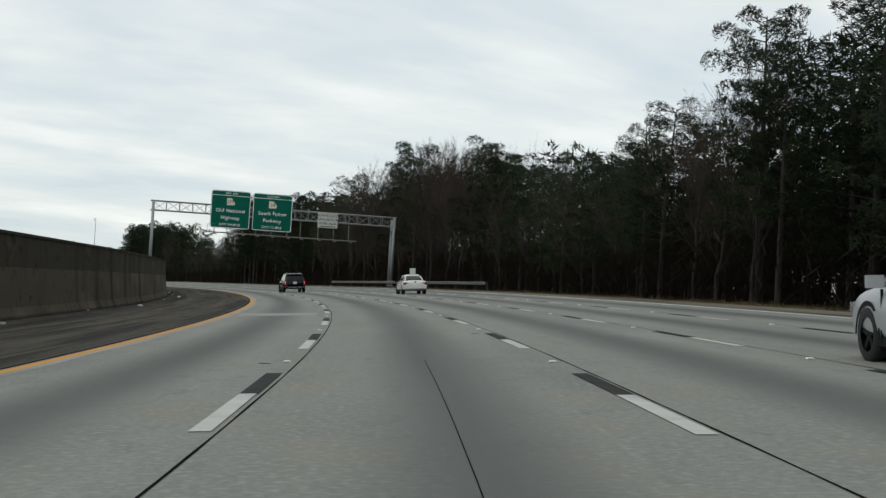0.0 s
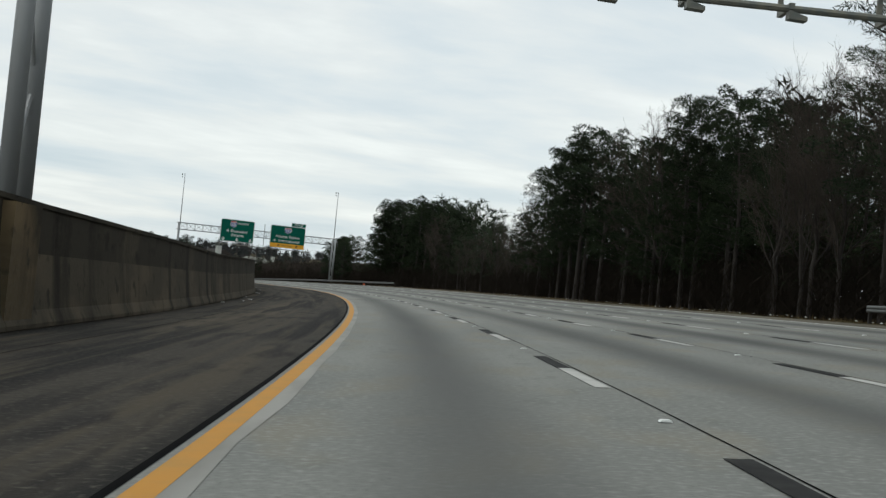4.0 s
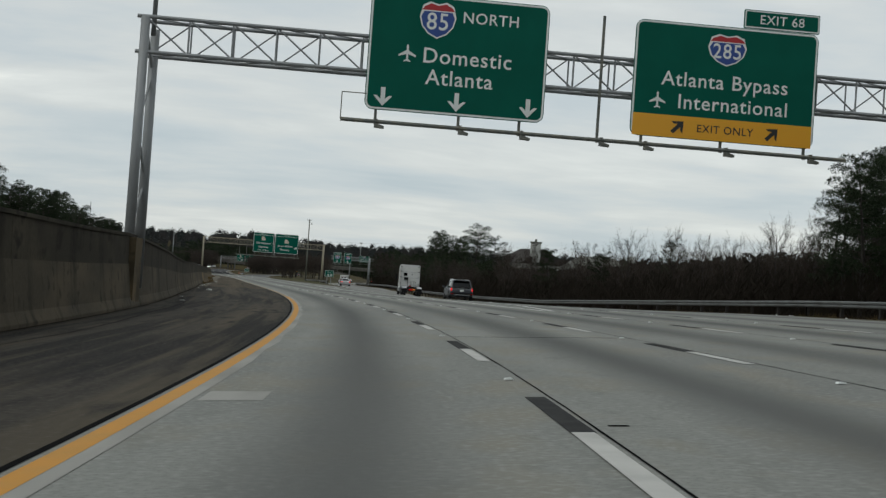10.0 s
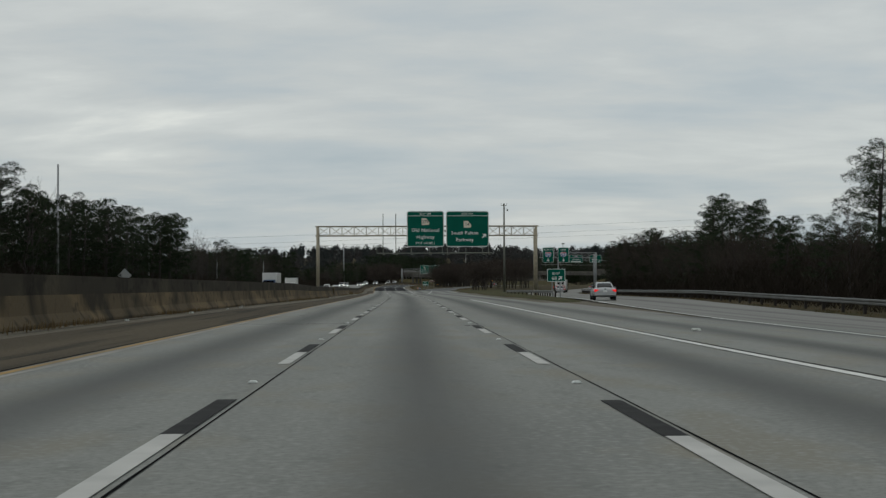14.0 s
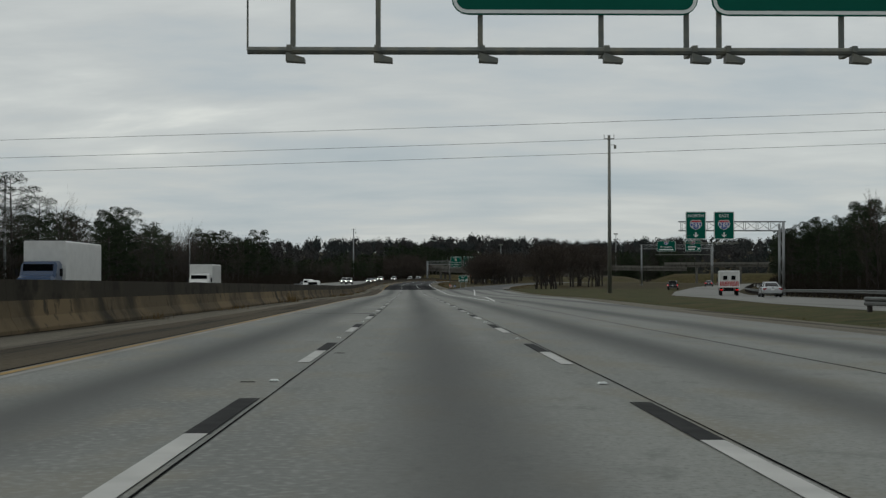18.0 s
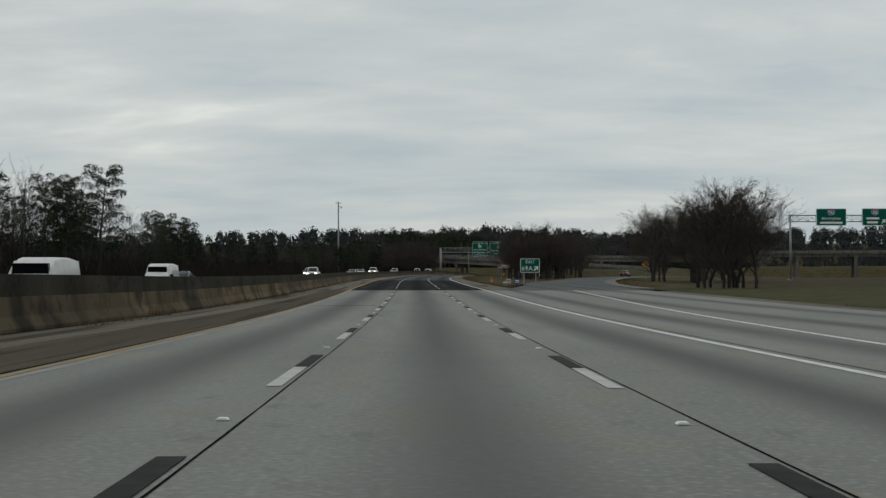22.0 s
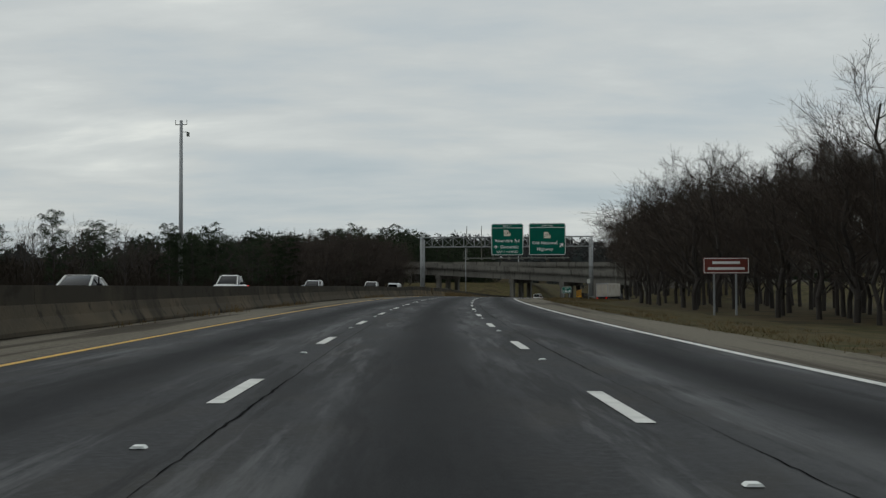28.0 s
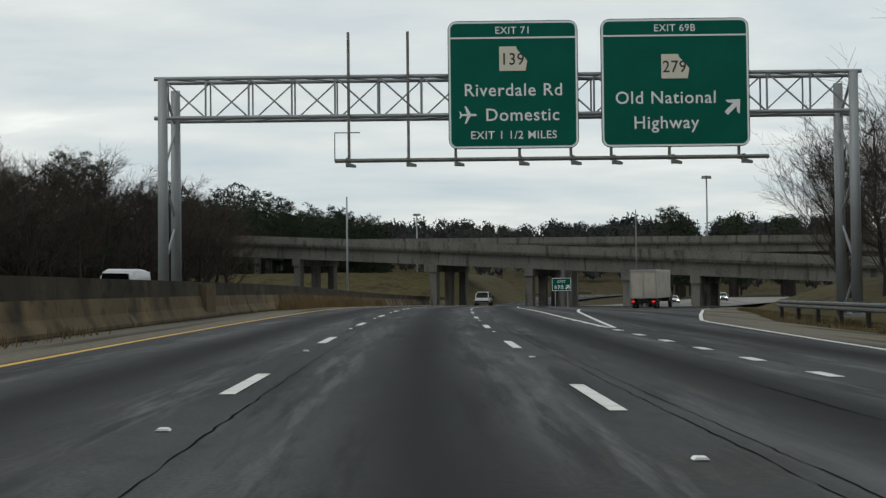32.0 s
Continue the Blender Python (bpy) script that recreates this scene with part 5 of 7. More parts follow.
tall_pole(840.5, 29.7, 23.2, 0.30, "tall dark steel camera pole in the grass")
tall_pole(1185, -33.5, 21.8, 0.30, "tall galvanised camera pole beyond the barrier")
tall_pole(1300, -9.5, 11.0, 0.12, "slim pole behind the median barrier", False)
tall_pole(1330, 20.5, 12.0, 0.10, "slim pole beside the overpass", False)
for s, u, h in ((640, -33, 14), (700, -35, 10), (770, -34, 11), (860, -33, 9)):
    tall_pole(s, u, h, 0.14, "grey utility pole beside the opposite carriageway", False)
for s, u, h, lab in ((1560, 38, 34, "far high-mast lamp pole over the trees"), (1640, -70, 30, "far high-mast lamp pole beyond the overpass")):
    t = thing("lamp_mast", stand(s, u, 0), lab, "lamp mast", "high-mast lamps")
    part("shaft", Geo().tube((0, 0, 0), (0, 0, h), 0.35, 0.2, 10), M_STEEL, t, smooth=True)
    part("lamp_ring", Geo().tube((0, 0, h - 0.4), (0, 0, h + 0.3), 1.5, 1.3, 10), M_STEEL_DARK, t)
t = thing("radio_mast", stand(1330, -210, 0), "far lattice radio mast over the wood", "radio mast")
part("lattice", Geo().tube((0, 0, 0), (0, 0, 38), 0.5, 0.35, 6), M_STEEL, t)
for z in (31, 34, 37):
    part("antenna_ring", Geo().tube((0, 0, z), (0, 0, z + 1.6), 1.3, 1.3, 8), M_STEEL, t)
for i, (dz, off, sag) in enumerate(((0.0, 0.0, 0.9), (1.15, 0.5, 0.9), (-0.75, 1.0, 0.8))):
    g = Geo()
    for k in range(25):
        u = -150 + k * 12.5
        p = spot(735 + off + u * 0.01, u, 9.6 + dz + u * 0.034 + sag * ((u / 150.0) ** 2) * 2, level=True)
        g.v += [p + Vector((0, 0, 0.013)), p + Vector((0.011, 0.011, -0.008)), p + Vector((-0.011, -0.011, -0.008))]
    g.f = [[3 * k + j, 3 * k + (j + 1) % 3, 3 * k + 3 + (j + 1) % 3, 3 * k + 3 + j] for k in range(24) for j in range(3)]
    tagged(part("power_wire", g, M_SEAL), "thin power wire crossing high over the motorway", "wire", "overhead wires")

# ---- overpass: two parallel bridges on piers ----
def bridge(s, u0, u1, z_at, depth, width, piers, ground_z, label, skew=0.0):
    base = stand(s, 0, 0, skew, level=True)
    t = thing("overpass", base, label, "bridge", "overpass bridges")
    n = 8
    for k in range(n):
        a, b = u0 + (u1 - u0) * k / n, u0 + (u1 - u0) * (k + 1) / n
        za, zb = z_at(a), z_at(b)
        part("deck", Geo().prism([(a, za - 1.0), (b - 0.02, zb - 1.0), (b - 0.02, zb - 1.3), (a, za - 1.3)], -width / 2, width / 2), M_BRIDGE, t)
        for y in (-width / 2, width / 2 - 0.35):
            part("parapet", Geo().prism([(a, za), (b - 0.03, zb), (b - 0.03, zb - 1.02), (a, za - 1.02)], y - 0.15, y + 0.2), M_BRIDGE, t)
        for y in np.linspace(-width / 2 + 0.5, width / 2 - 0.9, 5):
            part("girder", Geo().prism([(a, za - 1.28), (b, zb - 1.28), (b, zb - depth), (a, za - depth)], float(y), float(y) + 0.4), M_BRIDGE, t)
    for u in piers:
        z = z_at(u)
        part("pier_cap", Geo().prism([(u - 0.6, z - depth), (u + 0.6, z - depth), (u + 0.6, z - depth - 0.9), (u - 0.6, z - depth - 0.9)], -width / 2 + 0.3, width / 2 - 0.3), M_BRIDGE, t)
        for y in (-width / 2 + 1.0, 0, width / 2 - 1.0):
            part("column", Geo().box((u, y, (z - depth - 0.5 + ground_z) / 2), (0.95, 0.95, z - depth - 0.5 - ground_z)), M_BRIDGE, t)
    return t


bridge(1345.5, -64, 72, lambda u: 8.1 - 0.054 * u, 2.95, 11.0, (-23.6, -3.2, 10.0, 22.6, 31.0), -3.5, "weathered concrete overpass bridge on square columns", -20.0)
bridge(1402, -110, 105, lambda u: 11.35 - 0.013 * u, 2.6, 11.0, (-45, -12, 12, 34, 56), -3.0, "second concrete overpass behind the first one", -12.0)
bridge(1295, 95, 190, lambda u: 9.5, 2.2, 11.0, (110, 130, 155), -3.0, "far concrete flyover beyond the ramps")


def bank_mound(s0, s1, u0, u1, h, label, mat=None):
    g = Geo()
    ns, nu = 16, 22
    for i in range(ns + 1):
        for j in range(nu + 1):
            a, b = i / ns, j / nu
            e = min(1, min(a, 1 - a) * 4) * min(1, min(b, 1 - b) * 5)
            e = e * e * (3 - 2 * e)
            g.v.append(spot(s0 + (s1 - s0) * a, u0 + (u1 - u0) * b, -0.9 + (h + 0.6) * e + 0.25 * noise.noise((a * 9, b * 9, h)), level=True))
    for i in range(ns):
        for j in range(nu):
            k = i * (nu + 1) + j
            g.f.append([k, k + 1, k + nu + 2, k + nu + 1])
    tagged(part("embankment", g, mat or M_LAWN, smooth=True), label, "embankment", kind="structure")


bank_mound(1345, 1480, -140, -36, 5.5, "grassy bridge embankment left of the opposite lanes")
bank_mound(1366, 1500, -62, 3, 6.0, "grassy slope behind the overpass")
bank_mound(1190, 1305, 21.0, 90, 2.2, "green grass bank under bare trees")
bank_mound(1400, 1500, 70, 200, 6.5, "grassy bridge embankment beyond the ramps")
def island(s0, s1, ua, ub, h, label):
    """A low lawn between two pavements, highest along its middle."""
    g = Geo()
    n, m = int((s1 - s0) / 4), 8
    for i in range(n + 1):
        s = s0 + (s1 - s0) * i / n
        for j in range(m + 1):
            q = j / m
            u = ua(s) + (ub(s) - ua(s)) * q
            g.v.append(spot(s, u, -0.03 + h * math.sin(math.pi * q) * min(1, (s - s0) / 25, (s1 - s) / 25) + (0.05 * noise.noise((s * 0.3, u, 4)) if 0 < j < m else 0)))
            g.uv.append((u, s))
    g.f = [[i * (m + 1) + j, i * (m + 1) + j + 1, (i + 1) * (m + 1) + j + 1, (i + 1) * (m + 1) + j] for i in range(n) for j in range(m)]
    tagged(part("lawn", g, M_LAWN_GREEN, smooth=True), label, "lawn", kind="structure")


island(604, 925, table((600, 12.6), (700, 14.0), (760, 16.9), (850, 20.4), (905, 21.0), (930, 22.5)), lambda s: r1_a(s) - 0.6, 0.22, "green winter lawn between motorway and ramp")
# ---- trees ----
def card(g, p, a, l, w):
    """A leaf spray: a thin kite at p along a."""
    side = a.orthogonal().normalized() * (w / 2)
    k = len(g.v)
    g.v += [p - a * (l / 2), p + side, p + a * (l / 2), p - side]
    g.f.append([k, k + 1, k + 2, k + 3])


def any_way(r):
    while True:
        v = Vector((r.uniform(-1, 1), r.uniform(-1, 1), r.uniform(-1, 1)))
        if 0.05 < v.length < 1:
            return v.normalized()


def puff(g, r, c, size, count, long, wide):
    """A rounded tuft of needle sprays about c, thick at its skin."""
    for _ in range(count):
        d = any_way(r)
        if d.z < -0.35 and r.random() < 0.6:
            d.z = -d.z
        f = r.uniform(0.62, 1.0) * (1 + 0.16 * noise.noise((d.x * 2.2 + c.x, d.y * 2.2 + c.y, d.z * 2.2)))
        p = c + Vector((d.x * size, d.y * size, d.z * size * 0.72)) * f
        a = (any_way(r) + d * 0.55 + Vector((0, 0, 0.25))).normalized()
        card(g, p, a, r.uniform(*long), r.uniform(*wide))


def pine_meshes(seed, bare_part, cards=1.0, grow=1.0):
    """A 20 m pine: trunk with limbs, and a domed crown of rounded needle tufts with gaps."""
    r = random.Random(seed)
    tr, cr = Geo(), Geo()
    top = Vector((r.uniform(-0.8, 0.8), r.uniform(-0.8, 0.8), 19.2))
    mid = Vector((top.x * 0.2 + r.uniform(-0.2, 0.2), top.y * 0.2, 9))
    tr.tube((0, 0, -0.6), mid, 0.27, 0.19, 7, False).tube(mid, top, 0.19, 0.04, 7, False)
    n = int(44 * (1.15 - bare_part))
    for k in range(n):
        q = (k + r.uniform(0, 0.8)) / n
        f = bare_part + (0.97 - bare_part) * q
        z = 20 * f
        root = mid + (top - mid) * ((z - 9) / 10.2) if z > 9 else mid * (z / 9)
        reach = (3.5 * math.sqrt(max(0.0, 1 - (abs(q - 0.38) / 0.68) ** 2.2)) + 0.25) * r.uniform(0.45, 1.1)
        a = k * 2.4 + r.uniform(-0.6, 0.6)
        tip = root + Vector((math.cos(a) * reach, math.sin(a) * reach, reach * r.uniform(0.05, 0.4)))
        tr.tube(root, tip, 0.06, 0.02, 4, False)
        size = r.uniform(0.75, 1.25)
        puff(cr, r, tip, size, int(165 * size * size * cards) + 4, (0.28 * grow, 0.55 * grow), (0.04 * grow, 0.095 * grow))
        if reach > 1.6:
            puff(cr, r, root.lerp(tip, 0.55), size * 0.8, int(90 * size * size * cards) + 3, (0.28 * grow, 0.55 * grow), (0.04 * grow, 0.095 * grow))
    return tr, cr


def bare_meshes(seed, spread, low, fine=1.0):
    """A leafless 15 m tree: a leader with rising limbs that split into a haze of twigs."""
    r = random.Random(seed)
    tr, cr = Geo(), Geo()

    def twig(g, p, q, w0, w1):
        d = (q - p).normalized()
        side = d.orthogonal().normalized()
        side.rotate(Matrix.Rotation(r.uniform(0, 3.14), 3, d))
        k = len(g.v)
        g.v += [p - side * w0, p + side * w0, q + side * w1, q - side * w1]
        g.f.append([k, k + 1, k + 2, k + 3])

    def bend(d, by, up):
        a = any_way(r)
        a = (a - d * a.dot(d)).normalized()
        return (d + a * by * r.uniform(0.5, 1.2) + Vector((0, 0, up))).normalized()
    lead = [Vector((0, 0, -0.5)), Vector((r.uniform(-.15, .15), r.uniform(-.15, .15), low))]
    while lead[-1].z < 11.0:
        lead.append(lead[-1] + Vector((r.uniform(-0.45, 0.45), r.uniform(-0.45, 0.45), r.uniform(1.2, 2.0))))
    for i in range(len(lead) - 1):
        f0, f1 = max(lead[i].z, 0) / 14, max(lead[i + 1].z, 0) / 14
        tr.tube(lead[i], lead[i + 1], 0.19 * (1 - f0) + 0.012, 0.19 * (1 - f1) + 0.012, 7, False)
    limbs = 17
    for k in range(limbs):
        z = low + (10.9 - low) * (k / limbs) ** 0.9
        i = max(j for j in range(len(lead) - 1) if lead[j].z <= z)
        root = lead[i].lerp(lead[i + 1], (z - lead[i].z) / (lead[i + 1].z - lead[i].z))
        a = k * 2.4 + r.uniform(-0.5, 0.5)
        d = Vector((math.cos(a) * spread, math.sin(a) * spread, 1.0)).normalized()
        length = ((15.0 - z) * 0.42 + 1.6) * r.uniform(0.75, 1.15)
        p, rad = root, 0.068 * (1 - z / 16) + 0.014
        for j in range(4):
            d = bend(d, 0.20, 0.13)
            q = p + d * length / 4
            tr.tube(p, q, rad, rad * 0.72, 4, False)
            for _ in range(int(3 * fine) + (j > 1)):
                d2 = bend(d, 0.62, 0.16)
                p2 = p.lerp(q, r.random())
                l2 = length * r.uniform(0.22, 0.42)
                q2 = p2 + d2 * l2
                twig(cr, p2, q2, rad * 0.34 + 0.004, 0.008)
                for _ in range(int(5 * fine)):
                    d3 = bend(d2, 0.7, 0.1)
                    p3 = p2.lerp(q2, r.uniform(0.2, 1))
                    q3 = p3 + d3 * l2 * r.uniform(0.35, 0.65)
                    twig(cr, p3, q3, 0.0095, 0.006)
                    for _ in range(int(3 * fine)):
                        d4 = bend(d3, 0.7, 0.1)
                        p4 = p3.lerp(q3, r.uniform(0.3, 1))
                        twig(cr, p4, p4 + d4 * l2 * r.uniform(0.25, 0.5), 0.0075, 0.004)
            p, rad = q, rad * 0.72
    top = max(v.z for v in cr.v)
    for geo in (tr, cr):
        for v in geo.v:
            v.z *= 15 / top if v.z > 0 else 1
    return tr, cr


PINE_SEEDS = ((1, 0.2), (2, 0.28), (3, 0.34), (4, 0.14), (5, 0.24))
BARE_SEEDS = ((11, 1.0, 2.2), (12, 1.25, 1.8), (13, 0.9, 3.0), (14, 1.5, 1.6), (15, 1.15, 2.6))
FINE = dict(pine=[(a.mesh("trunk", M_BARK, True), b.mesh("crown", M_PINE)) for a, b in (pine_meshes(*q) for q in PINE_SEEDS)],
            bare=[(a.mesh("trunk", M_BARK, True), b.mesh("crown", M_TWIG)) for a, b in (bare_meshes(*q) for q in BARE_SEEDS)],
            dense=[(a.mesh("trunk", M_BARK, True), b.mesh("crown", M_TWIG)) for a, b in (bare_meshes(q + 60, w, l, 1.12) for q, w, l in BARE_SEEDS[:4])])


def arrays(geo):
    return np.array([tuple(v) for v in geo.v]), np.array([f for f in geo.f if len(f) == 4])


COARSE = dict(pine=[[arrays(g) for g in pine_meshes(q[0] + 30, 0.15, 0.05, 3.2)] for q in PINE_SEEDS[:3]],
              bare=[[arrays(g) for g in bare_meshes(q[0] + 30, q[1], q[2], 0.5)] for q in BARE_SEEDS[:3]])
rt = random.Random(21)
COUNT = dict(pine=0, bare=0)
HEAP = {}


def plant(kind, s, u, h, z=-0.5, single=True, zone=""):
    p = spot(s, u, z)
    k = h / (20.0 if kind == "pine" else 15.0)
    wide = k * rt.uniform(0.9, 1.25) * ((1.15 if zone.startswith("clump") else 0.66) if kind == "bare" else 1.0)
    m = Matrix.LocRotScale(p, Euler((0, 0, rt.uniform(0, 6.28))), Vector((wide, wide, k)))
    if not single or COUNT[kind] >= 285:
        for part_i, (v, f) in enumerate(rt.choice(COARSE[kind])):
            mat = (M_BARK, M_PINE if kind == "pine" else M_TWIG)[part_i]
            heap = HEAP.setdefault((zone, mat.name), [[], [], 0, mat])
            w = v @ np.array(m.to_3x3()).T + np.array(p)
            heap[0].append(w)
            heap[1].append(f + heap[2])
            heap[2] += len(v)
        return
    COUNT[kind] += 1
    t = new("pine_tree" if kind == "pine" else "bare_tree")
    t.empty_display_size = 0.3
    t.matrix_basis = m
    tall = "tall " if h > (16 if kind == "pine" else 11) else ""
    tagged(t, (tall + "dark green pine tree at the edge of the wood") if kind == "pine" else (tall + "leafless grey-brown winter tree with fine twigs"), "tree", "pine trees" if kind == "pine" else "bare trees")
    for name, me in zip(("trunk", "crown"), rt.choice(FINE["dense" if zone.startswith("clump") else kind])):
        ob = new(name, me)
        ob.parent = t


def wood(zone, s0, s1, ua, depth, rows, gap, pine, h0, h1, side=1, z=-0.5, singles=1):
    fa = ua if callable(ua) else (lambda s: ua)
    for row in range(rows):
        s = s0 + rt.uniform(0, gap)
        while s < s1:
            u = fa(s) + side * (row * depth / max(rows, 1) + rt.uniform(-1.2, 1.2))
            high = h0(s) * rt.uniform(0.88, 1.05) if callable(h0) else rt.uniform(h0, h1)
            plant("pine" if rt.random() < pine else "bare", s, u, high * (1 + 0.01 * row), z, row < singles, zone)
            s += gap * rt.uniform(0.7, 1.35)


west_top = table((470, 11), (560, 12.3), (604, 13.2), (637, 12.2), (668, 11.9), (700, 13.2), (740, 12.2), (770, 11.8), (800, 10.6), (850, 11.8), (875, 12.5), (913, 12.2), (940, 12.8), (988, 12.2), (1006, 9.4), (1020, 8.2), (1036, 9.6), (1046, 7.6), (1060, 6.8), (1080, 7.2), (1100, 8.4), (1124, 9.2), (1141, 8.2), (1161, 9.0), (1180, 8.2), (1199, 9.0), (1230, 9.4), (1257, 12), (1285, 14.6), (1345, 16.2))
wood("clump beside the exit ramp", 917, 931, lambda s: 27.2 + (s - 914) * 0.1, 5, 2, 3.6, 0.0, 9.4, 10.8, singles=2)
wood("clump beside the lanes", 1077, 1104, lambda s: 19.5 + (s - 1072) * 0.02, 16, 5, 4.2, 0.0, 8.2, 9.8, singles=4)
wood("clump beyond the exit ramp", 1000, 1050, lambda s: r2_b(s) + 8, 18, 3, 6.0, 0.05, 11.4, 13.0, singles=3)
wood("clump beside the lanes", 1104, 1175, lambda s: 18.5 + (s - 1096) * 0.03, 15, 4, 6.0, 0.0, 10.2, 12, singles=3)
wood("clump beside the lanes", 1175, 1238, lambda s: 20.5 + (s - 1175) * 0.06, 16, 4, 7.5, 0.0, 9.5, 12, z=0.8, singles=4)
wood("clump beyond the opposite carriageway", 1232, 1345, lambda s: foot(s) - 25, 12, 2, 5.0, 0.12, west_top, 0, -1, singles=2)
for s, u, h in ((1086, 21.5, 11.5), (1083, 26, 12), (1250, 24.8, 11.8), (1244, 29, 11.5), (1262, 32, 10.5), (1255, 38, 11)):
    plant("bare", s, u, h, 0.6, zone="clump beside the lanes")
for s, u, h in ((1250.5, 27.5, 12.4), (1258, 27.5, 11.5), (1266, 29, 11.0), (1272, 35, 11.5)):
    plant("bare", s, u, h, 0.6, zone="clump beside the lanes")
EAST, WEST = "wood beside the lanes", "wood beyond the opposite carriageway"
for s, u, h in ((424, 28.5, 10.8), (428, 29.5, 11.0), (432, 31.5, 11.2), (435, 29.5, 10.0), (438, 32, 10.8), (440, 30.8, 9.2), (441, 34, 12.0), (444, 36, 12.4), (447, 33.5, 9.6), (449, 38, 12.2), (1290, -33, 14.6)):
    plant("pine", s, u, h, zone=EAST)
east_top = table((-20, 16.5), (60, 15.6), (79, 15.8), (84, 14.6), (94, 13.2), (105, 13.0), (115, 12.4), (120, 12.8), (128, 12.4), (138, 14.4), (150, 16.3), (160, 19.2), (176, 20.8), (196, 20.3), (208, 19), (216, 18), (224, 16.8), (231, 15.0), (238, 15.6), (245, 18), (255, 18.2), (262, 16.4), (270, 15.4), (280, 18.2), (291, 18.3), (300, 16.2), (306, 15), (312, 12.4), (322, 11.4), (332, 9.5), (341, 9.0), (350, 12.0), (358, 13.0), (365, 13.8), (374, 16.2), (382, 17.2), (392, 17.0), (404, 15.6), (407, 11), (425, 9.5))
wood(EAST, -20, 150, 25, 24, 5, 4.3, 0.88, east_top, 0)
wood(EAST, 150, 224, 25, 17, 4, 4.0, 0.15, east_top, 0, singles=2)
wood(EAST, 224, 300, 25, 24, 4, 4.3, 0.8, east_top, 0)
wood(EAST, 300, 345, 25, 24, 4, 4.5, 0.45, east_top, 0)
wood(EAST, 345, 366, 26, 14, 4, 4.2, 0.5, east_top, 0)
wood(EAST, 366, 402, 27.5, 14, 4, 3.8, 0.92, east_top, 0, singles=2)
wood(EAST, 406, 425, 31, 20, 3, 4.5, 0.7, 9.5, 11.5)
wood(EAST, 425, 560, lambda s: r1_b(s) + 12, 26, 4, 5.0, 0.12, 6.5, 9.5)
ramp_top = table((560, 6.8), (610, 7.2), (650, 8.0), (670, 9.2), (690, 10.4), (740, 10.8), (780, 11.4), (810, 10.6), (985, 12.5))
wood(EAST, 560, 720, lambda s: r1_b(s) + 9, 20, 3, 4.8, 0.4, ramp_top, 0)
wood(EAST, 720, 985, lambda s: r1_b(s) + 9, 22, 4, 6.0, 0.6, ramp_top, 0)
wood(EAST, 985, 1120, lambda s: r1_b(s) + 9, 26, 4, 6.5, 0.5, 12.5, 16)
wood(WEST, 470, 700, lambda s: foot(s) - 26, 26, 4, 5.0, 0.7, west_top, 0, -1)
wood(WEST, 700, 950, lambda s: foot(s) - 26, 26, 4, 5.5, 0.35, west_top, 0, -1)
wood(WEST, 950, 1130, lambda s: foot(s) - 32, 22, 4, 6.0, 0.4, west_top, 0, -1)
wood(WEST, 1130, 1240, lambda s: foot(s) - 26, 26, 4, 5.0, 0.25, west_top, 0, -1, singles=2)
wood(WEST, 1240, 1340, lambda s: foot(s) - 36, 26, 5, 3.6, 0.15, west_top, 0, -1, singles=0)
wood("wood behind the overpass", 1425, 1540, -52, 30, 4, 5.0, 0.8, 16.5, 21, -1, 3.0, 0)
wood("wood behind the overpass", 1520, 1640, 30, 60, 4, 6.0, 0.7, 18, 24, 1, 0.0, 0)
for s, u, h in ((630, 46, 15.4), (634, 47.5, 14), (626, 49, 13), (736, 57, 16.5), (741, 60, 18), (746, 63, 17.5), (738, 65, 17), (752, 60, 16), (730, 61, 15), (748, 68, 16.5), (398, 28.5, 16), (391, 27, 17), (1404, -33, 17), (1412, -29, 16), (1410, -38, 17), (1416, -43, 17.5), (1406, -47, 16), (252, 24.5, 18), (284, 24.5, 18), (20, 24, 16), (76, 24.5, 17), (1302, -34, 11), (1058, -45, 12), (1062, -49, 13), (1066, -46, 11.5), (1054, -50, 13), (1070, -51, 12)):
    plant("pine", s, u, h)
for (zone, mat_name), (vs, fs, _, mat) in HEAP.items():
    v, f = np.concatenate(vs), np.concatenate(fs)
    me = bpy.data.meshes.new("wood")
    me.vertices.add(len(v))
    me.vertices.foreach_set("co", v.ravel())
    me.loops.add(f.size)
    me.loops.foreach_set("vertex_index", f.ravel().astype(np.int32))
    me.polygons.add(len(f))
    me.polygons.foreach_set("loop_start", np.arange(0, f.size, 4, dtype=np.int32))
    me.update(calc_edges=True)
    me.materials.append(mat)
    tagged(new("wood", me), "deep dark " + zone + ", trunks and crowns", "wood", kind="stuff")


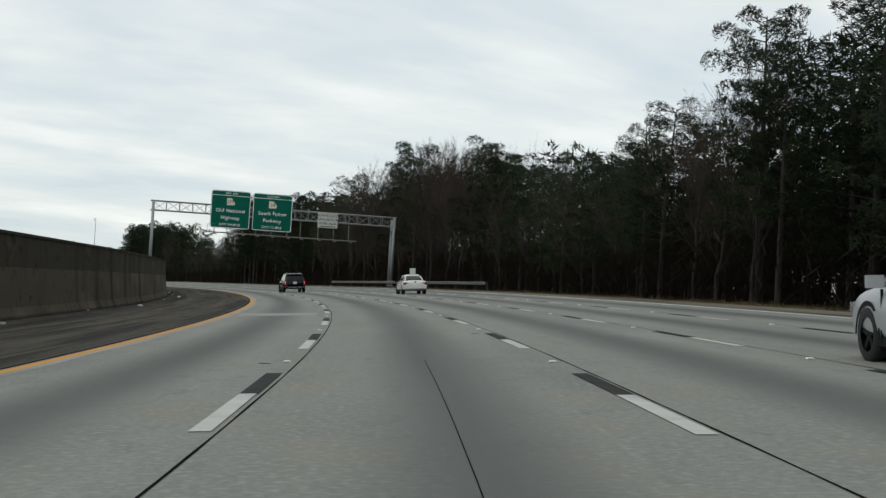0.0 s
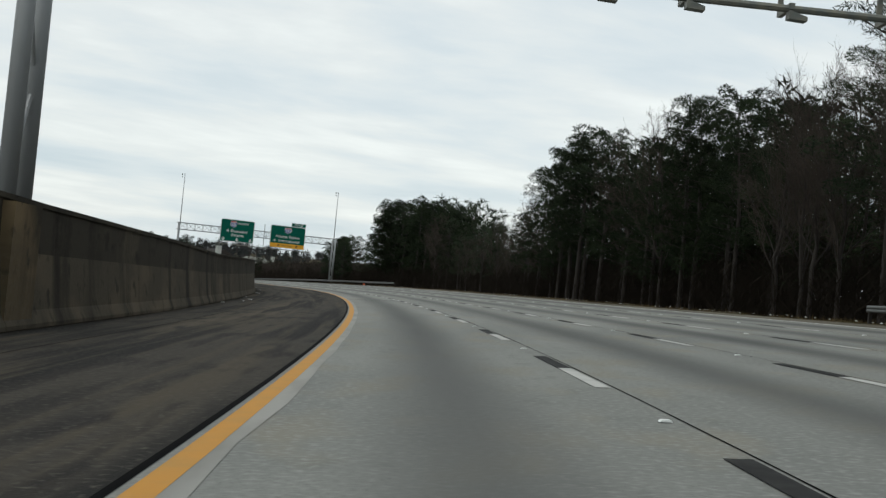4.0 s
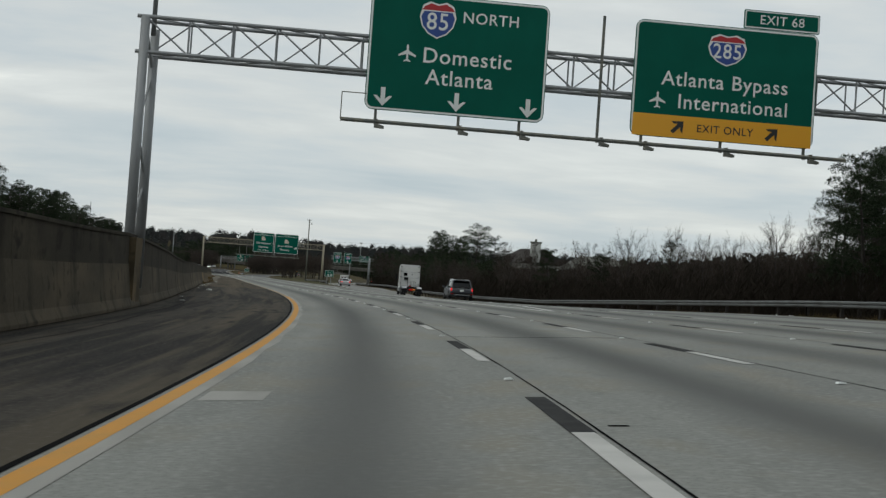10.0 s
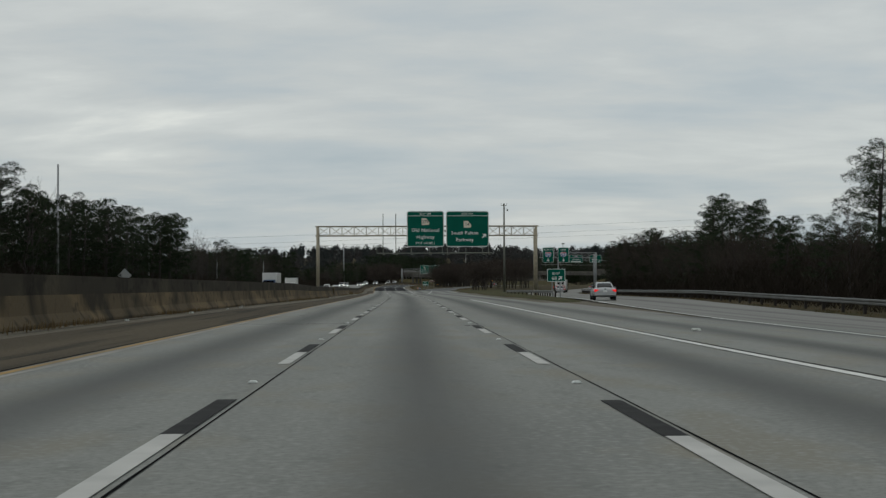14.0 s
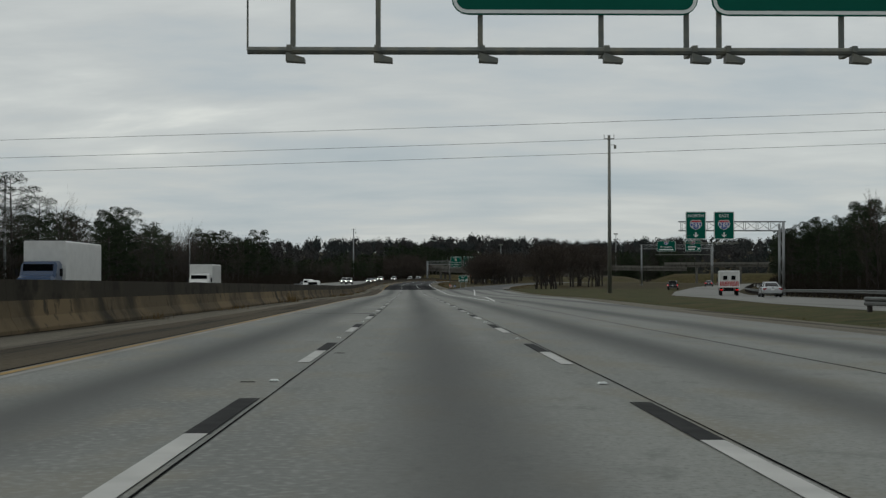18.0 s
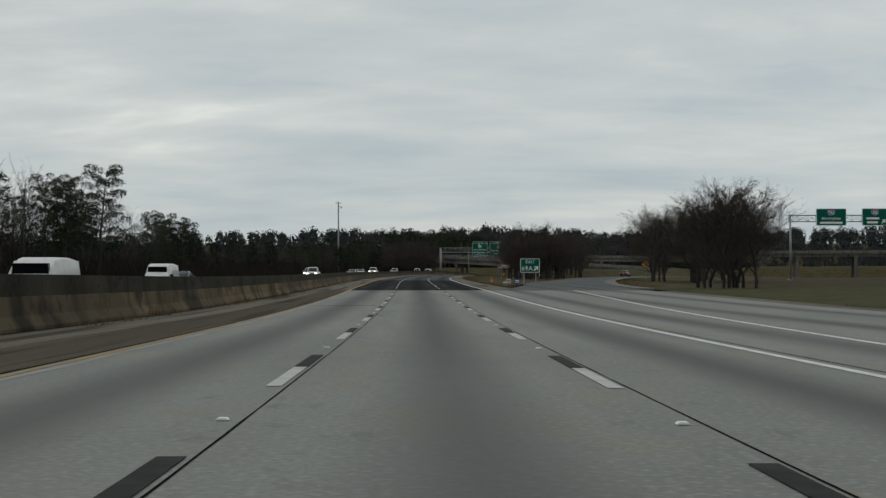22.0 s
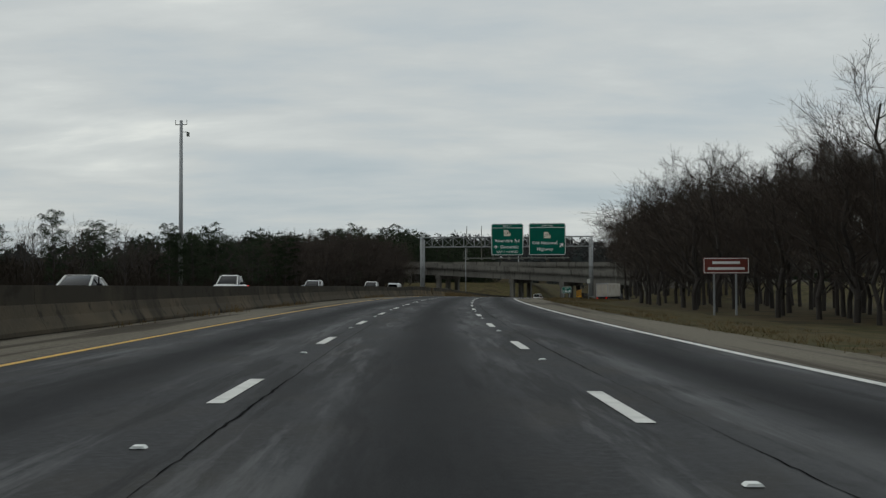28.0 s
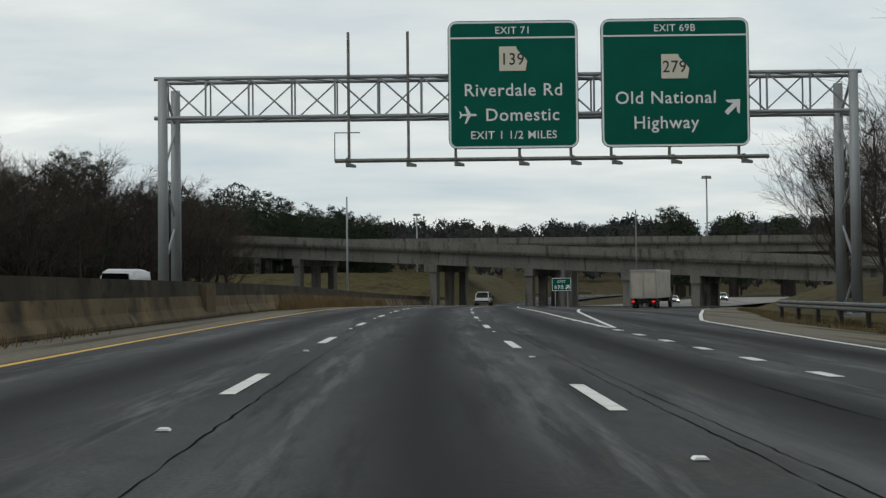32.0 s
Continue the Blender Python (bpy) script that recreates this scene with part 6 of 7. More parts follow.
# undergrowth that fills the woods, near-black to paint their inner shade, and far woods
def thicket(name, mat, zones, label, seed, size=(0.7, 1.5)):
    r = random.Random(seed)
    g = Geo()
    for s0, s1, ua, depth, h, count, side in zones:
        fa = ua if callable(ua) else (lambda s, ua=ua: ua)
        for _ in range(count):
            s = r.uniform(s0, s1)
            q = r.random()
            hh = h * (0.5 + 0.5 * (0.5 + 0.5 * noise.noise((s * 0.06, q * 2, seed)))) * (0.3 + 0.7 * q ** 0.7)
            c = spot(s, fa(s) + side * depth * q, -0.5)
            c.z += hh * (1 - r.random() ** 1.4)
            for _ in range(3):
                if q < 0.55:
                    a = (any_way(r) * 0.75 + Vector((0, 0, 1))).normalized()
                    card(g, c + any_way(r) * 0.9, a, r.uniform(0.8, 2.0), r.uniform(0.025, 0.075))
                else:
                    card(g, c + any_way(r) * 0.6, any_way(r), r.uniform(*size), r.uniform(0.12, 0.34))
    tagged(part(name, g, mat), label, "undergrowth", kind="stuff")


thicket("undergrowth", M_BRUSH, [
    (-20, 86, 23, 16, 12, 15000, 1), (86, 140, 23, 16, 10.5, 8500, 1), (140, 240, 23, 20, 10, 14000, 1), (240, 300, 23.5, 18, 11, 9000, 1), (300, 338, 23.5, 18, 8, 6000, 1), (338, 406, 24.5, 18, 11, 10000, 1), (406, 425, 28, 14, 7, 2500, 1)], "tangled undergrowth, coloured near-black for the shade inside the wood", 1)
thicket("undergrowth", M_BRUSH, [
    (425, 560, lambda s: r1_b(s) + 8, 24, 9.2, 22000, 1), (560, 720, lambda s: r1_b(s) + 6, 20, 8, 12000, 1), (720, 1000, lambda s: r1_b(s) + 6, 20, 8.5, 10000, 1)], "thicket beside the ramp, coloured near-black for the shade within", 2)
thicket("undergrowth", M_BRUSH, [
    (470, 700, lambda s: foot(s) - 23, 26, 9, 14000, -1), (700, 950, lambda s: foot(s) - 22, 26, 8, 13000, -1), (950, 1220, lambda s: foot(s) - 23, 26, 6, 11000, -1), (1220, 1335, lambda s: foot(s) - 24, 24, 9.0, 12000, -1)], "thicket beyond the opposite carriageway, coloured near-black for the shade within", 3)


def far_wood(zones, label, seed):
    r = random.Random(seed)
    g = Geo()
    for x0, x1, y0, y1, count, h0, h1 in zones:
        for _ in range(count):
            x, y = r.uniform(x0, x1), r.uniform(y0, y1)
            h = r.uniform(h0, h1)
            h *= 0.93 + 0.5 * noise.noise((x * 0.008, y * 0.008, seed))
            w = h * r.uniform(0.24, 0.38)
            for _ in range(120):
                d = any_way(r)
                f = r.uniform(0.75, 1) * (1 + 0.22 * noise.noise((d.x * 2 + x, d.y * 2 + y, d.z * 2)))
                p = Vector((x + d.x * w * f, y + d.y * w * f, h * 0.56 + d.z * h * 0.44 * f))
                card(g, p, (any_way(r) + d * 0.5).normalized(), h * r.uniform(0.06, 0.12), h * r.uniform(0.03, 0.055))
            for _ in range(26):
                d = any_way(r) * 0.62
                card(g, Vector((x + d.x * w, y + d.y * w, h * 0.48 + d.z * h * 0.5)), (any_way(r) + Vector((0, 0, 1.5))).normalized(), h * 0.24, h * 0.11)
    cs = np.arange(-60, 1650, 10.0)
    cx, cy, cz = (np.interp(cs, S_FINE, a) for a in (ROAD_X, ROAD_Y, ROAD_Z))
    xy = np.array([(v.x, v.y) for v in g.v])
    for k0 in range(0, len(xy), 20000):
        q = xy[k0:k0 + 20000]
        d2 = (q[:, :1] - cx) ** 2 + (q[:, 1:] - cy) ** 2
        near = np.argmin(d2, axis=1)
        d = np.sqrt(d2[np.arange(len(q)), near])
        lift = cz[near] - 0.6 + np.clip((d - 150) / 900, 0, 1) ** 1.3 * 16 + np.clip((d - 900) / 1500, 0, 1) * 18 + far_hill(q[:, 0], q[:, 1])
        for i, z in enumerate(lift):
            g.v[k0 + i].z += float(z)
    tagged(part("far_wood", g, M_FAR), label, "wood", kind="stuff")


# distance haze is mixed into this colour: greyer and bluer than near trees
M_FAR = material("hazed_far_wood", (0.034, 0.040, 0.039), 0.95, spots=[(0.02, 0.4, 0.62, (0.050, 0.047, 0.046), ONE)], spec=0.05)
far_wood([(-1350, -560, 1520, 1950, 620, 14, 20), (-1250, -560, 1480, 1720, 480, 12, 17), (-430, 20, 1010, 1550, 380, 15, 21), (-1450, -850, 650, 1500, 520, 17, 24), (10, 330, 420, 950, 160, 13, 19), (-560, -430, 1330, 1600, 120, 15, 20), (-850, -760, 900, 1240, 120, 11, 15)], "far dark mixed wood on the rising ground, distance haze in its colour", 31)

# house with a chimney behind the thicket
t = thing("house", stand(645, 62, 0.5, 20), "pale house with a tall chimney behind the thicket", "house")
part("wall", Geo().box((0, 0, 3.5), (12, 9, 7)), M_SIGN_GREY, t)
part("roof", Geo().prism([(-6.6, 7), (6.6, 7), (0, 10.4)], -5, 5), M_BARK, t)
part("chimney", Geo().box((-2.5, -4.7, 5.8), (1.9, 1.2, 11.6)), M_SIGN_GREY, t)
part("chimney_cap", Geo().box((-2.5, -4.7, 11.7), (2.2, 1.5, 0.3)).tube((-2.5, -4.7, 11.8), (-2.5, -4.7, 12.4), 0.25, n=8), M_STEEL_DARK, t)
for x, z in ((-4, 4.8), (1, 4.8), (4, 4.8), (-4, 2), (1, 2), (4, 2)):
    w = part("window", Geo().box((x, -4.54, z), (1.1, 0.1, 1.5)), M_SIGN_WHITE, t)
    part("pane", Geo().box((x, -4.6, z), (0.9, 0.04, 1.3)), M_STEEL_DARK, w)
t = thing("house", stand(590, 60, 0.3, 12), "brick house with a dark hipped roof behind the thicket", "house")
part("wall", Geo().box((0, 0, 2.8), (11, 8, 5.6)), M_BARK, t)
g = Geo()
g.v = [Vector(p) for p in ((-6, -4.6, 5.6), (6, -4.6, 5.6), (6, 4.6, 5.6), (-6, 4.6, 5.6), (-3.5, 0, 8.2), (3.5, 0, 8.2))]
g.f = [[0, 1, 5, 4], [2, 3, 4, 5], [1, 2, 5], [3, 0, 4], [3, 2, 1, 0]]
part("roof", g, M_STEEL_DARK, t)
part("chimney", Geo().box((5.2, -3, 4.4), (1.0, 1.0, 8.8)), M_SIGN_GREY, t)
for x in (-3.6, 0.2, 3.4):
    w = part("window", Geo().box((x, -4.03, 3.9), (1.0, 0.1, 1.4)), M_SIGN_WHITE, t)
    part("pane", Geo().box((x, -4.09, 3.9), (0.8, 0.04, 1.2)), M_STEEL_DARK, w)

# ---- vehicles ----
def paint(name, c, rough=0.3):
    m = material(name, c, rough, spots=[(2.0, 0.4, 0.8, tuple(x * 0.86 for x in c), ONE)], spec=0.3 if max(c) > 0.01 else 0.14)
    m.node_tree.nodes["Principled BSDF"].inputs["Coat Weight"].default_value = 0.25
    return m


P_BLACK = paint("black_car_paint", (0.0016, 0.002, 0.0045), 0.06)
P_WHITE = paint("white_car_paint", (0.62, 0.62, 0.60))
P_SILVER = paint("silver_car_paint", (0.38, 0.39, 0.40))
P_GREY = paint("grey_car_paint", (0.045, 0.05, 0.058))
P_BLUE = paint("blue_truck_paint", (0.02, 0.045, 0.10))
M_GLASS = material("tinted_car_glass", (0.004, 0.005, 0.006), 0.04, spec=0.3)
M_TYRE = material("tyre_rubber", (0.014, 0.014, 0.014), 0.85, bump=0.3, bump_scale=30)
M_RIM = material("alloy_rim", (0.30, 0.30, 0.31), 0.35, 0.8)
M_TRIM = material("black_plastic_trim", (0.008, 0.008, 0.009), 0.7, spec=0.2)
M_CHROME = material("bright_trim", (0.55, 0.56, 0.57), 0.2, 0.9)
M_TAIL = material("lit_tail_lamp", (0.35, 0.005, 0.008), 0.3, emit=((1.0, 0.012, 0.012), 0.75))
M_TAIL_OFF = material("red_lamp_lens", (0.25, 0.008, 0.01), 0.25)
M_HEAD = material("lit_headlamp", (0.8, 0.8, 0.75), 0.2, emit=((1.0, 0.95, 0.85), 6.0))
M_AMBER = material("amber_lamp", (0.6, 0.2, 0.02), 0.3, emit=((1.0, 0.30, 0.04), 0.8))
M_TRAILER = material("dusty_trailer_panel", (0.36, 0.33, 0.28), 0.6, spots=[(0.8, 0.4, 0.7, (0.26, 0.235, 0.19), ONE)])


def loft(rings, g=None):
    g = g or Geo()
    k, n = len(g.v), len(rings[0])
    for ring in rings:
        g.v += [Vector(p) for p in ring]
    for i in range(len(rings) - 1):
        for j in range(n):
            a, b = k + i * n + j, k + i * n + (j + 1) % n
            g.f.append([a, b, b + n, a + n])
    g.f += [[k + j for j in range(n - 1, -1, -1)], [k + (len(rings) - 1) * n + j for j in range(n)]]
    return g


def rounded_skin(ob, levels=2):
    mod = ob.modifiers.new("round", "SUBSURF")
    mod.levels = mod.render_levels = levels
    ob.data.polygons.foreach_set("use_smooth", [True] * len(ob.data.polygons))
    return ob


def soft_edges(ob, width=0.03):
    mod = ob.modifiers.new("soft", "BEVEL")
    mod.width, mod.segments = width, 2
    mod.limit_method, mod.angle_limit = "ANGLE", 0.5
    ob.data.polygons.foreach_set("use_smooth", [True] * len(ob.data.polygons))
    return ob


def body_ring(y, w, zl, zt, crown=0.05):
    zm = zl + (zt - zl) * 0.45
    half = [(w * 0.90, zl), (w * 0.985, zl + 0.14), (w, zm), (w * 0.965, zt - 0.10), (w * 0.88, zt), (w * 0.45, zt + crown)]
    return [(x, y, z) for x, z in half] + [(-x, y, z) for x, z in reversed(half)]


def cabin_ring(y, wb, wt, zb, zt):
    half = [(wb, zb), (wb * 0.4 + wt * 0.6, zb + (zt - zb) * 0.6), (wt, zt - 0.05), (wt * 0.8, zt)]
    return [(x, y, z) for x, z in half] + [(-x, y, z) for x, z in reversed(half)]


WHEELS = {}


def wheel(t, x, y, r, w=0.24, rim=M_RIM):
    key = (r, w, rim.name)
    if key not in WHEELS:
        prof = [(0.62 * r, -w / 2), (0.93 * r, -w / 2), (r, -w / 2 + 0.04), (r, w / 2 - 0.04), (0.93 * r, w / 2), (0.62 * r, w / 2)]
        g, n = Geo(), 20
        for i in range(n):
            a = 2 * math.pi * i / n
            g.v += [Vector((d, q * math.cos(a), q * math.sin(a))) for q, d in prof]
        for i in range(n):
            for j in range(5):
                a, b = i * 6 + j, ((i + 1) % n) * 6 + j
                g.f.append([a, a + 1, b + 1, b])
        h = Geo().tube((-w / 2 + 0.03, 0, 0), (w / 2 - 0.03, 0, 0), r * 0.2, n=10)
        h.tube((-0.02, 0, 0), (0.02, 0, 0), r * 0.64, n=20)
        for i in range(5):
            m = Matrix.Rotation(2 * math.pi * i / 5, 4, "X")
            for sx in (-1, 1):
                h.box((sx * (w / 2 - 0.05), 0, r * 0.36), (0.05, r * 0.2, r * 0.56), m)
        WHEELS[key] = (g.mesh("wheel", M_TYRE, True), h.mesh("rim", rim))
    a, b = WHEELS[key]
    ob = new("wheel", a)
    ob.parent, ob.location = t, (x, y, r)
    o2 = new("rim", b)
    o2.parent = ob
    return ob


def car(s, u, turn, kind, colour, label, lit=False, facing=False, h=0.0, rim=M_RIM):
    """A car with its wheels on the ground; y is forwards. Four shapes share one way of building."""
    spec = dict(
        suv=(4.98, 0.985, 1.75, 0.385, 1.02, [(-2.44, .55, .86, 0.93), (-2.36, .34, 1.04, .97), (-1.4, .28, 1.08, 1), (0.6, .26, 1.04, 1), (1.3, .26, 1.06, 1), (2.1, .30, .99, .96), (2.42, .36, .86, .84)],
             [(-2.34, .86, .80, 1.0, 1.08), (-2.10, .89, .72, 1.0, 1.64), (-1.6, .90, .73, 1.0, 1.71), (-.2, .90, .73, .99, 1.73), (.45, .90, .70, 1.0, 1.66), (1.35, .88, .72, 1.0, 1.06)]),
        sedan=(4.87, 0.92, 1.47, 0.33, .92, [(-2.40, .50, .82, .90), (-2.30, .30, .99, .96), (-1.55, .24, 1.0, 1), (0.4, .22, .94, 1), (1.2, .22, .94, 1), (2.0, .26, .84, .95), (2.38, .32, .70, .80)],
               [(-1.85, .78, .70, .92, 1.0), (-1.15, .83, .62, .92, 1.38), (-.6, .84, .64, .90, 1.45), (.2, .84, .64, .90, 1.44), (1.25, .80, .66, .88, .94)]),
        pickup=(5.6, 0.98, 1.85, 0.40, 1.1, [(-2.75, .60, .95, .95), (-2.68, .45, 1.12, .98), (-.9, .40, 1.14, 1), (.8, .38, 1.10, 1), (1.6, .38, 1.10, 1), (2.5, .42, 1.02, .96), (2.75, .45, .9, .88)],
                [(-.95, .86, .80, 1.1, 1.2), (-.75, .88, .72, 1.1, 1.78), (.2, .88, .72, 1.1, 1.83), (.6, .88, .70, 1.1, 1.76), (1.5, .86, .74, 1.05, 1.12)]),
        van=(5.4, 0.98, 2.1, 0.36, 1.1, [(-2.65, .50, 1.1, .97), (-2.6, .34, 1.16, 1), (-.9, .28, 1.16, 1), (.8, .28, 1.14, 1), (1.5, .30, 1.1, 1), (2.2, .34, 1.0, .96), (2.65, .40, .85, .85)],
             [(-2.6, .95, .88, 1.1, 1.2), (-2.55, .95, .84, 1.1, 2.0), (-1.5, .95, .84, 1.1, 2.08), (.2, .95, .84, 1.1, 2.08), (.8, .93, .80, 1.1, 1.95), (1.9, .88, .8, 1.0, 1.08)]),
    )[kind]
    L, W, H, r, zb, low, cab = spec
    name = {"suv": "suv", "sedan": "sedan_car", "pickup": "pickup_truck", "van": "van"}[kind]
    t = thing(name, stand(s, u, h, turn + (180 if facing else 0)), label, "car" if kind in ("suv", "sedan") else kind, "vehicles on the motorway")
    a = math.degrees(math.atan(float(np.interp(s, S_FINE, TILT))))
    if h == 0.0:
        t.matrix_basis = stand(s, u, h, turn + (180 if facing else 0)) @ pose(0, 0, 0, 0, a if facing else -a, 0)
    y_ends = [low[0]] + low + [low[-1]]
    near = s < 600 or 1000 < s < 1300
    rounded_skin(part("body", loft([body_ring(y + (-0.03 if i == 0 else 0.03 if i == len(y_ends) - 1 else 0), W * k * 1.02, zl, zt) for i, (y, zl, zt, k) in enumerate(y_ends)]), colour, t), 2 if near else 1)
    van_like = kind == "van"
    soft_edges(part("cabin", loft([cabin_ring(y, wb * W / .985 if not van_like else W * .97, wt * W / .985, z0, z1) for y, wb, wt, z0, z1 in cab]), colour if van_like else M_GLASS, t))
    # roof skin over the glass
    ys = [c for c in cab if c[4] > H - 0.2]
    rings = [[(wt * W / .985 * 1.01, y, z1 - 0.06), (wt * W / .985 * 0.82, y, z1 + 0.012), (-wt * W / .985 * 0.82, y, z1 + 0.012), (-wt * W / .985 * 1.01, y, z1 - 0.06)] for y, wb, wt, z0, z1 in ys]
    soft_edges(part("roof", loft(rings), colour, t), 0.02)
    # pillars along the glass edges
    for sx in (-1, 1):
        for i, j in ((0, 1), (len(cab) - 1, len(cab) - 2)):
            y0, wb, wt, z0, z1 = cab[i]
            y1, wb1, wt1, z01, z11 = cab[j]
            part("pillar", Geo().tube((sx * wb * W / .985 * 0.95, y0, z1 - 0.08), (sx * wt1 * W / .985 * 0.97, y1, z11 - 0.03), 0.055, 0.05, 6), colour, t)
        if kind in ("suv", "sedan"):
            part("door_pillar", Geo().box((sx * (W * 0.83), -0.05, (zb + H) / 2 - 0.05), (0.05, 0.09, H - zb - 0.1), None), M_TRIM, t)
            part("window_trim", Geo().box((sx * W * 0.915, -0.35, zb + 0.05), (0.03, 2.7, 0.03)), M_CHROME, t)
            for y in (-0.95, 0.15):
                part("door_handle", Geo().box((sx * W * 0.99, y, zb - 0.12), (0.04, 0.2, 0.035)), M_CHROME, t)
            for y in (-1.25, -0.1, 0.95):
                part("door_seam", Geo().box((sx * W * 0.985, y, zb * 0.62), (0.035, 0.012, zb * 0.72)), M_TRIM, t)
        part("mirror", Geo().box((sx * (W + 0.10), cab[-1][0] - 0.45, zb + 0.08), (0.22, 0.12, 0.17)), colour if colour is not P_WHITE else M_TRIM, t)
        part("sill", Geo().box((sx * W * 0.94, 0, 0.30), (0.10, L * 0.5, 0.12)), M_TRIM, t)
        for y in (-L * 0.295, L * 0.29):
            wheel(t, sx * (W - 0.11), y, r, rim=rim)
            g, n = Geo(), 14
            for i in range(n + 1):
                q = math.pi * i / n
                for rr in (r * 1.02, r * 1.20):
                    g.v.append(Vector((sx * (W * 1.004), y + rr * math.cos(q), r + rr * math.sin(q))))
            g.f = [[2 * i, 2 * i + 1, 2 * i + 3, 2 * i + 2] for i in range(n)]
            part("wheel_arch", g, M_TRIM, t)
    rear, nose = low[0][0], low[-1][0]
    zt = zb + 0.02
    part("rear_bumper", loft([[(x, y, z) for x, z in ((W * .9, .42), (W * .92, .66), (-W * .92, .66), (-W * .9, .42))] for y in (rear - 0.08, rear + 0.25)]), M_TRIM if kind == "suv" else colour, t)
    part("number_plate", Geo().box((0, rear - 0.035 if kind != "sedan" else rear - 0.03, zt - 0.22), (0.31, 0.03, 0.155)), M_SIGN_WHITE, t)
    part("plate_mark", Geo().box((0, rear - 0.054, zt - 0.23), (0.22, 0.008, 0.05)), M_SIGN_GREY, t)
    part("badge", Geo().tube((0, rear + 0.03, zt - 0.03), (0, rear - 0.02, zt - 0.03), 0.075, n=12), M_CHROME, t)
    lamp = M_TAIL if lit else M_TAIL_OFF
    for sx in (-1, 1):
        if kind == "suv":
            part("tail_lamp", Geo().prism([(sx * W * .92, zt + .0), (sx * W * .83, zt - .01), (sx * W * .82, zt - .31), (sx * W * .93, zt - .33)], rear - 0.005, rear + 0.22), lamp, t)
            part("lamp_edge", Geo().prism([(sx * W * .82, zt - .01), (sx * W * .755, zt - .02), (sx * W * .775, zt - .25), (sx * W * .81, zt - .31)], rear - 0.0, rear + 0.2), M_RIM, t)
            part("reflector", Geo().box((sx * W * .84, rear - 0.09, .56), (.22, .03, .05)), M_TAIL_OFF, t)
            part("roof_rail", Geo().tube((sx * W * .68, -1.6, H - 0.0), (sx * W * .68, .3, H + 0.0), 0.025, n=6), M_CHROME, t)
        else:
            part("tail_lamp", Geo().prism([(sx * W * .95, zt - .06), (sx * W * .56, zt - .07), (sx * W * .60, zt - .22), (sx * W * .95, zt - .25)], rear - 0.02, rear + 0.3), lamp, t)
        part("headlamp", Geo().box((sx * W * .68, nose - 0.03, low[-1][2] - .10), (.38, .12, .14)), M_HEAD if facing and lit else M_CHROME, t)
    part("grille", Geo().box((0, nose, low[-1][2] - .18), (W * .8, .06, .2)), M_TRIM, t)
    part("front_bumper", Geo().box((0, nose, .46), (W * 1.5, .14, .2)), M_TRIM, t)
    if kind == "suv":
        part("skid_plate", loft([[(x, y, z) for x, z in ((W * .55, .40), (W * .68, .50), (-W * .68, .50), (-W * .55, .40), (-W * .5, .45), (W * .5, .45))] for y in (rear - 0.12, rear - 0.05)]), M_CHROME, t)
        part("spoiler", Geo().prism([(-W * .66, H - .10), (W * .66, H - .10), (W * .62, H - .03), (-W * .62, H - .03)], rear + .10, rear + .5), colour, t)
        part("wiper", Geo().box((.12, rear + 0.14, zb + .16), (.5, .03, .03)), M_TRIM, t)
        part("antenna", Geo().prism([(-.03, H), (.03, H), (0, H + .09)], -1.6, -1.4), M_TRIM, t)
        part("lettering_bar", Geo().box((0, rear - 0.01, zt - .06), (.9, .02, .025)), M_CHROME, t)
    if kind == "van":
        part("windscreen", Geo().prism([(-W * .74, 1.15), (W * .74, 1.15), (W * .70, 1.85), (-W * .70, 1.85)], 1.2, 1.45), M_GLASS, t)
        part("rear_window", Geo().box((0, -2.61, 1.6), (1.3, .04, .55)), M_GLASS, t)
    return t



def slab(pts, push, g=None):
    """A plate with the corners pts, as thick as the vector push."""
    g = g or Geo()
    k, n = len(g.v), len(pts)
    g.v += [Vector(p) for p in pts] + [Vector(p) + Vector(push) for p in pts]
    g.f += [list(range(k, k + n)), list(range(k + 2 * n - 1, k + n - 1, -1))] + [[k + i, k + n + i, k + n + (i + 1) % n, k + (i + 1) % n] for i in range(n)]
    return g


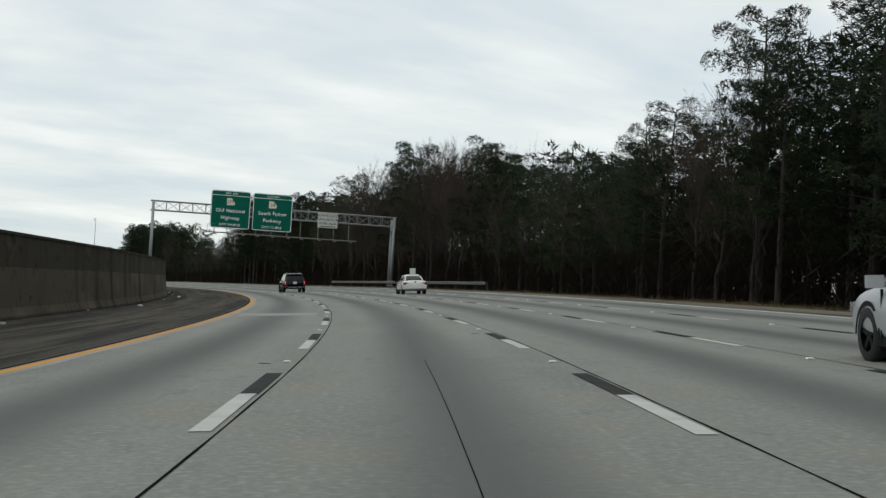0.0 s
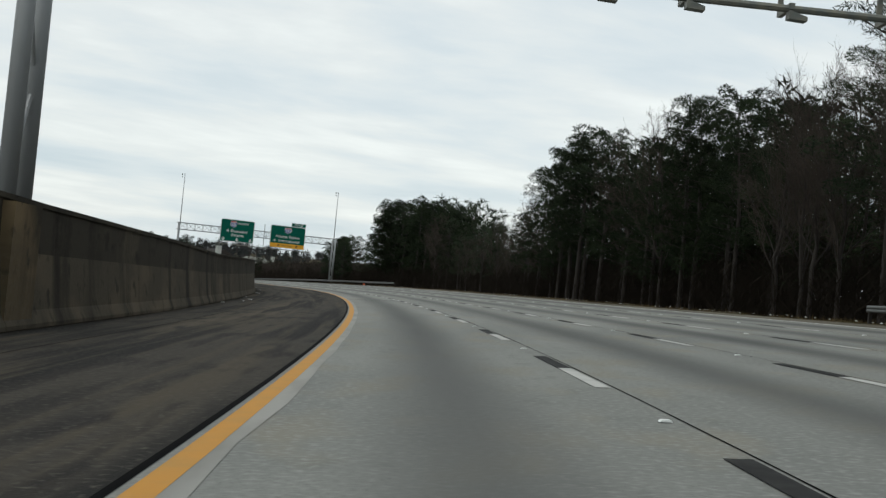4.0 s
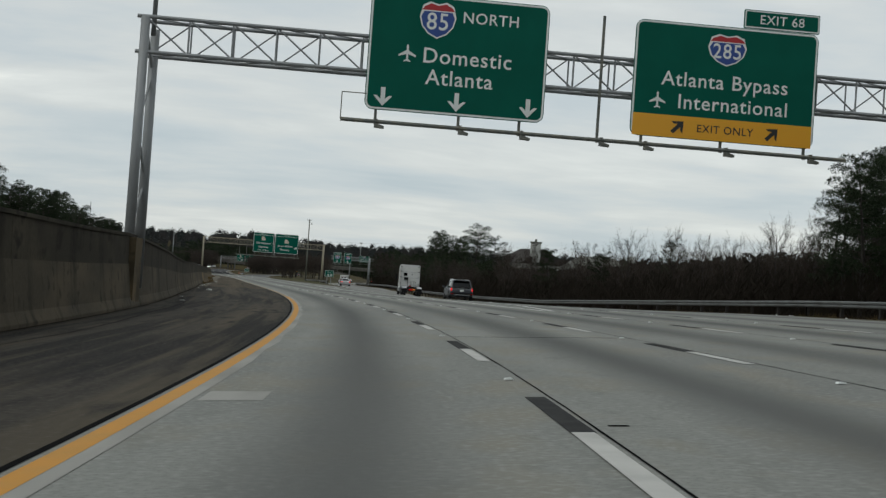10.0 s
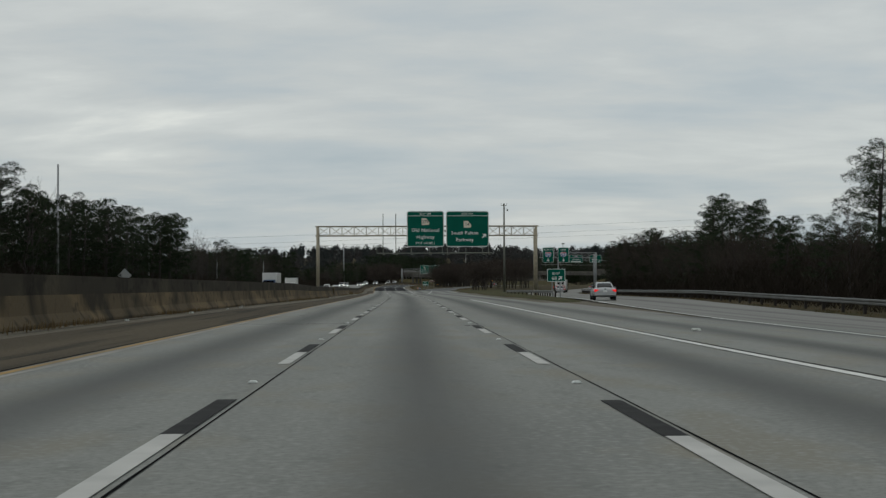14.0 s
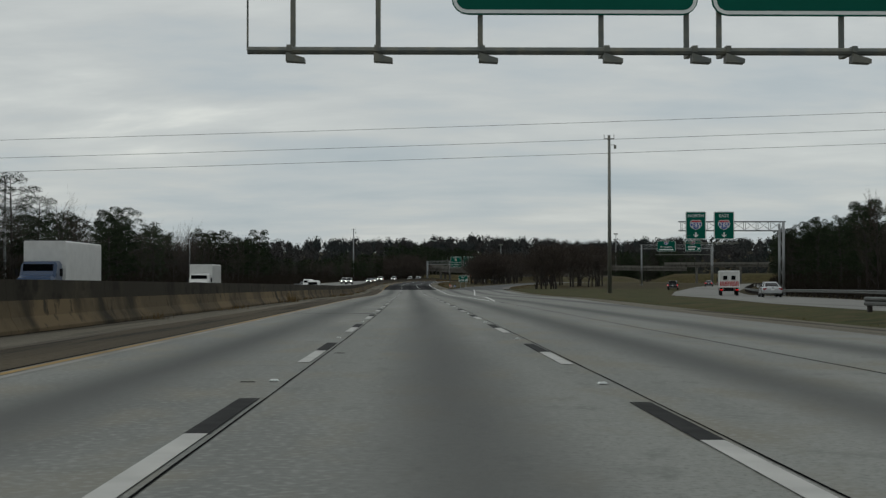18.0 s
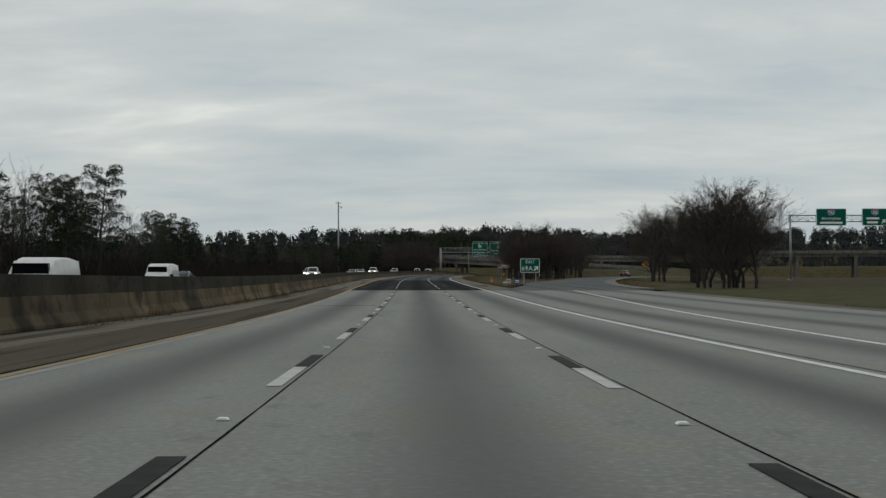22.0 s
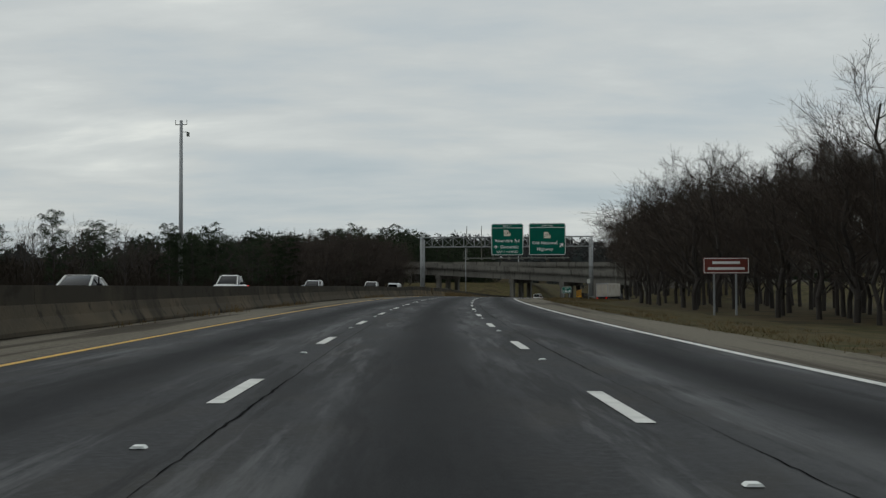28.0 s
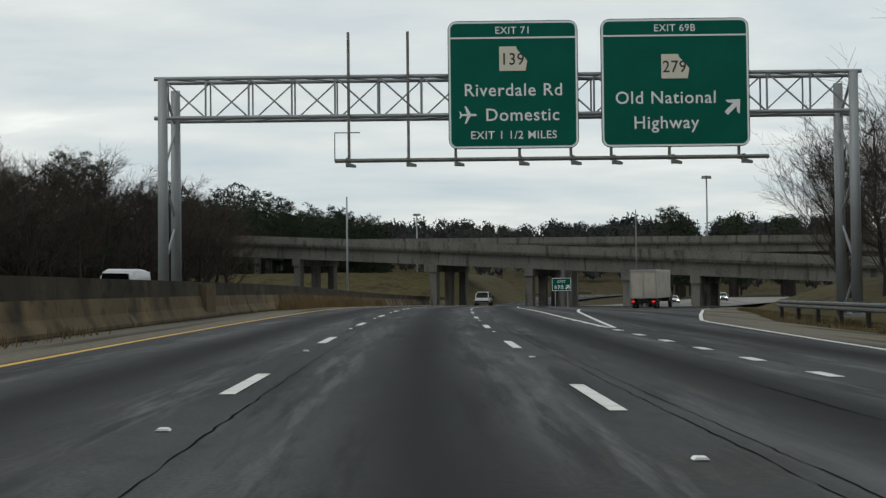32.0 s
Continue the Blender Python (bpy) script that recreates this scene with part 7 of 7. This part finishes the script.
def near_suv(s, u, turn, colour, label):
    """A large suv shaped ring by ring from tailgate to nose; y is forwards."""
    lean = math.degrees(math.atan(float(np.interp(s, S_FINE, TILT))))
    t = thing("suv", stand(s, u, 0, turn) @ pose(0, 0, 0, 0, -lean, 0), label, "car", "vehicles on the motorway")
    wide = (.86, .965, .985, .955, .905, .835, .765, .66, .33)
    high = (.30, .46, .76, .98, 1.08, 1.36, 1.61, 1.71, 1.75)
    rings = []
    for ys, k, top in (
            ((-2.34, -2.43, -2.44, -2.42, -2.37, -2.25, -2.13, -2.05, -2.03), .945, 9), ((-2.22, -2.30, -2.31, -2.29, -2.24, -2.14, -2.03, -1.96, -1.94), .985, 9),
            ((-1.8,) * 9, 1, 9), ((-1.0,) * 9, 1, 9), ((-.2,) * 9, 1, 9), ((.7, .7, .7, .7, .7, .62, .50, .38, .32), 1, 9),
            ((1.36, 1.36, 1.36, 1.36, 1.36, 1.42, 1.44, 1.46, 1.48), 1, 1.10), ((1.95,) * 9, .975, 1.04), ((2.36, 2.40, 2.41, 2.38, 2.3, 2.3, 2.3, 2.3, 2.3), .9, .92), ((2.42, 2.47, 2.48, 2.42, 2.34, 2.34, 2.34, 2.34, 2.34), .84, .86)):
        half = []
        for j in range(9):
            z, x = high[j], wide[j] * k
            if z > top:
                z, x = top + 0.008 * (j - 3), wide[3] * k * (1.0, 1.0, 1.0, 1.0, .93, .8, .65, .45, .2)[j]
            half.append((x, ys[j], z))
        rings.append(half + [(-x, y, z) for x, y, z in reversed(half)])
    g = Geo()
    for ring in rings:
        g.v += [Vector(p) for p in ring]
    g.f = [[i * 18 + j, i * 18 + (j + 1) % 18, i * 18 + 18 + (j + 1) % 18, i * 18 + 18 + j] for i in range(len(rings) - 1) for j in range(18)]
    for b, flip in ((0, False), (18 * (len(rings) - 1), True)):
        for j in range(8):
            q = [b + j, b + 17 - j, b + 16 - j, b + j + 1]
            g.f.append(q[::-1] if flip else q)
    body = rounded_skin(part("body", g, colour, t), 2)

    def side(y, z, out=0.0):
        return (float(np.interp(z, high, wide)) - 0.006 + out, y, z)

    def back(x, z, out=0.0):
        return (x, float(np.interp(z, high, (-2.34, -2.43, -2.44, -2.42, -2.37, -2.25, -2.13, -2.05, -2.03))) + 0.012 - out, z)
    part("rear_window", slab([back(-.71, 1.12, .03), back(.71, 1.12, .03), back(.63, 1.52, .03), back(-.63, 1.52, .03)], (0, .06, 0)), M_GLASS, body)
    part("spoiler", loft([[(x, y, z) for x, z in ((.70, zl), (.66, zh), (.3, zh + .03), (-.3, zh + .03), (-.66, zh), (-.70, zl))] for y, zl, zh in ((-2.31, 1.585, 1.625), (-2.24, 1.53, 1.65), (-2.0, 1.55, 1.705))]), colour, body)
    part("brake_lamp", Geo().box((0, -2.315, 1.605), (.34, .02, .02)), M_TAIL_OFF, body)
    part("wiper", slab([back(-.02, 1.16, .02), back(.42, 1.20, .02), back(.42, 1.225, .02), back(-.02, 1.19, .02)], (0, -.02, 0)), M_TRIM, body)
    part("tailgate_seam", Geo().box((0, -2.432, .735), (1.55, .02, .018)), M_TRIM, body)
    part("number_plate", Geo().box((0, -2.452, .86), (.31, .03, .16)), M_SIGN_WHITE, t)
    part("plate_mark", Geo().box((0, -2.470, .85), (.24, .006, .055)), M_STEEL_DARK, t)
    g = Geo()
    for i in range(20):
        a, b = 2 * math.pi * i / 20, 2 * math.pi * (i + 1) / 20
        g.tube((.085 * math.cos(a), -2.425, 1.045 + .042 * math.sin(a)), (.085 * math.cos(b), -2.425, 1.045 + .042 * math.sin(b)), .009, n=5)
    part("badge", g.tube((-.03, -2.425, 1.075), (-.015, -2.425, 1.015), .008, n=5).tube((.015, -2.425, 1.075), (.03, -2.425, 1.015), .008, n=5), M_CHROME, t)
    for k in range(8):
        part("trim_mark", Geo().box((-.46 + k * .132, -2.437, .965), (.045, .02, .025)), M_CHROME, t)
    part("rear_bumper", loft([[(x * k, y, z) for x, z in ((.74, .35), (.84, .43), (.87, .58), (.84, .65), (-.84, .65), (-.87, .58), (-.84, .43), (-.74, .35))] for y, k in ((-2.475, .95), (-2.45, 1.02), (-2.26, 1.07))]), colour, t)
    soft_edges(t.children[-1], 0.03)
    arch = [(-.62, .36), (-.50, .435), (.50, .435), (.62, .36), (.68, .38), (.55, .515), (-.55, .515), (-.68, .38)]
    part("skid_plate", slab([(x, -2.505, z) for x, z in arch], (0, .05, 0)), M_CHROME, t)
    part("under_guard", Geo().box((0, -2.36, .37), (.96, .16, .12)), M_TRIM, t)
    part("exhaust_pipe", Geo().tube((.32, -2.45, .30), (.32, -2.0, .30), .035, n=10).tube((.42, -2.45, .30), (.42, -2.0, .30), .035, n=10), M_RIM, t)
    part("axle", Geo().tube((-.75, -1.45, .36), (.75, -1.45, .36), .05, n=8), M_TRIM, t)
    for sx in (-1, 1):
        lamp = [back(sx * .915, 1.03, .012), back(sx * .845, 1.03, .018), back(sx * .835, .70, .02), back(sx * .905, .68, .014)]
        a = part("tail_lamp", slab(lamp if sx < 0 else lamp[::-1], (0, .10, 0)), M_TAIL_OFF, t)
        part("lamp_strip", slab([back(sx * .90, 1.01, .02), back(sx * .868, 1.01, .024), back(sx * .862, .71, .026), back(sx * .892, .70, .02)], (0, .02, 0)), M_TAIL, a)
        part("lamp_edge", slab([back(sx * .84, 1.03, .016), back(sx * .78, 1.02, .014), back(sx * .80, .76, .016), back(sx * .832, .71, .018)], (0, .06, 0)), M_RIM, a)
        part("reflector", slab([(sx * .66, -2.492, .535), (sx * .82, -2.478, .535), (sx * .83, -2.475, .60), (sx * .69, -2.492, .60)], (0, .05, 0)), M_TAIL_OFF, t)
        part("reflector_trim", slab([(sx * .62, -2.494, .505), (sx * .84, -2.476, .515), (sx * .84, -2.476, .528), (sx * .62, -2.494, .522)], (0, .04, 0)), M_CHROME, t)
        for nm, pts in (("quarter_window", ((-2.02, 1.14), (-1.22, 1.12), (-1.20, 1.60), (-1.92, 1.57))), ("door_window", ((-1.10, 1.12), (-.16, 1.10), (-.22, 1.615), (-1.10, 1.61))), ("door_window", ((-.08, 1.10), (.98, 1.10), (.42, 1.55), (.16, 1.615), (-.14, 1.615)))):
            p3 = [side(y, z, .0) for y, z in pts]
            part(nm, slab([(sx * x, y, z) for x, y, z in p3], (-sx * .03, 0, 0)), M_GLASS, body)
        line = [side(y, z, .012) for y, z in ((-1.02, 1.16), (-.86, 1.09), (-.1, 1.075), (1.02, 1.075), (.74, 1.32), (.46, 1.56), (.16, 1.635), (-.6, 1.64), (-1.14, 1.635), (-1.16, 1.12), (-1.98, 1.115))]
        g = Geo()
        for a, b in zip(line, line[1:]):
            g.tube((sx * a[0], a[1], a[2]), (sx * b[0], b[1], b[2]), .013, n=5)
        part("window_trim", g, M_CHROME, body)
        for y in (-.98, .02):
            part("door_handle", Geo().tube((sx * .965, y, .93), (sx * .985, y + .04, .935), .016, n=6).tube((sx * .985, y + .04, .935), (sx * .985, y + .2, .935), .018, n=6).tube((sx * .985, y + .2, .935), (sx * .96, y + .24, .93), .016, n=6), M_CHROME, body)
        for y in (-1.13, -.12, 1.02):
            part("door_seam", slab([(sx * .972, y, .42), (sx * .988, y, .76), (sx * .957, y, .98), (sx * .957, y + .012, .98), (sx * .988, y + .012, .76), (sx * .972, y + .012, .42)], (-sx * .02, 0, 0)), M_TRIM, body)
        part("sill_trim", loft([[(sx * (.93 + dx), y, z) for dx, z in ((0, .26), (.06, .28), (.065, .40), (0, .42))] for y in (-1.0, 1.0)]), M_TRIM, t)
        part("roof_rail", Geo().tube((sx * .60, -1.75, 1.70), (sx * .60, -1.55, 1.755), .022, n=6).tube((sx * .60, -1.55, 1.755), (sx * .60, .05, 1.755), .022, n=6).tube((sx * .60, .05, 1.755), (sx * .60, .25, 1.68), .022, n=6), M_CHROME, t)
        m = part("mirror", loft([[(sx * x, y, 1.13 + z * k) for x, z in ((.96, -.06), (1.0, -.09), (1.17, -.08), (1.19, .02), (1.14, .09), (1.0, .08))] for y, k in ((.80, .92), (.86, 1.0), (.98, .6))]), colour, t)
        soft_edges(m, 0.02)
        part("mirror_foot", Geo().tube((sx * .90, .86, 1.07), (sx * 1.02, .88, 1.07), .03, n=6), M_TRIM, m)
        for y in (-1.45, 1.45):
            wheel(t, sx * .892, y, .385, rim=M_RIM)
            g, n = Geo(), 18
            for i in range(n + 1):
                q = math.pi * (i / n * 1.1 - .05)
                for rr, x in ((.415, .96), (.423, .994), (.442, .994), (.452, .97)):
                    g.v.append(Vector((sx * x, y + rr * math.cos(q), .385 + rr * math.sin(q))))
            g.f = [[4 * i + j, 4 * i + j + 1, 4 * i + j + 5, 4 * i + j + 4] for i in range(n) for j in range(3)]
            part("wheel_arch", g, M_TRIM, t, smooth=True)
            half_disc = [(y + .425 * math.cos(math.pi * i / 16), .385 + .425 * math.sin(math.pi * i / 16)) for i in range(17)] + [(y - .40, .30), (y + .40, .30)]
            part("wheel_well", slab([(sx * .992, q, z) for q, z in (half_disc if sx < 0 else half_disc[::-1])], (-sx * .25, 0, 0)), M_SEAL, t)
        part("headlamp", Geo().box((sx * .68, 2.40, .74), (.26, .14, .2)), M_CHROME, t)
    part("antenna", Geo().prism([(-.03, 1.74), (.03, 1.74), (0, 1.83)], -1.75, -1.55), M_TRIM, t)
    part("grille", Geo().box((0, 2.44, .72), (.9, .1, .3)), M_TRIM, t)
    part("front_bumper", loft([[(x * k, y, z) for x, z in ((.80, .32), (.88, .45), (.84, .58), (-.84, .58), (-.88, .45), (-.80, .32))] for y, k in ((2.2, 1.0), (2.47, .95), (2.52, .8))]), colour, t)


near_suv(126.7, 1.55, 1.0, P_BLACK, "glossy black suv with lit red tail lamps and silver roof rails")
sedan = car(104.6, 8.75, -1.0, "sedan", P_WHITE, "white sedan with a box sign on its roof")
part("roof_sign", Geo().box((0.1, -0.35, 1.72), (0.42, 0.12, 0.48)).box((0.1, -0.35, 1.47), (0.9, 0.3, 0.05)), M_SIGN_GREY, sedan, "pale upright roof sign")
car(21.6, 8.75, 0.0, "suv", P_SILVER, "silver suv with black wheels in the third lane", rim=M_TRIM)
car(472.0, 12.3, -3.0, "suv", P_GREY, "dark grey suv driving towards the exit ramp", lit=True)
car(779, 35.6, -9, "sedan", P_SILVER, "silver sedan on the curving ramp")
car(615, 17.6, -4, "sedan", P_SILVER, "silver sedan with lit tail lamps on the ramp", lit=True)
car(1338, 2.0, -2, "suv", P_WHITE, "white suv ahead under the overpass", h=0.0)
for s, u, kind, col, lab in (
        (906, -18.0, "van", P_WHITE, "white van on the opposite carriageway"), (812, -17.5, "sedan", P_WHITE, "white sedan on the opposite carriageway"), (858, -13.6, "van", P_WHITE, "white delivery van on the opposite carriageway"),
        (872, -17.2, "sedan", P_SILVER, "silver sedan with headlamps on"), (932, -20.8, "sedan", P_GREY, "dark sedan on the opposite carriageway"), (1020, -15.5, "pickup", P_WHITE, "white pickup with headlamps on"),
        (1042, -18.5, "suv", P_SILVER, "silver suv with headlamps on"), (1084, -13.2, "sedan", P_WHITE, "white sedan with headlamps on"), (1062, -12.6, "sedan", P_SILVER, "silver sedan beyond the barrier"),
        (1131, -15.6, "pickup", P_WHITE, "white pickup beyond the barrier"), (1176, -15.8, "suv", P_SILVER, "pale suv beyond the barrier"), (1203, -12.6, "pickup", P_WHITE, "white pickup truck beyond the barrier"), (1243, -15.0, "van", P_SILVER, "silver van beyond the barrier")):
    car(s, u, 0, kind, col, lab, lit=s > 860, facing=True)
car(1415, 30, 0, "sedan", P_WHITE, "white sedan on the ramp beneath the overpass", lit=True, facing=True)
car(1440, 40, 0, "suv", P_SILVER, "silver suv on the ramp beneath the overpass", lit=True, facing=True)
for s, u, kind, col in ((905, 52, "suv", P_GREY), (935, 58, "sedan", P_WHITE), (965, 73, "sedan", P_GREY), (1000, 84, "suv", P_SILVER), (1110, 45.2, "sedan", P_GREY)):
    car(s, u, -14, kind, col, "car far ahead on the curving ramp", lit=True)


def tractor(s, u, turn):
    t = thing("semi_tractor", stand(s, u, 0, turn), "white sleeper semi tractor driving without a trailer", "truck", "vehicles on the motorway")
    part("frame", Geo().box((-.42, -1.2, .82), (.09, 6.0, .26)).box((.42, -1.2, .82), (.09, 6.0, .26)).box((0, -4.1, .80), (.9, .1, .3)), M_TRIM, t)
    part("sleeper", loft([[(x, y, z) for x, z in ((1.2, .95), (1.24, 1.3), (1.24, 3.45), (1.1, 3.85), (-1.1, 3.85), (-1.24, 3.45), (-1.24, 1.3), (-1.2, .95))] for y in (.1, 1.7)]), P_WHITE, t)
    part("cab", loft([[(x, y, z) for x, z in ((1.15, .8), (1.2, 1.3), (1.18, zt - .3), (1.0, zt), (-1.0, zt), (-1.18, zt - .3), (-1.2, 1.3), (-1.15, .8))] for y, zt in ((1.7, 3.85), (2.2, 3.3), (2.9, 2.75))]), P_WHITE, t)
    part("hood", loft([[(x * k, y, z) for x, z in ((1.05, .6), (1.1, 1.1), (.95, zt), (-.95, zt), (-1.1, 1.1), (-1.05, .6))] for y, zt, k in ((2.9, 1.95, 1), (4.0, 1.75, .95), (4.45, 1.45, .85))]), P_WHITE, t)
    part("fairing_edge", Geo().box((1.22, .08, 2.4), (.05, .5, 2.8)).box((-1.22, .08, 2.4), (.05, .5, 2.8)), P_WHITE, t)
    for z in (1.5, 2.3, 3.0, 3.6):
        part("bracket", Geo().box((1.13, -.02, z), (.22, .16, .07)), M_TRIM, t)
        part("bracket", Geo().box((-1.13, -.02, z), (.22, .16, .07)), M_TRIM, t)
    part("rear_window", Geo().box((-.55, .07, 2.65), (.42, .06, .38)), M_GLASS, t)
    part("exhaust_box", Geo().box((-.45, -.02, 2.1), (.5, .22, .34)), M_TRIM, t)
    for x in (-.45, .45):
        part("panel_rib", Geo().prism([(x - .2, 3.25), (x + .2, 3.25), (x + .14, 3.42), (x, 3.5), (x - .14, 3.42)], .06, .1), P_WHITE, t)
    for z in (2.95, 2.2):
        part("panel_seam", Geo().box((0, .092, z), (2.3, .02, .025)), M_RIM, t)
    part("vent", Geo().box((.28, .085, 2.62), (.08, .03, .2)), M_TRIM, t)
    part("hose_rack", Geo().tube((.15, -.1, 1.75), (.75, -.1, 1.75), .018, n=6).tube((.75, -.1, 1.75), (.75, -.1, 1.1), .018, n=6).tube((.55, -.1, 1.75), (.55, -.1, 1.1), .018, n=6), M_TRIM, t)
    part("air_coupling", Geo().box((.1, -.12, 1.18), (.3, .12, .16)), M_SIGN_RED, t)
    part("deck_plate", Geo().box((0, -.6, .98), (1.5, 1.3, .06)), M_TRIM, t)
    part("fifth_wheel", Geo().box((0, -2.4, 1.06), (.95, 1.0, .12)), M_TRIM, t)
    part("hose", Geo().tube((-.25, .0, 1.9), (-.3, -.4, 1.25), .03, n=6).tube((-.3, -.4, 1.25), (.1, -.9, 1.1), .03, n=6).tube((.2, 0, 1.8), (.15, -.5, 1.2), .03, n=6), M_TRIM, t)
    part("fuel_tank", Geo().tube((-1.0, .1, .72), (-1.0, 1.8, .72), .33, n=14).tube((1.0, .1, .72), (1.0, 1.8, .72), .33, n=14), M_CHROME, t)
    part("side_window", Geo().box((-1.2, 2.15, 2.2), (.03, .75, .6)), M_GLASS, t)
    part("side_window", Geo().box((1.2, 2.15, 2.2), (.03, .75, .6)), M_GLASS, t)
    part("windscreen", Geo().box((0, 2.82, 2.4), (1.9, .12, .6), Matrix.Translation((0, 0, 0))), M_GLASS, t)
    for sx in (-1, 1):
        part("mirror", Geo().box((sx * 1.48, 2.6, 2.2), (.2, .14, .75)), M_TRIM, t)
        part("mudflap", Geo().box((sx * .93, -4.05, .62), (.62, .03, .6)), M_TRIM, t)
        part("quarter_fender", loft([[(sx * .93 + dx, y, z) for dx in (-.3, .3)] + [(sx * .93 + dx, y - .03, z + .03) for dx in (.3, -.3)] for y, z in ((-1.02, .55), (-1.08, .85), (-1.25, 1.04), (-1.6, 1.12))]), M_ALU, t)
        part("rear_fender", loft([[(sx * .93 + dx, y, z) for dx in (-.3, .3)] + [(sx * .93 + dx, y, z + .03) for dx in (.3, -.3)] for y, z in ((-2.7, 1.10), (-3.3, 1.10), (-3.62, .95), (-3.7, .7))]), P_SILVER, t)
        for y in (-1.7, -3.0):
            wheel(t, sx * .80, y, .51, .26)
            wheel(t, sx * 1.10, y, .51, .26)
        wheel(t, sx * 1.05, 3.3, .51, .28)
    for x in (-.35, -.15, .15, .35):
        part("tail_lamp", Geo().tube((x, -4.19, .78), (x, -4.14, .78), .06, n=10), M_TAIL if x < 0 else M_AMBER, t)
    return t


tractor(526, 16.5, -3.5)


def box_truck(s, u, turn, facing, box_col, cab_col, label, h=0.0, chevrons=False, length=6.5, height=3.6):
    t = thing("box_truck", stand(s, u, h, turn + (180 if facing else 0)), label, "truck", "vehicles on the motorway")
    b = length / 2
    part("cargo_box", loft([[(x, y, z) for x, z in ((1.2, 1.0), (1.24, 1.05), (1.24, height - .06), (1.18, height), (-1.18, height), (-1.24, height - .06), (-1.24, 1.05), (-1.2, 1.0))] for y in (-b, b)]), box_col, t)
    part("door_frame", Geo().box((-1.18, -b - .03, height / 2 + .5), (.1, .06, height - 1.1)).box((1.18, -b - .03, height / 2 + .5), (.1, .06, height - 1.1)).box((0, -b - .03, height - .1), (2.4, .06, .16)).box((0, -b - .03, 1.1), (2.4, .06, .14)).box((0, -b - .02, height / 2 + .5), (.05, .05, height - 1.2)), M_RIM if not chevrons else M_SIGN_WHITE, t)
    part("chassis", Geo().box((0, .6, .8), (1.0, length + 1.5, .3)), M_TRIM, t)
    part("cab", loft([[(x, y, z) for x, z in ((1.05, .6), (1.1, 1.1), (1.05, zt - .2), (.9, zt), (-.9, zt), (-1.05, zt - .2), (-1.1, 1.1), (-1.05, .6))] for y, zt in ((b + .15, 2.6), (b + 1.1, 2.55), (b + 1.6, 1.75), (b + 2.3, 1.6), (b + 2.5, 1.2))]), cab_col, t)
    part("windscreen", Geo().prism([(-.9, 1.72), (.9, 1.72), (.85, 2.4), (-.85, 2.4)], b + 1.15, b + 1.45), M_GLASS, t)
    part("bumper", Geo().box((0, -b - .05, .62), (2.3, .12, .14)), M_TRIM, t)
    for sx in (-1, 1):
        part("tail_lamp", Geo().box((sx * .95, -b - .1, .72), (.3, .06, .14)), M_TAIL, t)
        part("headlamp", Geo().box((sx * .75, b + 2.47, 1.05), (.3, .1, .2)), M_HEAD if facing else M_CHROME, t)
        part("mirror", Geo().box((sx * 1.3, b + 1.2, 1.9), (.16, .1, .45)), M_TRIM, t)
        for y in (-b + 1.2, b + 1.4) if length < 9 else (-b + 1.0, -b + 2.2, b + 1.4):
            wheel(t, sx * .98, y, .48, .3)
    if chevrons:
        for k in range(6):
            for sx in (-1, 1):
                x = sx * (.12 + .19 * k)
                part("chevron", Geo().prism([(x, 1.05), (x + sx * .1, 1.05), (x + sx * .0, 1.75), (x - sx * .1, 1.75)], -b - .05, -b - .035), M_SIGN_RED, t)
        part("rear_window", Geo().box((-.5, -b - .03, 2.2), (.5, .04, .5)).box((.5, -b - .03, 2.2), (.5, .04, .5)), M_GLASS, t)
    return t


box_truck(1302, 19.8, -14, False, M_TRAILER, P_GREY, "dusty box trailer truck leaving on the exit lane", length=9.5, height=3.7)
box_truck(818, 41.2, -12, False, P_WHITE, P_WHITE, "white service truck with red chevrons on the ramp", chevrons=True, height=3.1, length=5.5)
box_truck(738, -20.5, 0, True, P_WHITE, P_BLUE, "white box truck with a blue cab on the opposite carriageway", length=9.0, height=3.8)
box_truck(802, -21.5, 0, True, P_WHITE, P_WHITE, "white moving truck on the opposite carriageway", length=6.5)
